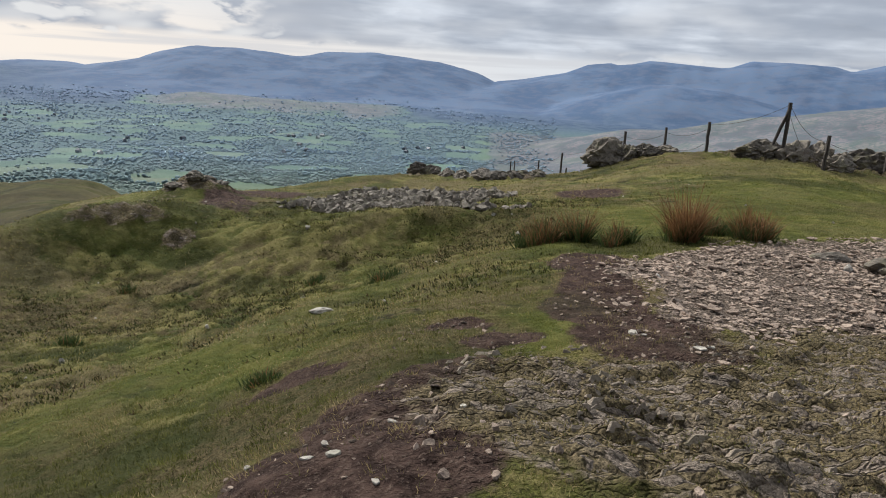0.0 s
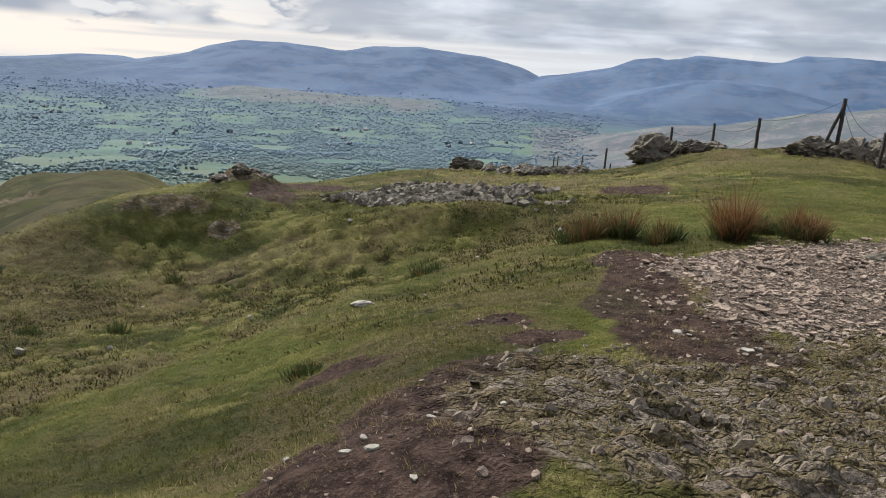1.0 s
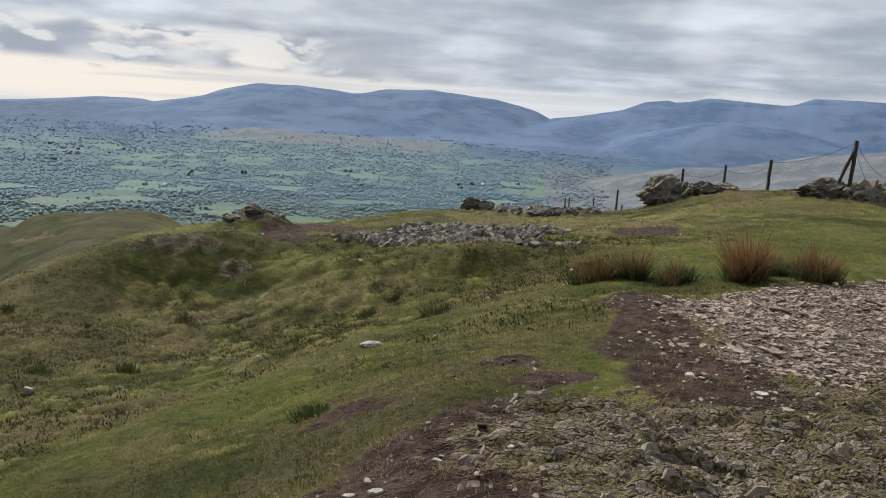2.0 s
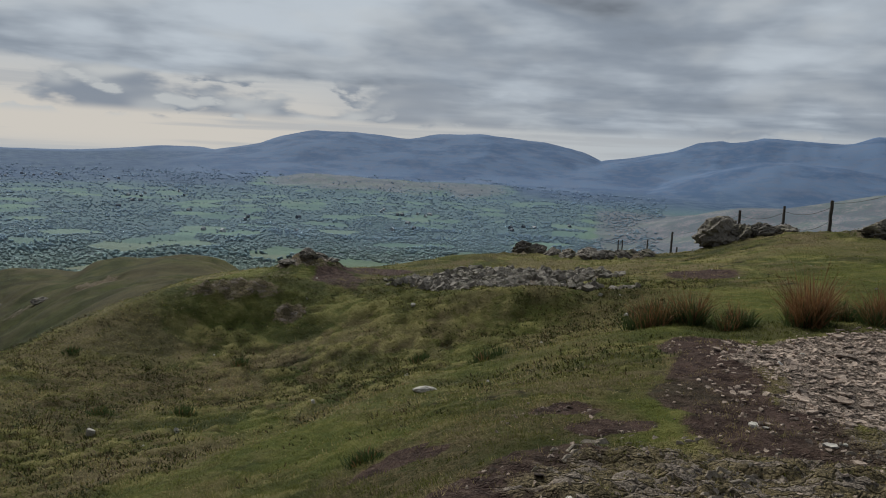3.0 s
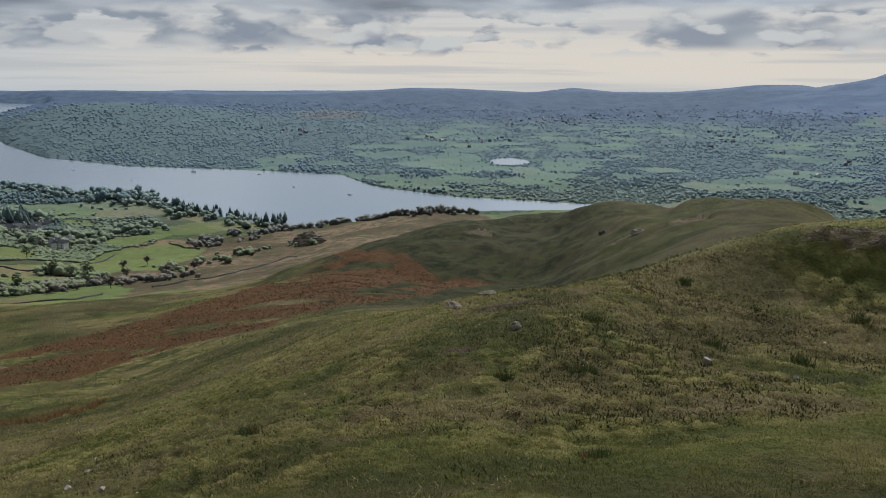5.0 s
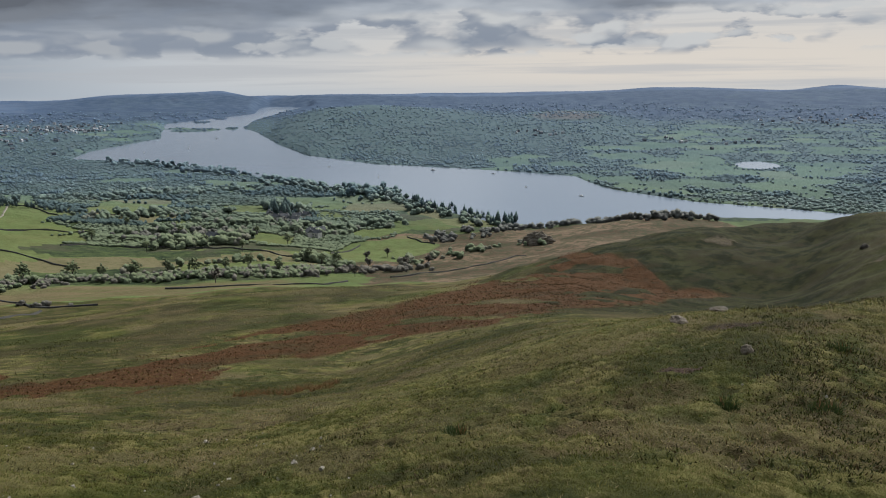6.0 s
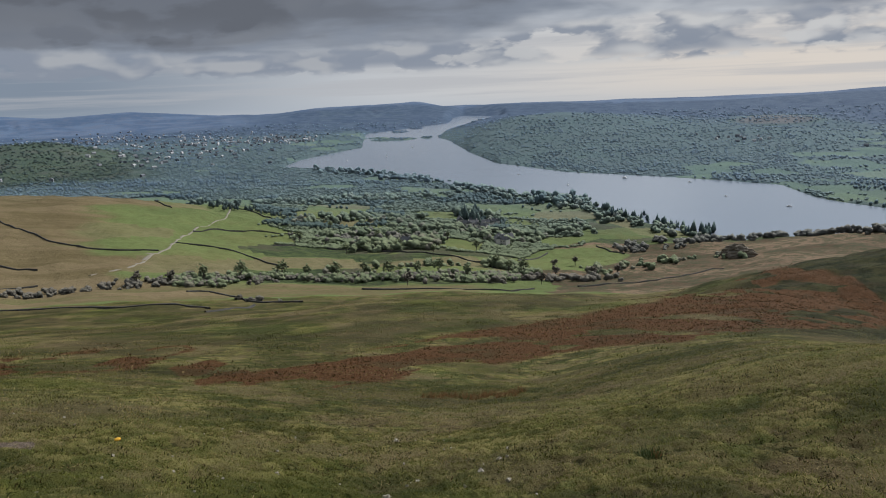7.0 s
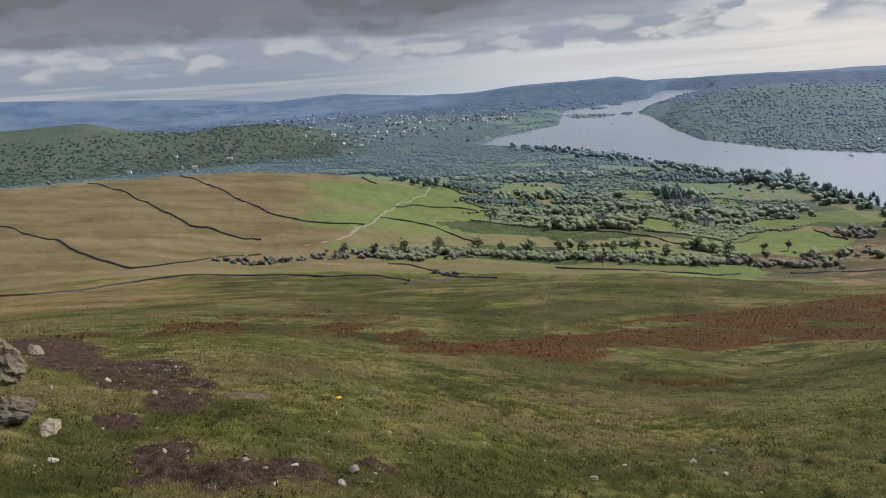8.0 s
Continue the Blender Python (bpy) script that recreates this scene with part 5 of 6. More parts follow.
def blade_material(name, greens, straws, gloss=0.35, dead_at=0.5):
    m, k, bsdf = surface(name)
    rnd = k.add("ShaderNodeNewGeometry").outputs["Random Per Island"]
    t = k.add("ShaderNodeAttribute", attribute_name="tint")
    dead, moss, shade = k.add("ShaderNodeSeparateColor", {0: t.outputs["Color"]}).outputs
    green = k.mix(rnd, greens[0], greens[1])
    green = k.mix(k.math("MULTIPLY", moss, 0.7), green, greens[2])
    straw = k.mix(k.math("FRACT", k.math("MULTIPLY", rnd, 7.31)), straws[0], straws[1])
    f = k.ramp(k.math("ADD", dead, k.math("MULTIPLY", k.math("SUBTRACT", k.math("FRACT", k.math("MULTIPLY", rnd, 3.77)), 0.5), 0.9)), dead_at - 0.1, dead_at + 0.1)
    own = k.mix(f, green, straw)
    # tussock shading in the blade colour: low blades darkened, high ones paled
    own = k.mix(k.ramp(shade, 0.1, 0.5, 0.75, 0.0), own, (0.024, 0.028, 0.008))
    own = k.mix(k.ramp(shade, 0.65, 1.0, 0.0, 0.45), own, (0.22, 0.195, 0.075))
    k.set(bsdf.inputs["Base Color"], own)
    bsdf.inputs["Roughness"].default_value = 0.7
    bsdf.inputs["Specular IOR Level"].default_value = gloss
    see_through(k, bsdf, 0.28)
    return m


GRASS = blade_material("grass_blades", ((0.078, 0.090, 0.020), (0.180, 0.178, 0.044), (0.185, 0.200, 0.042)), ((0.21, 0.155, 0.068), (0.46, 0.36, 0.185)), 0.1)
RUSH = blade_material("rush_stems", ((0.030, 0.050, 0.018), (0.070, 0.095, 0.030), (0.08, 0.11, 0.03)), ((0.13, 0.068, 0.03), (0.27, 0.145, 0.065)), 0.2)
FERN = blade_material("dead_bracken", ((0.052, 0.028, 0.013), (0.118, 0.058, 0.024), (0.08, 0.05, 0.02)), ((0.125, 0.064, 0.027), (0.215, 0.130, 0.060)), 0.1)


def blade_arrays(x, y, z, length, width, lean, per, spread, tall=False):
    """Blades in tufts: arrays of vertices and triangles."""
    n = len(x) * per
    rep = lambda a: np.repeat(a, per)
    a = np.random.uniform(0, 2 * np.pi, n)
    d = np.sqrt(np.random.uniform(0, 1, n)) * rep(spread)
    bx, by, bz = rep(x) + np.cos(a) * d, rep(y) + np.sin(a) * d, rep(z) - 0.01
    ln = rep(length) * np.random.uniform(0.55, 1.15, n)
    la = a + np.random.normal(0, 0.7, n)
    le = rep(lean) * np.random.uniform(0.2, 1.3, n)
    w = rep(width) * np.random.uniform(0.7, 1.2, n) / 2
    fa = np.random.uniform(0, 2 * np.pi, n)
    wx, wy = np.cos(fa) * w, np.sin(fa) * w
    dx, dy, dz = np.cos(la) * np.sin(le), np.sin(la) * np.sin(le), np.cos(le)
    base = np.stack([bx, by, bz], 1)
    side = np.stack([wx, wy, np.zeros(n)], 1)
    way = np.stack([dx, dy, dz], 1) * ln[:, None]
    if not tall:
        v = np.stack([base - side, base + side, base + way], 1)
        f = np.arange(n * 3).reshape(n, 3)
        return v.reshape(-1, 3), f, 3
    droop = np.stack([dx, dy, -0.25 * np.ones(n)], 1) * (ln * le * 0.5)[:, None]
    mid, tip = base + way * 0.55, base + way + droop * 0.6
    v = np.stack([base - side, base + side, mid - side * 0.8, mid + side * 0.8, tip], 1)
    o = np.arange(n)[:, None] * 5
    f = np.stack([o + [0, 1, 3], o + [0, 3, 2], o + [2, 3, 4]], 1).reshape(-1, 3)
    return v.reshape(-1, 3), f, 5


def blades_object(name, arrays, tint, per, material):
    v, f, k = arrays
    ob = mesh_object(name, v, f, [material], smooth=False)
    colours(ob, "tint", np.repeat(tint, per * k, axis=0))
    return ob


def rush_clump(x, y, wide, tall, stems, dead, label, dead_tall=1.0):
    z0 = ground_at(x, y)
    root = tagged(empty("rush_clump", (x, y, z0)), label, "rushes", "rushes on the summit")
    n = stems * 16 // 100
    for name, count, mult, tint in (("green_tuft", int(n * (1 - dead)), 0.85, 0.0), ("dead_tuft", int(n * dead), dead_tall, 1.0)):
        if count < 1:
            continue
        a, d = np.random.uniform(0, 2 * np.pi, count), np.sqrt(np.random.uniform(0, 1, count)) * wide * 0.75
        px, py = np.cos(a) * d * (1.0 if tint < 0.5 else 0.6), np.sin(a) * d * 0.7
        pz = height(px + x, py + y) - z0
        ones = np.ones(count)
        arr = blade_arrays(px, py, pz, ones * tall * mult * (1.1 - 0.5 * d / wide), ones * 0.010, ones * 0.62, 10, ones * 0.07, True)
        ob = blades_object(name, arr, np.tile([tint, 0.2, 0.5], (count, 1)), 10, RUSH)
        ob.parent = root
        tagged(ob, kind="stuff")
    return root


rush_clump(1.45, 10.85, 0.50, 0.50, 520, 0.4, "clump of dark green rushes with brown dead stems", 1.05)
rush_clump(1.95, 10.75, 0.30, 0.58, 320, 0.35, "clump of dark green rushes with brown dead stems", 1.15)
rush_clump(2.45, 10.3, 0.32, 0.42, 320, 0.22, "low clump of rushes with brown tips", 1.1)
rush_clump(3.30, 10.1, 0.34, 0.50, 620, 0.55, "tall clump of rushes with rust-orange dead stems", 1.7)
rush_clump(3.85, 10.6, 0.34, 0.40, 300, 0.2, "low dark green rush clump")
rush_clump(4.25, 10.2, 0.46, 0.44, 620, 0.48, "broad rush clump with straw-brown tips", 1.35)
for x, y, w, h in ((-5.02, 9.62, 0.16, 0.22), (-2.12, 12.03, 0.22, 0.2), (-0.78, 10.6, 0.26, 0.24), (-5.56, 12.74, 0.18, 0.22), (-0.95, 10.7, 0.2, 0.2), (-8.3, 9.2, 0.24, 0.18), (-6.6, 7.0, 0.26, 0.16), (-7.4, 6.3, 0.2, 0.15), (-1.2, 4.9, 0.14, 0.12), (-4.2, 4.4, 0.2, 0.12), (-9.0, 12.8, 0.2, 0.16), (-9.6, 3.6, 0.3, 0.18), (-6.4, 9.8, 0.26, 0.16)):
    rush_clump(x, y, w, h, 160, 0.08, "small dark tuft of rushes in pale turf")
for az, r in ((79.5, 26.5), (80.5, 27.5), (81.8, 27), (83, 27.5), (84.2, 28), (85.2, 27.2), (78.4, 27.8)):
    x, y = on_bearing(az, r)
    rush_clump(x, y, 0.9, 0.34, 150, 0.8, "tan dead rushes at the brow of the slope", 1.0)


def sow(n, r0, r1, a0, a1):
    r = np.sqrt(np.random.uniform(r0 * r0, r1 * r1, n))
    az = np.random.uniform(a0, a1, n)
    x, y = polar(az, r)
    return x, y, r, az


def sow_grass(n, r0, r1, a0, a1, length, width, per, spread, clump, label, tall=False):
    x, y, r, az = sow(n, r0, r1, a0, a1)
    soil, stony, moss, straw = near_cover(x, y, r, az)
    lump = tussock(x, y)[0] if r0 < 20 else np.clip(0.45 + 1.1 * fbm(x / clump, y / clump, 3, 91), 0, 1)
    crag = rocky(x, y)
    band = russet_at(x, y, r, az)
    keep = (1 - 0.8 * soil) * (1 - stony) * (1 - 0.25 * crag) * (1 - 0.85 * band) * step(0.30, 0.58, lump)
    ok = np.random.uniform(0, 1, n) < keep
    x, y, r, lump, moss, straw, crag = x[ok], y[ok], r[ok], lump[ok], moss[ok], straw[ok], crag[ok]
    z = height(x, y)
    ln = length * (0.4 + 1.0 * lump) * np.random.uniform(0.7, 1.2, len(x)) * (1 - 0.5 * crag) * (1 - 0.4 * moss)
    one = np.ones(len(x))
    arr = blade_arrays(x, y, z, ln, one * width, one * 1.15, per, one * spread, tall)
    rank = growth(x, y) if r0 < 34 else growth(x / 4, y / 4)
    dead = 0.14 + 0.4 * straw + 0.3 * crag + 0.3 * fbm(x / 0.6, y / 0.6, 3, 17) - 0.35 * rank + 0.6 * soil[ok]
    # third tint channel: painted tussock shading, with rank growth and random tone
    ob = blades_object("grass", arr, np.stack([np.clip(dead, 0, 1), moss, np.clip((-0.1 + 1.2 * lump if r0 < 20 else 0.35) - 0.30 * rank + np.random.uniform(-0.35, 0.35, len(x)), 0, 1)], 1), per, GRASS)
    return tagged(ob, label, "grass", kind="stuff")


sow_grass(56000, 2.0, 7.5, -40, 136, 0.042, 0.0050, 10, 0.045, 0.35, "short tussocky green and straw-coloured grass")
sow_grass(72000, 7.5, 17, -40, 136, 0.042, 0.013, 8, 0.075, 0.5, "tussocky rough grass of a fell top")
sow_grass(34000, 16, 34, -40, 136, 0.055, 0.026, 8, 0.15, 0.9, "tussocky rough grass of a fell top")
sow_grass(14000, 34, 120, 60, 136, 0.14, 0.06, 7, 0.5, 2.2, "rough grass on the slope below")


# dark tufts added as flecks that stand in for dark gaps in turf
DARK_TUFT = blade_material("dark_fleck_tufts", ((0.016, 0.022, 0.006), (0.046, 0.052, 0.014), (0.05, 0.06, 0.015)), ((0.045, 0.032, 0.015), (0.085, 0.058, 0.028)), 0.1)
PALE_TUFT = blade_material("bleached_bent", ((0.20, 0.18, 0.06), (0.30, 0.26, 0.09), (0.2, 0.2, 0.06)), ((0.30, 0.235, 0.12), (0.50, 0.41, 0.23)), 0.1)


def sow_tufts(n, r0, r1, a0, a1, length, width, per, spread, material, label, where):
    """Single tufts that stand out from the turf by their colour, in drifts."""
    x, y, r, az = sow(n, r0, r1, a0, a1)
    soil, stony, _, _ = near_cover(x, y, r, az)
    ok = np.random.uniform(0, 1, n) < where(x, y, r, az) * (1 - soil) * (1 - stony)
    x, y, r = x[ok], y[ok], r[ok]
    big = np.random.uniform(0.5, 1.4, len(x))
    arr = blade_arrays(x, y, height(x, y), length * big, width * np.ones(len(x)), 1.25 * np.ones(len(x)), per, spread * big)
    tint = np.stack([np.random.uniform(0, 0.7, len(x)), np.random.uniform(0, 0.5, len(x)), 0.5 + 0 * x], 1)
    return tagged(blades_object("grass", arr, tint, per, material), label, "grass", kind="stuff")


def drifts(size, seed, low=-0.25, high=0.25):
    return lambda x, y, r, az: step(low, high, fbm(x / size, y / size, 3, seed))


in_hollow = lambda x, y, r, az: np.clip(0.42 + 0.58 * bank_at(x, y)[1], 0, 1) * step(-0.4, 0.2, fbm(x / 1.3, y / 1.0, 3, 63)) * (1 - bank_at(x, y)[0])
sow_tufts(9000, 5.5, 20, -12, 136, 0.045, 0.020, 16, 0.12, DARK_TUFT, "low dark tufts scattered as flecks in pale turf", in_hollow)
sow_tufts(10500, 7, 18, -12, 48, 0.05, 0.020, 14, 0.13, DARK_TUFT, "low dark tufts scattered as flecks in pale turf", in_hollow)
sow_tufts(5000, 4.5, 20, -12, 136, 0.05, 0.011, 12, 0.12, PALE_TUFT, "bleached bent grass in small tufts", drifts(1.6, 64))
sow_tufts(3000, 18, 60, 40, 136, 0.07, 0.03, 10, 0.30, PALE_TUFT, "bleached bent grass in small tufts", drifts(4.0, 66, 0.0, 0.3))


def sow_bracken():
    x, y, r, az = sow(64000, 22, 185, 43, 128)
    w = russet_at(x, y, r, az)
    ok = np.random.uniform(0, 1, len(x)) < w * step(0.05, 0.5, w) * np.clip(70 / r, 0.3, 1.0)
    x, y, r = x[ok], y[ok], r[ok]
    one = np.ones(len(x))
    arr = blade_arrays(x, y, height(x, y), 0.08 + 0.0007 * r, 0.04 + 0.0012 * r, one * 1.5, 7, 0.25 + 0.004 * r)
    ob = blades_object("bracken", arr, np.stack([0.25 + 0.5 * fbm(x / 7, y / 7, 3, 5), 0 * x, np.random.uniform(0, 0.7, len(x))], 1), 7, FERN)
    return tagged(ob, "dead rust-brown bracken in long streaks", "bracken", kind="stuff")


sow_bracken()

# ---- woods, walls, houses and boats of the valley ----
def leaf_material():
    m, k, bsdf = surface("spring_woodland")
    rnd = k.add("ShaderNodeNewGeometry").outputs["Random Per Island"]
    t = k.add("ShaderNodeAttribute", attribute_name="tint")
    kind, far, own = k.add("ShaderNodeSeparateColor", {0: t.outputs["Color"]}).outputs
    n = k.noise(position(k), 0.7, 4, 0.7)
    leaf = k.mix(own, (0.165, 0.200, 0.092), (0.265, 0.292, 0.142))
    leaf = k.mix(k.ramp(own, 0.72, 0.86), leaf, (0.235, 0.210, 0.140))
    fir = k.mix(rnd, (0.058, 0.086, 0.064), (0.105, 0.140, 0.092))
    col = k.mix(k.ramp(kind, 0.4, 0.6), leaf, fir)
    bare = k.mix(rnd, (0.145, 0.125, 0.094), (0.245, 0.210, 0.158))
    col = k.mix(k.ramp(kind, 0.75, 0.9), col, bare)
    col = k.mix(k.math("MULTIPLY", k.ramp(n, 0.45, 0.7), 0.25), col, (0.045, 0.058, 0.030))
    # haze put into the leaf colour, bluer with distance
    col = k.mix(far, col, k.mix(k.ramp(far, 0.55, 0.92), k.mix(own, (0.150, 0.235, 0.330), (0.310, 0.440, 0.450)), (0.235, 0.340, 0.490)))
    k.set(bsdf.inputs["Base Color"], col)
    bsdf.inputs["Roughness"].default_value = 0.9
    bsdf.inputs["Specular IOR Level"].default_value = 0.1
    # normals tilted to the sky, which lightens the shaded sides of crowns
    facing = k.add("ShaderNodeNewGeometry").outputs["Normal"]
    tilt = k.add("ShaderNodeVectorMath", {0: k.scale(facing, (0.10, 0.10, 0.10)), 1: (0.0, 0.0, 0.90)}, operation="ADD").outputs[0]
    tilt = k.add("ShaderNodeVectorMath", {0: tilt}, operation="NORMALIZE").outputs[0]
    b = k.add("ShaderNodeBump", {"Strength": 0.8, "Distance": 0.6, "Height": n, "Normal": tilt})
    k.set(bsdf.inputs["Normal"], b)
    return m


LEAVES = leaf_material()
_bm = bmesh.new()
bmesh.ops.create_icosphere(_bm, subdivisions=1, radius=1.0)
ICO_V = np.array([v.co[:] for v in _bm.verts])
ICO_F = np.array([[v.index for v in f.verts] for f in _bm.faces])
_bm.free()


OCTA_V = np.array([(1, 0, 0), (-1, 0, 0), (0, 1, 0), (0, -1, 0), (0, 0, 1), (0, 0, -1)], float)
OCTA_F = np.array([(0, 2, 4), (2, 1, 4), (1, 3, 4), (3, 0, 4), (2, 0, 5), (1, 2, 5), (3, 1, 5), (0, 3, 5)])


def clumps(x, y, z, size, squash, tint, blobs, spread, cone=0.0, shape_v=ICO_V, shape_f=ICO_F):
    """Tree crowns, each of several uneven leafy clumps."""
    n = len(x) * blobs
    rep = lambda a: np.repeat(a, blobs, axis=0)
    a = np.random.uniform(0, 2 * np.pi, n)
    d = np.sqrt(np.random.uniform(0, 1, n)) * spread * rep(size) * (0 if blobs == 1 else 1)
    up = np.random.uniform(0.25, 0.95, n)
    s = rep(size) * np.random.uniform(0.38, 0.62, n) if blobs > 1 else size
    v = shape_v[None] * np.random.uniform(0.72, 1.28, (n, len(shape_v), 1))
    if cone:
        v[:, :, :2] *= np.clip(0.62 - 0.55 * v[:, :, 2:3], 0.06, 1.1)
    v = v * s[:, None, None] * np.array([1, 1, 1.0])
    v[:, :, 2] *= rep(squash)[:, None]
    v[:, :, 0] += (rep(x) + np.cos(a) * d)[:, None]
    v[:, :, 1] += (rep(y) + np.sin(a) * d)[:, None]
    v[:, :, 2] += (rep(z) + (up if blobs > 1 else 0.75) * rep(size * squash))[:, None]
    f = (shape_f[None] + (np.arange(n) * len(shape_v))[:, None, None]).reshape(-1, 3)
    return v.reshape(-1, 3), f, np.repeat(rep(tint), len(shape_v), axis=0)


def wood_object(label, *sets):
    vs, fs, ts, base = [], [], [], 0
    for v, f, t in sets:
        vs.append(v)
        fs.append(f + base)
        ts.append(t)
        base += len(v)
    ob = mesh_object("woodland", np.vstack(vs), np.vstack(fs), [LEAVES], smooth=True)
    colours(ob, "tint", np.vstack(ts))
    return tagged(ob, label, "woods", kind="stuff")


def haze_share(r, az):
    # how much haze blue the leaf colour takes, by distance
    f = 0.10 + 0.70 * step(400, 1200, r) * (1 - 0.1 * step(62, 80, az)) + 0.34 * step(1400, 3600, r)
    return np.clip(f, 0, 0.92) * (1 - 0.72 * shaded_hills_at(r, az))


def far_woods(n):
    az = np.random.uniform(-8, 134, n)
    deg = np.random.uniform(1.9, 16.0, n)
    r = 138.0 / np.tan(np.radians(deg))
    ok = (r > 440) & (r < 3700) & ((r > 800) | (az > 73)) & ((r > 850) | (az < 98))
    az, r = az[ok], r[ok]
    x, y = polar(az, r)
    z = height(x, y)
    pick, edge = fields_at(x, y)
    w = np.maximum(wood_at(x, y, r, az), (0.5 - 0.22 * (r < 850)) * (edge < 0.05))
    w = w * (inside(x, y, BRIGHT_FIELD) < -6) * (lake_depth(az, r) < -0.02) * (1 - step(6, 16, z - LAKE + 6 * fbm(x / 60, y / 60, 3, 97)) * step(9, -5, az))
    w = np.maximum(w, (lake_depth(az, r) > -0.2) * (lake_depth(az, r) < -0.015) * 0.8)
    w = w * (1 - step(38, 62, z - LAKE) * (az < 40) - step(64, 80, z - LAKE) * (az >= 40))
    w = w * (1 - 0.9 * brown_hill(az, r, z)) * step(1.9, 2.5, np.degrees(np.arctan((EYE - z) / r)) + 0.3 * fbm(az / 3, r / 300, 3, 95))
    ok = np.random.uniform(0, 1, len(x)) < w * 0.9
    x, y, z, r, az = x[ok], y[ok], z[ok], r[ok], az[ok]
    size = r * np.random.uniform(0.0008, 0.0017, len(x)) + 0.6
    # dark firs on these hills carry the cloud shade in their colour
    fir = (fbm(x / 60, y / 60, 2, 77) > 0.28 - 0.7 * shaded_hills_at(r, az)) * 0.6
    # tint carries the painted haze and a darker tone by bearing
    tint = np.stack([fir, haze_share(r, az), np.clip(0.60 - 0.30 * step(50, 66, az) - 0.40 * step(96, 104, az) + 0.35 * fbm(x / 45, y / 45, 3, 79) + np.random.uniform(-0.2, 0.2, len(x)), 0, 1)], 1)
    squash = np.where(fir > 0, 1.2, 0.7) * (1 - 0.45 * step(850, 1500, r))
    near = r < 1000
    return tuple(clumps(x[q], y[q], z[q], size[q], squash[q], tint[q], 1, 0.0, 0.0, *shape) for q, shape in ((near, (ICO_V, ICO_F)), (~near, (OCTA_V, OCTA_F))))


def mid_trees(points, count, size, kind, spread, tall=1.0, blobs=5, cone=0.0):
    """Trees strung along a line of bearing and distance."""
    pts = np.array(points, float)
    count = max(6, int(count * 0.85))
    t = np.random.uniform(0, len(pts) - 1, count)
    i = np.minimum(t.astype(int), len(pts) - 2)
    f = (t - i)[:, None]
    p = pts[i] * (1 - f) + pts[i + 1] * f
    az, r = p[:, 0] + np.random.normal(0, spread, count), p[:, 1] * (1 + np.random.normal(0, 0.02, count))
    x, y = polar(az, r)
    clear = inside(x, y, BRIGHT_FIELD) < -6
    x, y, az, r = x[clear], y[clear], az[clear], r[clear]
    count = len(x)
    s = size * np.random.uniform(0.6, 1.3, count)
    own = np.clip(np.random.normal(0.5, 0.28, count), 0, 1)
    tint = np.stack([np.full(count, kind), haze_share(r, az), own], 1)
    return clumps(x, y, height(x, y), s, np.full(count, tall), tint, blobs, 0.55, cone)


GILL = ((115.7, 279), (109, 293), (103.8, 304), (100.7, 315), (96.3, 335), (91.9, 322), (87.6, 315), (83.4, 318), (80.3, 325), (78.5, 345))
wood_object("hazy spring woods and hedgerow trees filling the valley", *far_woods(150000))
wood_object("scrubby leafing trees along a gill", mid_trees(GILL[2:], 400, 2.0, 0.0, 0.9), mid_trees(GILL[:5], 260, 1.4, 0.95, 1.0), mid_trees(GILL[4:], 220, 1.7, 0.95, 1.0))
wood_object("groups of leafing trees between pastures",
            mid_trees(((90.5, 482), (86.3, 490), (84.5, 512)), 80, 4.4, 0.0, 0.5), mid_trees(((92, 560), (85, 600), (80, 640)), 90, 4.0, 0.0, 1.4),
            mid_trees(((79.5, 740), (82.5, 750)), 40, 6.0, 0.0, 0.5), mid_trees(((81, 700), (82.3, 690)), 26, 5.5, 0.6, 0.3, 1.8, 2, 1.0),
            mid_trees(((79.5, 560), (77, 640), (73.5, 700)), 80, 4.4, 0.0, 1.0), mid_trees(((80.5, 420), (78.6, 400), (77.5, 360)), 46, 3.6, 0.0, 0.5),
            mid_trees(((96, 640), (91, 670), (87, 700)), 70, 4.2, 0.0, 1.0), mid_trees(((102, 700), (97, 690)), 40, 3.4, 0.6, 0.8, 1.5, 2, 1.0),
            mid_trees(((100, 900), (92, 900), (84, 960)), 160, 4.6, 0.0, 2.0), mid_trees(((94, 520), (90, 560), (86, 545)), 50, 3.4, 0.95, 1.2),
            mid_trees(((93.5, 350), (86, 380), (82, 375)), 26, 2.6, 0.0, 1.4), mid_trees(((98, 210), (99.5, 225), (96, 200)), 10, 1.1, 0.95, 0.5))
wood_object("dark conifers and oaks along the lake shore",
            mid_trees(((63.5, 700), (66, 735), (69, 775), (72, 830)), 90, 4.6, 0.6, 0.25, 1.7, 2, 1.0), mid_trees(((64, 690), (67, 720), (71, 780), (73, 850)), 90, 4.2, 0.0, 0.5),
            mid_trees(((73, 880), (76, 930), (80, 985), (82.5, 1060)), 150, 5.6, 0.0, 0.35), mid_trees(((73, 890), (77, 900)), 36, 5.4, 0.6, 0.4, 1.5, 3),
            mid_trees(((84, 1130), (88, 1240), (93, 1400)), 130, 5.4, 0.0, 0.5))
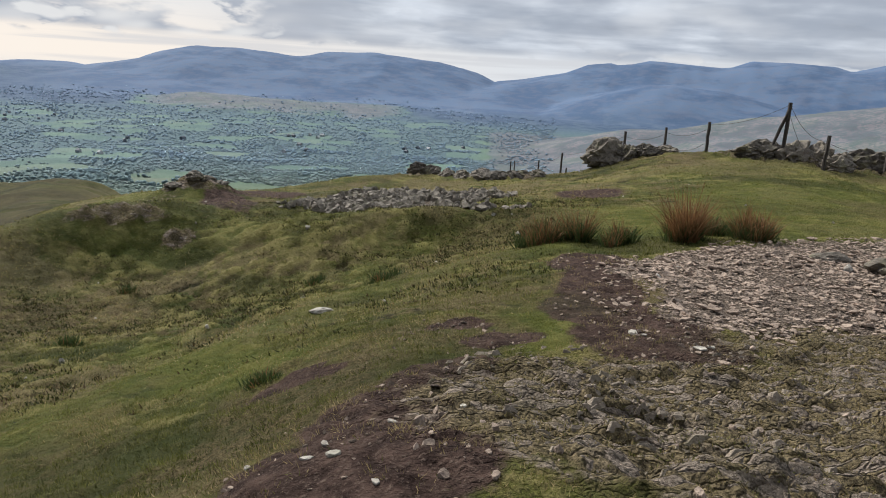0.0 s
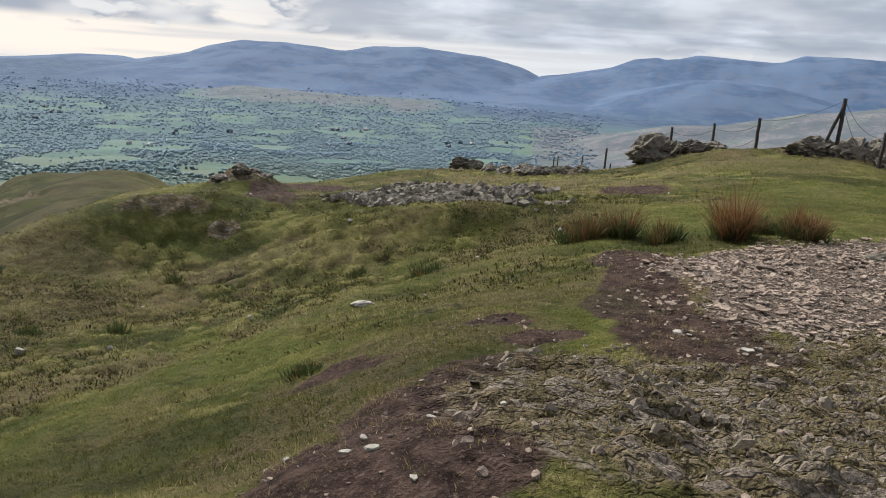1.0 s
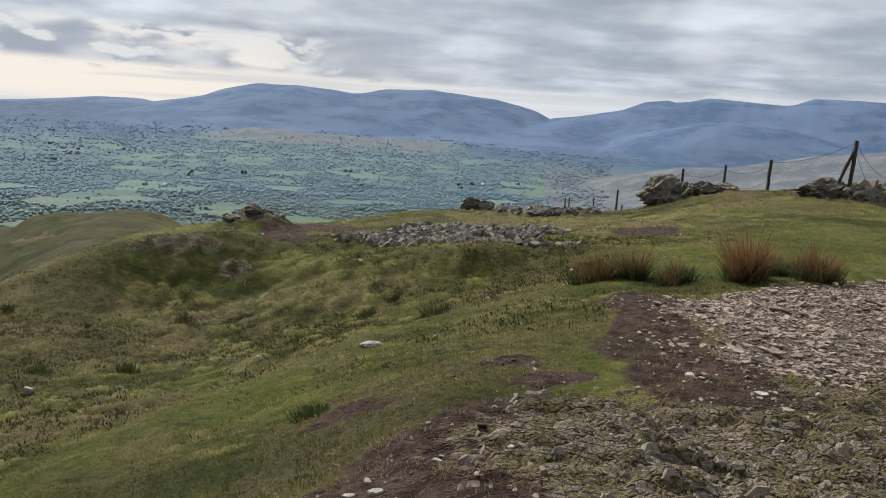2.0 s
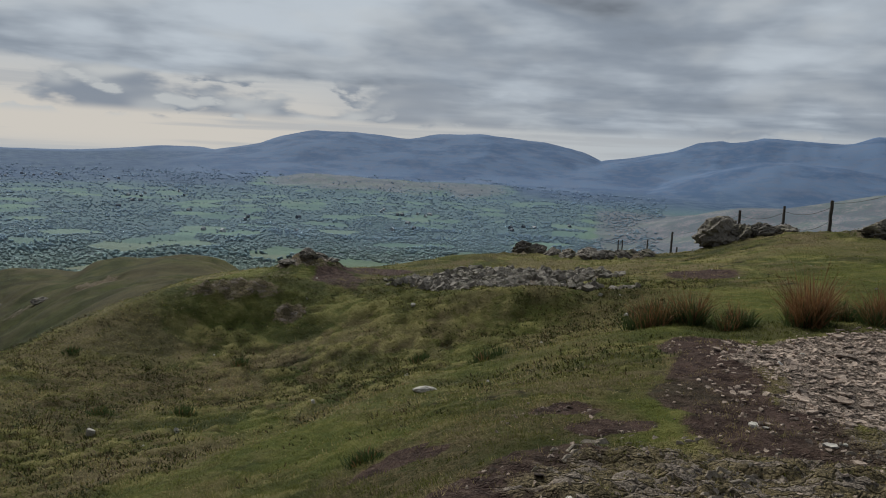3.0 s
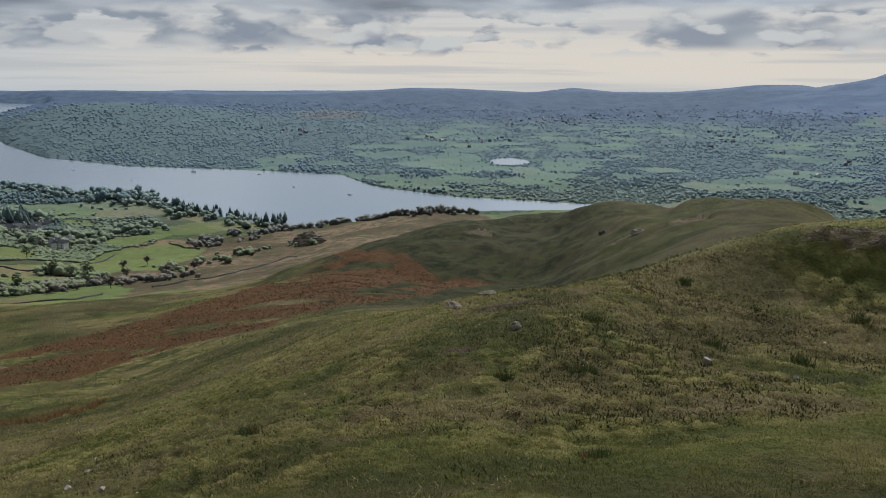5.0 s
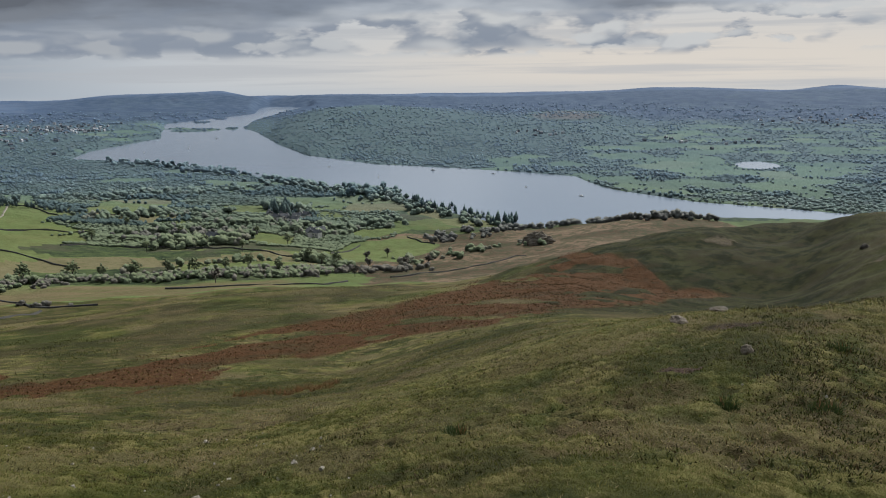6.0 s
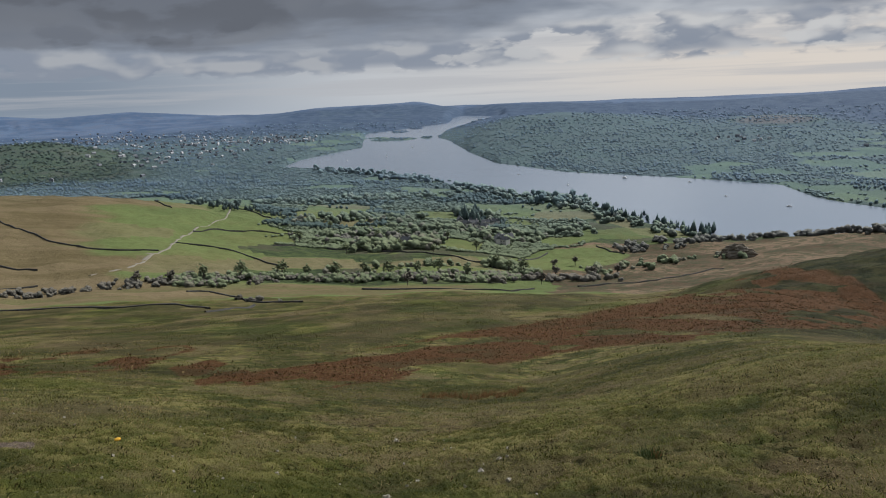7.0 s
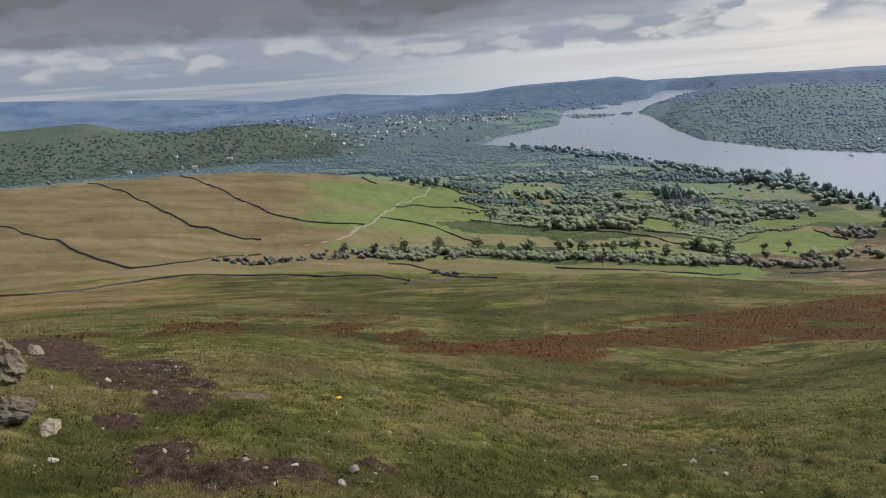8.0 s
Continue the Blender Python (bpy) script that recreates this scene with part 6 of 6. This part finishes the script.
wood_object("bare brown trees on the heath above the lake",
            mid_trees(((50, 585), (54, 592), (58, 610), (61.5, 650)), 130, 3.6, 0.95, 0.8), mid_trees(((60, 620), (66, 600), (71, 560), (74, 480)), 120, 3.2, 0.95, 1.2),
            mid_trees(((62, 480), (68, 450), (73, 380)), 50, 2.6, 0.0, 1.5), mid_trees(((76, 330), (72, 345), (84, 300)), 50, 2.2, 0.95, 1.4))


def wall_material():
    m, k, bsdf = surface("drystone_wall")
    n = k.noise(position(k), 2.5, 4, 0.7)
    k.set(bsdf.inputs["Base Color"], k.mix(k.ramp(n, 0.35, 0.65), (0.028, 0.028, 0.026), (0.085, 0.082, 0.075)))
    bsdf.inputs["Roughness"].default_value = 0.95
    bump(k, bsdf, n, 1.0, 0.2)
    return m


def ribbon(points, wide, tall, uneven, closed_top=True):
    """A low bank following the ground through points of bearing and distance."""
    pts = [Vector((*on_bearing(a, r), 0)) for a, r in points]
    line = []
    for p, q in zip(pts, pts[1:]):
        n = max(2, int((q - p).length / 6))
        line += [p.lerp(q, i / n) for i in range(n)]
    line.append(pts[-1])
    xs, ys = np.array([p.x for p in line]), np.array([p.y for p in line])
    for _ in range(2):
        xs[1:-1] = (xs[:-2] + 2 * xs[1:-1] + xs[2:]) / 4
        ys[1:-1] = (ys[:-2] + 2 * ys[1:-1] + ys[2:]) / 4
    dx, dy = np.gradient(xs), np.gradient(ys)
    ln = np.hypot(dx, dy) + 1e-9
    nx, ny = -dy / ln * wide / 2, dx / ln * wide / 2
    top = tall * (1 + uneven * np.random.uniform(-1, 1, len(xs)))
    zl, zr = height(xs + nx, ys + ny), height(xs - nx, ys - ny)
    zm = height(xs, ys)
    rows = [np.stack([xs + nx, ys + ny, np.minimum(zl, zm) - 0.3], 1), np.stack([xs + nx * 0.7, ys + ny * 0.7, zm + top], 1), np.stack([xs - nx * 0.7, ys - ny * 0.7, zm + top], 1), np.stack([xs - nx, ys - ny, np.minimum(zr, zm) - 0.3], 1)]
    v = np.stack(rows, 1).reshape(-1, 3)
    f = []
    for i in range(len(xs) - 1):
        for j in range(3):
            f.append((i * 4 + j, i * 4 + j + 1, i * 4 + 5 + j, i * 4 + 4 + j))
    return v, np.array(f)


DRYSTONE = wall_material()
for line in (((129.8, 471), (129, 465), (127.6, 409), (125.9, 373), (124.2, 324), (122.3, 306)), ((124.1, 720), (123, 656), (121.5, 566), (119.1, 463), (117.2, 410), (114.7, 383), (113, 365)),
             ((118.2, 700), (115.9, 583), (112.7, 468), (109.9, 415), (107.4, 410), (105.1, 410)), ((103.9, 453), (102, 454), (100.4, 437), (99, 428), (98, 409), (96, 389)),
             ((132, 190), (128.2, 184), (124.2, 203), (120.5, 206), (116.8, 206), (113, 209), (110.1, 196), (103.8, 192), (102, 174)), ((122.3, 306), (119.2, 303), (115.7, 311), (113.1, 316)),
             ((103.5, 254), (101.8, 262), (100.7, 250), (99.3, 218), (98.6, 200), (95.1, 195)), ((105, 690), (103.9, 629)), ((100.5, 720), (98.2, 681), (96, 638), (94.3, 601), (89.6, 603)),
             ((102.6, 515), (99.1, 541), (93.7, 553), (93.1, 480), (89.7, 475), (85.4, 448), (81.3, 426), (79.3, 391)), ((90.5, 245), (83.5, 245), (79.4, 250), (77, 273)), ((78.2, 461), (75.9, 526)), ((72.2, 578), (70.1, 524)),
             ((73.6, 292), (70.1, 322), (67, 343), (63, 400)), ((102.3, 160), (100.5, 172), (98.7, 192)), ((88, 640), (83, 640), (80.5, 610)), ((97, 470), (93.5, 500))):
    w = mesh_object("drystone_wall", *ribbon(line, 0.6, min(0.9, 0.12 + line[len(line) // 2][1] / 700), 0.12), [DRYSTONE], smooth=False)
    tagged(w, "dark drystone wall running across a grassy hillside", "wall", "field walls")


def track_material():
    m, k, bsdf = surface("gravel_track")
    n = k.noise(position(k), 1.5, 4, 0.7)
    k.set(bsdf.inputs["Base Color"], k.mix(n, (0.15, 0.135, 0.105), (0.27, 0.245, 0.205)))
    bsdf.inputs["Roughness"].default_value = 0.95
    return m


TRACK = track_material()
for line in (((99.8, 700), (100.2, 618), (103.5, 489), (104.5, 418), (105.8, 390), (106.3, 382)), ((106.0, 398), (105.3, 396), (106.2, 382), (107.1, 353), (109.8, 338))):
    tagged(mesh_object("track", *ribbon(line, 2.1, 0.14, 0.0), [TRACK], smooth=True), "pale gravel track climbing a green hillside", "track", kind="structure")


def plain_material(name, colour, rough=0.8, vary=0.25):
    m, k, bsdf = surface(name)
    n = k.noise(position(k), 0.9, 4, 0.7)
    k.set(bsdf.inputs["Base Color"], k.mix(k.math("MULTIPLY", n, vary), colour, tuple(c * 0.5 for c in colour)))
    bsdf.inputs["Roughness"].default_value = rough
    return m


RENDERED, SLATE, GLASS, HULL = plain_material("pale_render", (0.55, 0.53, 0.49)), plain_material("slate_roof", (0.11, 0.115, 0.125)), plain_material("dark_panes", (0.03, 0.035, 0.04), 0.2), plain_material("white_hull", (0.75, 0.75, 0.75), 0.35)


def box(bm, x0, x1, y0, y1, z0, z1):
    vs = [bm.verts.new(p) for p in ((x0, y0, z0), (x1, y0, z0), (x1, y1, z0), (x0, y1, z0), (x0, y0, z1), (x1, y0, z1), (x1, y1, z1), (x0, y1, z1))]
    for f in ((0, 3, 2, 1), (4, 5, 6, 7), (0, 1, 5, 4), (1, 2, 6, 5), (2, 3, 7, 6), (3, 0, 4, 7)):
        bm.faces.new([vs[i] for i in f])
    return vs


def gable(bm, l, w, z0, z1, over=0.3):
    a, b = l / 2 + over, w / 2 + over
    vs = [bm.verts.new(p) for p in ((-a, -b, z0), (a, -b, z0), (a, b, z0), (-a, b, z0), (-a, 0, z1), (a, 0, z1))]
    for f in ((0, 1, 5, 4), (2, 3, 4, 5), (1, 2, 5), (3, 0, 4), (0, 3, 2, 1)):
        bm.faces.new([vs[i] for i in f])


def make_house(l, w, h, at, turn):
    house = tagged(empty("house"), "pale rendered house with a grey slate roof", "house", "houses of a hamlet")
    bm = bmesh.new()
    box(bm, -l / 2, l / 2, -w / 2, w / 2, -1.0, h)
    gable(bm, l - 0.02, w - 0.02, h, h + w * 0.42, 0.0)
    part("wall", bm, RENDERED, house)
    bm = bmesh.new()
    gable(bm, l, w, h + 0.02, h + w * 0.45)
    part("roof", bm, SLATE, house)
    bm = bmesh.new()
    box(bm, l * 0.32, l * 0.32 + 0.7, -0.35, 0.35, h, h + w * 0.45 + 0.8)
    part("chimney", bm, RENDERED, house)
    for sx in (-0.3, 0.0, 0.3):
        for sz in (0.25, 0.68):
            for side in (-1, 1):
                bm = bmesh.new()
                box(bm, sx * l - 0.45, sx * l + 0.45, side * (w / 2) - 0.03, side * (w / 2) + 0.03, h * sz - 0.5, h * sz + 0.5)
                part("window", bm, GLASS, house)
    house.matrix_world = pose(*at, 0, 0, turn)
    return house


FIRST_HOUSE = None
for i, (az, r, turn) in enumerate(((82.1, 650, 20), (81.6, 658, 95), (81.3, 656, 10), (80.9, 653, 60), (80.3, 679, 15), (81.7, 684, 30), (80.7, 672, 80), (79.7, 559, 0), (79.3, 556, 40), (79.0, 575, 100), (79.5, 571, 10), (86.8, 505, 30), (79.9, 690, 20), (82.6, 668, 0))):
    x, y = on_bearing(az, r)
    if FIRST_HOUSE is None:
        FIRST_HOUSE = make_house(9, 5, 4.2, (x, y, ground_at(x, y)), turn)
    else:
        copy_thing(FIRST_HOUSE, pose(x, y, ground_at(x, y), 0, 0, turn))


def town_material():
    m, k, bsdf = surface("town_houses")
    rnd = k.add("ShaderNodeNewGeometry").outputs["Random Per Island"]
    col = k.mix(k.ramp(rnd, 0.3, 0.8), (0.11, 0.125, 0.15), (0.42, 0.43, 0.45))
    k.set(bsdf.inputs["Base Color"], col)
    bsdf.inputs["Roughness"].default_value = 0.8
    return m


def town(n):
    """Roofs and gables of the far town and villages, too small to tell apart."""
    spots = ((108, 2900, 2.6, 240, 90), (103.5, 2500, 2.4, 260, 90), (98.5, 2450, 1.8, 130, 60), (95.2, 2430, 1.2, 90, 70), (101, 2050, 3.0, 260, 50), (106, 1750, 3.0, 160, 24), (118, 1450, 4.0, 120, 12), (62.5, 1750, 1.2, 40, 12), (44, 2300, 2.2, 120, 22), (38, 2500, 3, 120, 18), (31, 1900, 3, 120, 10), (49, 1650, 2.5, 90, 12), (8, 1500, 5, 200, 12), (22, 1400, 5, 200, 10))
    vs, fs, base = [], [], 0
    g = random.Random(4)
    for az, r, wa, wr, count in spots:
        for _ in range(count):
            a, d = g.gauss(az, wa), g.gauss(r, wr)
            if lake_depth(np.array([a]), np.array([d]))[0] > -0.1:
                continue
            x, y = on_bearing(a, d)
            z = ground_at(x, y)
            l, w, h, t = g.uniform(2.4, 5), g.uniform(2.2, 3.2), g.uniform(2.6, 4.2), g.uniform(0, math.pi)
            c, s = math.cos(t), math.sin(t)
            pts = [(-l, -w, -2), (l, -w, -2), (l, w, -2), (-l, w, -2), (-l, -w, h), (l, -w, h), (l, w, h), (-l, w, h), (-l, 0, h + w * 0.8), (l, 0, h + w * 0.8)]
            vs += [(x + c * px - s * py, y + s * px + c * py, z + pz) for px, py, pz in pts]
            for f in ((0, 1, 5, 4), (1, 2, 6, 5), (2, 3, 7, 6), (3, 0, 4, 7), (4, 5, 9, 8), (6, 7, 8, 9), (5, 6, 9, 9), (7, 4, 8, 8)):
                fs.append([base + i for i in f])
            base += 10
    tris = []
    for f in fs:
        tris.append((f[0], f[1], f[2]))
        if f[2] != f[3]:
            tris.append((f[0], f[2], f[3]))
    ob = mesh_object("houses", np.array(vs), np.array(tris), [town_material()], smooth=False)
    return tagged(ob, "white and grey houses of a distant lakeside town", "town", kind="stuff")


town(0)


def make_boat(az, r, l, turn, sail):
    x, y = on_bearing(az, r)
    boat = tagged(empty("boat"), "small white sailing boat on the lake" if sail else "white motor boat on the lake", "boat", "boats on the lake")
    bm = bmesh.new()
    ring = [(-l / 2, -l * 0.13), (l * 0.2, -l * 0.14), (l / 2, 0), (l * 0.2, l * 0.14), (-l / 2, l * 0.13)]
    low, high = [bm.verts.new((px * 0.9, py * 0.7, -0.2)) for px, py in ring], [bm.verts.new((px, py, l * 0.13)) for px, py in ring]
    for i in range(5):
        bm.faces.new((low[i], low[(i + 1) % 5], high[(i + 1) % 5], high[i]))
    bm.faces.new(high)
    part("hull", bm, HULL, boat)
    bm = bmesh.new()
    if sail:
        part("mast", rod((0, 0, l * 0.1), (0, 0, l * 1.2), 0.06, 0.05, 6), HULL, boat)
        vs = [bm.verts.new(p) for p in ((0, 0.02, l * 0.25), (-l * 0.42, 0.02, l * 0.25), (0, 0.02, l * 1.15), (0, -0.02, l * 0.25), (-l * 0.42, -0.02, l * 0.25), (0, -0.02, l * 1.15))]
        for f in ((0, 1, 2), (5, 4, 3), (0, 3, 4, 1), (1, 4, 5, 2), (2, 5, 3, 0)):
            bm.faces.new([vs[i] for i in f])
        part("sail", bm, HULL, boat)
    else:
        box(bm, -l * 0.2, l * 0.12, -l * 0.09, l * 0.09, l * 0.12, l * 0.26)
        part("cabin", bm, HULL, boat)
    boat.matrix_world = pose(x, y, LAKE + 0.1, 0, 0, turn)


for az, r, l, turn, sail in ((74.3, 1064, 5, 0, True), (70.1, 1131, 11, 10, False), (65.5, 1083, 6, 40, False), (76.2, 1300, 5, 10, True), (63.0, 950, 5, 5, False), (78, 1210, 5, 70, False), (86, 1900, 8, 30, False), (88, 1650, 7, 10, True), (58.8, 880, 7, 15, False), (91, 1600, 6, 15, False)):
    make_boat(az, r, l, turn, sail)


# ---- single trees among the pastures ----
BARK = plain_material("grey_bark", (0.11, 0.095, 0.08), 0.9, 0.6)


def make_tree(seed, tall, wide, kind, label):
    """A tree with a tapered trunk, limbs and a crown of many small uneven clumps."""
    g = random.Random(seed)
    tree = tagged(empty("tree"), label, "tree", "trees among the pastures")
    part("trunk", rod((0, 0, -0.4), (g.uniform(-0.2, 0.2), g.uniform(-0.2, 0.2), tall * 0.55), tall * 0.035, tall * 0.016, 7, seed), BARK, tree)
    tips = []
    for i in range(6):
        a = i / 6 * math.tau + g.uniform(-0.4, 0.4)
        tip = Vector((math.cos(a) * wide * g.uniform(0.5, 0.85), math.sin(a) * wide * g.uniform(0.5, 0.85), tall * g.uniform(0.5, 0.85)))
        part("limb", rod((0, 0, tall * g.uniform(0.25, 0.45)), tip, tall * 0.013, tall * 0.004, 5, seed + i), BARK, tree)
        tips.append(tip)
    n = 70
    cx, cy, cz = np.zeros(n), np.zeros(n), np.zeros(n)
    for i in range(n):
        t = tips[i % 6]
        q = t.lerp(Vector((0, 0, tall * 0.8)), g.uniform(0, 0.9)) + Vector((g.gauss(0, wide * 0.2), g.gauss(0, wide * 0.2), g.gauss(0, tall * 0.09)))
        cx[i], cy[i], cz[i] = q
    size = wide * np.random.uniform(0.09, 0.22, n)
    v, f, t = clumps(cx, cy, cz - size * 0.75, size, np.full(n, 0.85), np.tile([kind, 0.05, g.uniform(0.2, 0.7)], (n, 1)), 1, 0.0)
    crown = mesh_object("crown", v, f, [LEAVES], smooth=True)
    colours(crown, "tint", t)
    crown.parent = tree
    return tree


TREES = [make_tree(1, 8.0, 3.2, 0.0, "leafing broad-crowned tree in a pasture"), make_tree(2, 6.5, 2.6, 0.0, "leafing broad-crowned tree in a pasture"), make_tree(3, 5.5, 2.4, 0.95, "bare brown tree on rough ground")]
_first = [True, True, True]
for i, (az, r) in enumerate(((96.5, 330), (94.6, 338), (92.4, 325), (90.2, 330), (88.3, 318), (86.1, 322), (84.4, 326), (82.2, 322), (99.5, 318), (102.2, 312), (79.8, 402), (78.9, 372), (77.8, 350), (84.8, 440), (87.5, 470), (91.5, 455), (95.0, 505),
                              (75.3, 355), (72.4, 350), (70.6, 362), (76.4, 300), (86.9, 268), (81.4, 505), (83.6, 540), (89.0, 545), (92.6, 590), (73.8, 440), (75.4, 405), (104.5, 306), (106.8, 298))):
    k_ = 2 if r < 310 or az < 77 else i % 2
    x, y = on_bearing(az, r)
    m = pose(x, y, ground_at(x, y), 0, 0, 53 * i)
    if _first[k_]:
        TREES[k_].matrix_world = m
        _first[k_] = False
    else:
        copy_thing(TREES[k_], m)

# one yellow flower in the turf below the summit
flower = tagged(empty("dandelion", (-12.05, -3.86, ground_at(-12.05, -3.86))), "single yellow dandelion in short turf", "flower")
part("stem", rod((0, 0, 0), (0.01, 0, 0.07), 0.004, 0.003, 5), plain_material("green_stem", (0.09, 0.13, 0.04)), flower)
_bm = bmesh.new()
bmesh.ops.create_icosphere(_bm, subdivisions=2, radius=0.05)
for v in _bm.verts:
    v.co.z = v.co.z * 0.45 + 0.085
part("bloom", _bm, plain_material("yellow_petals", (0.75, 0.42, 0.03)), flower, "bright yellow flower head")
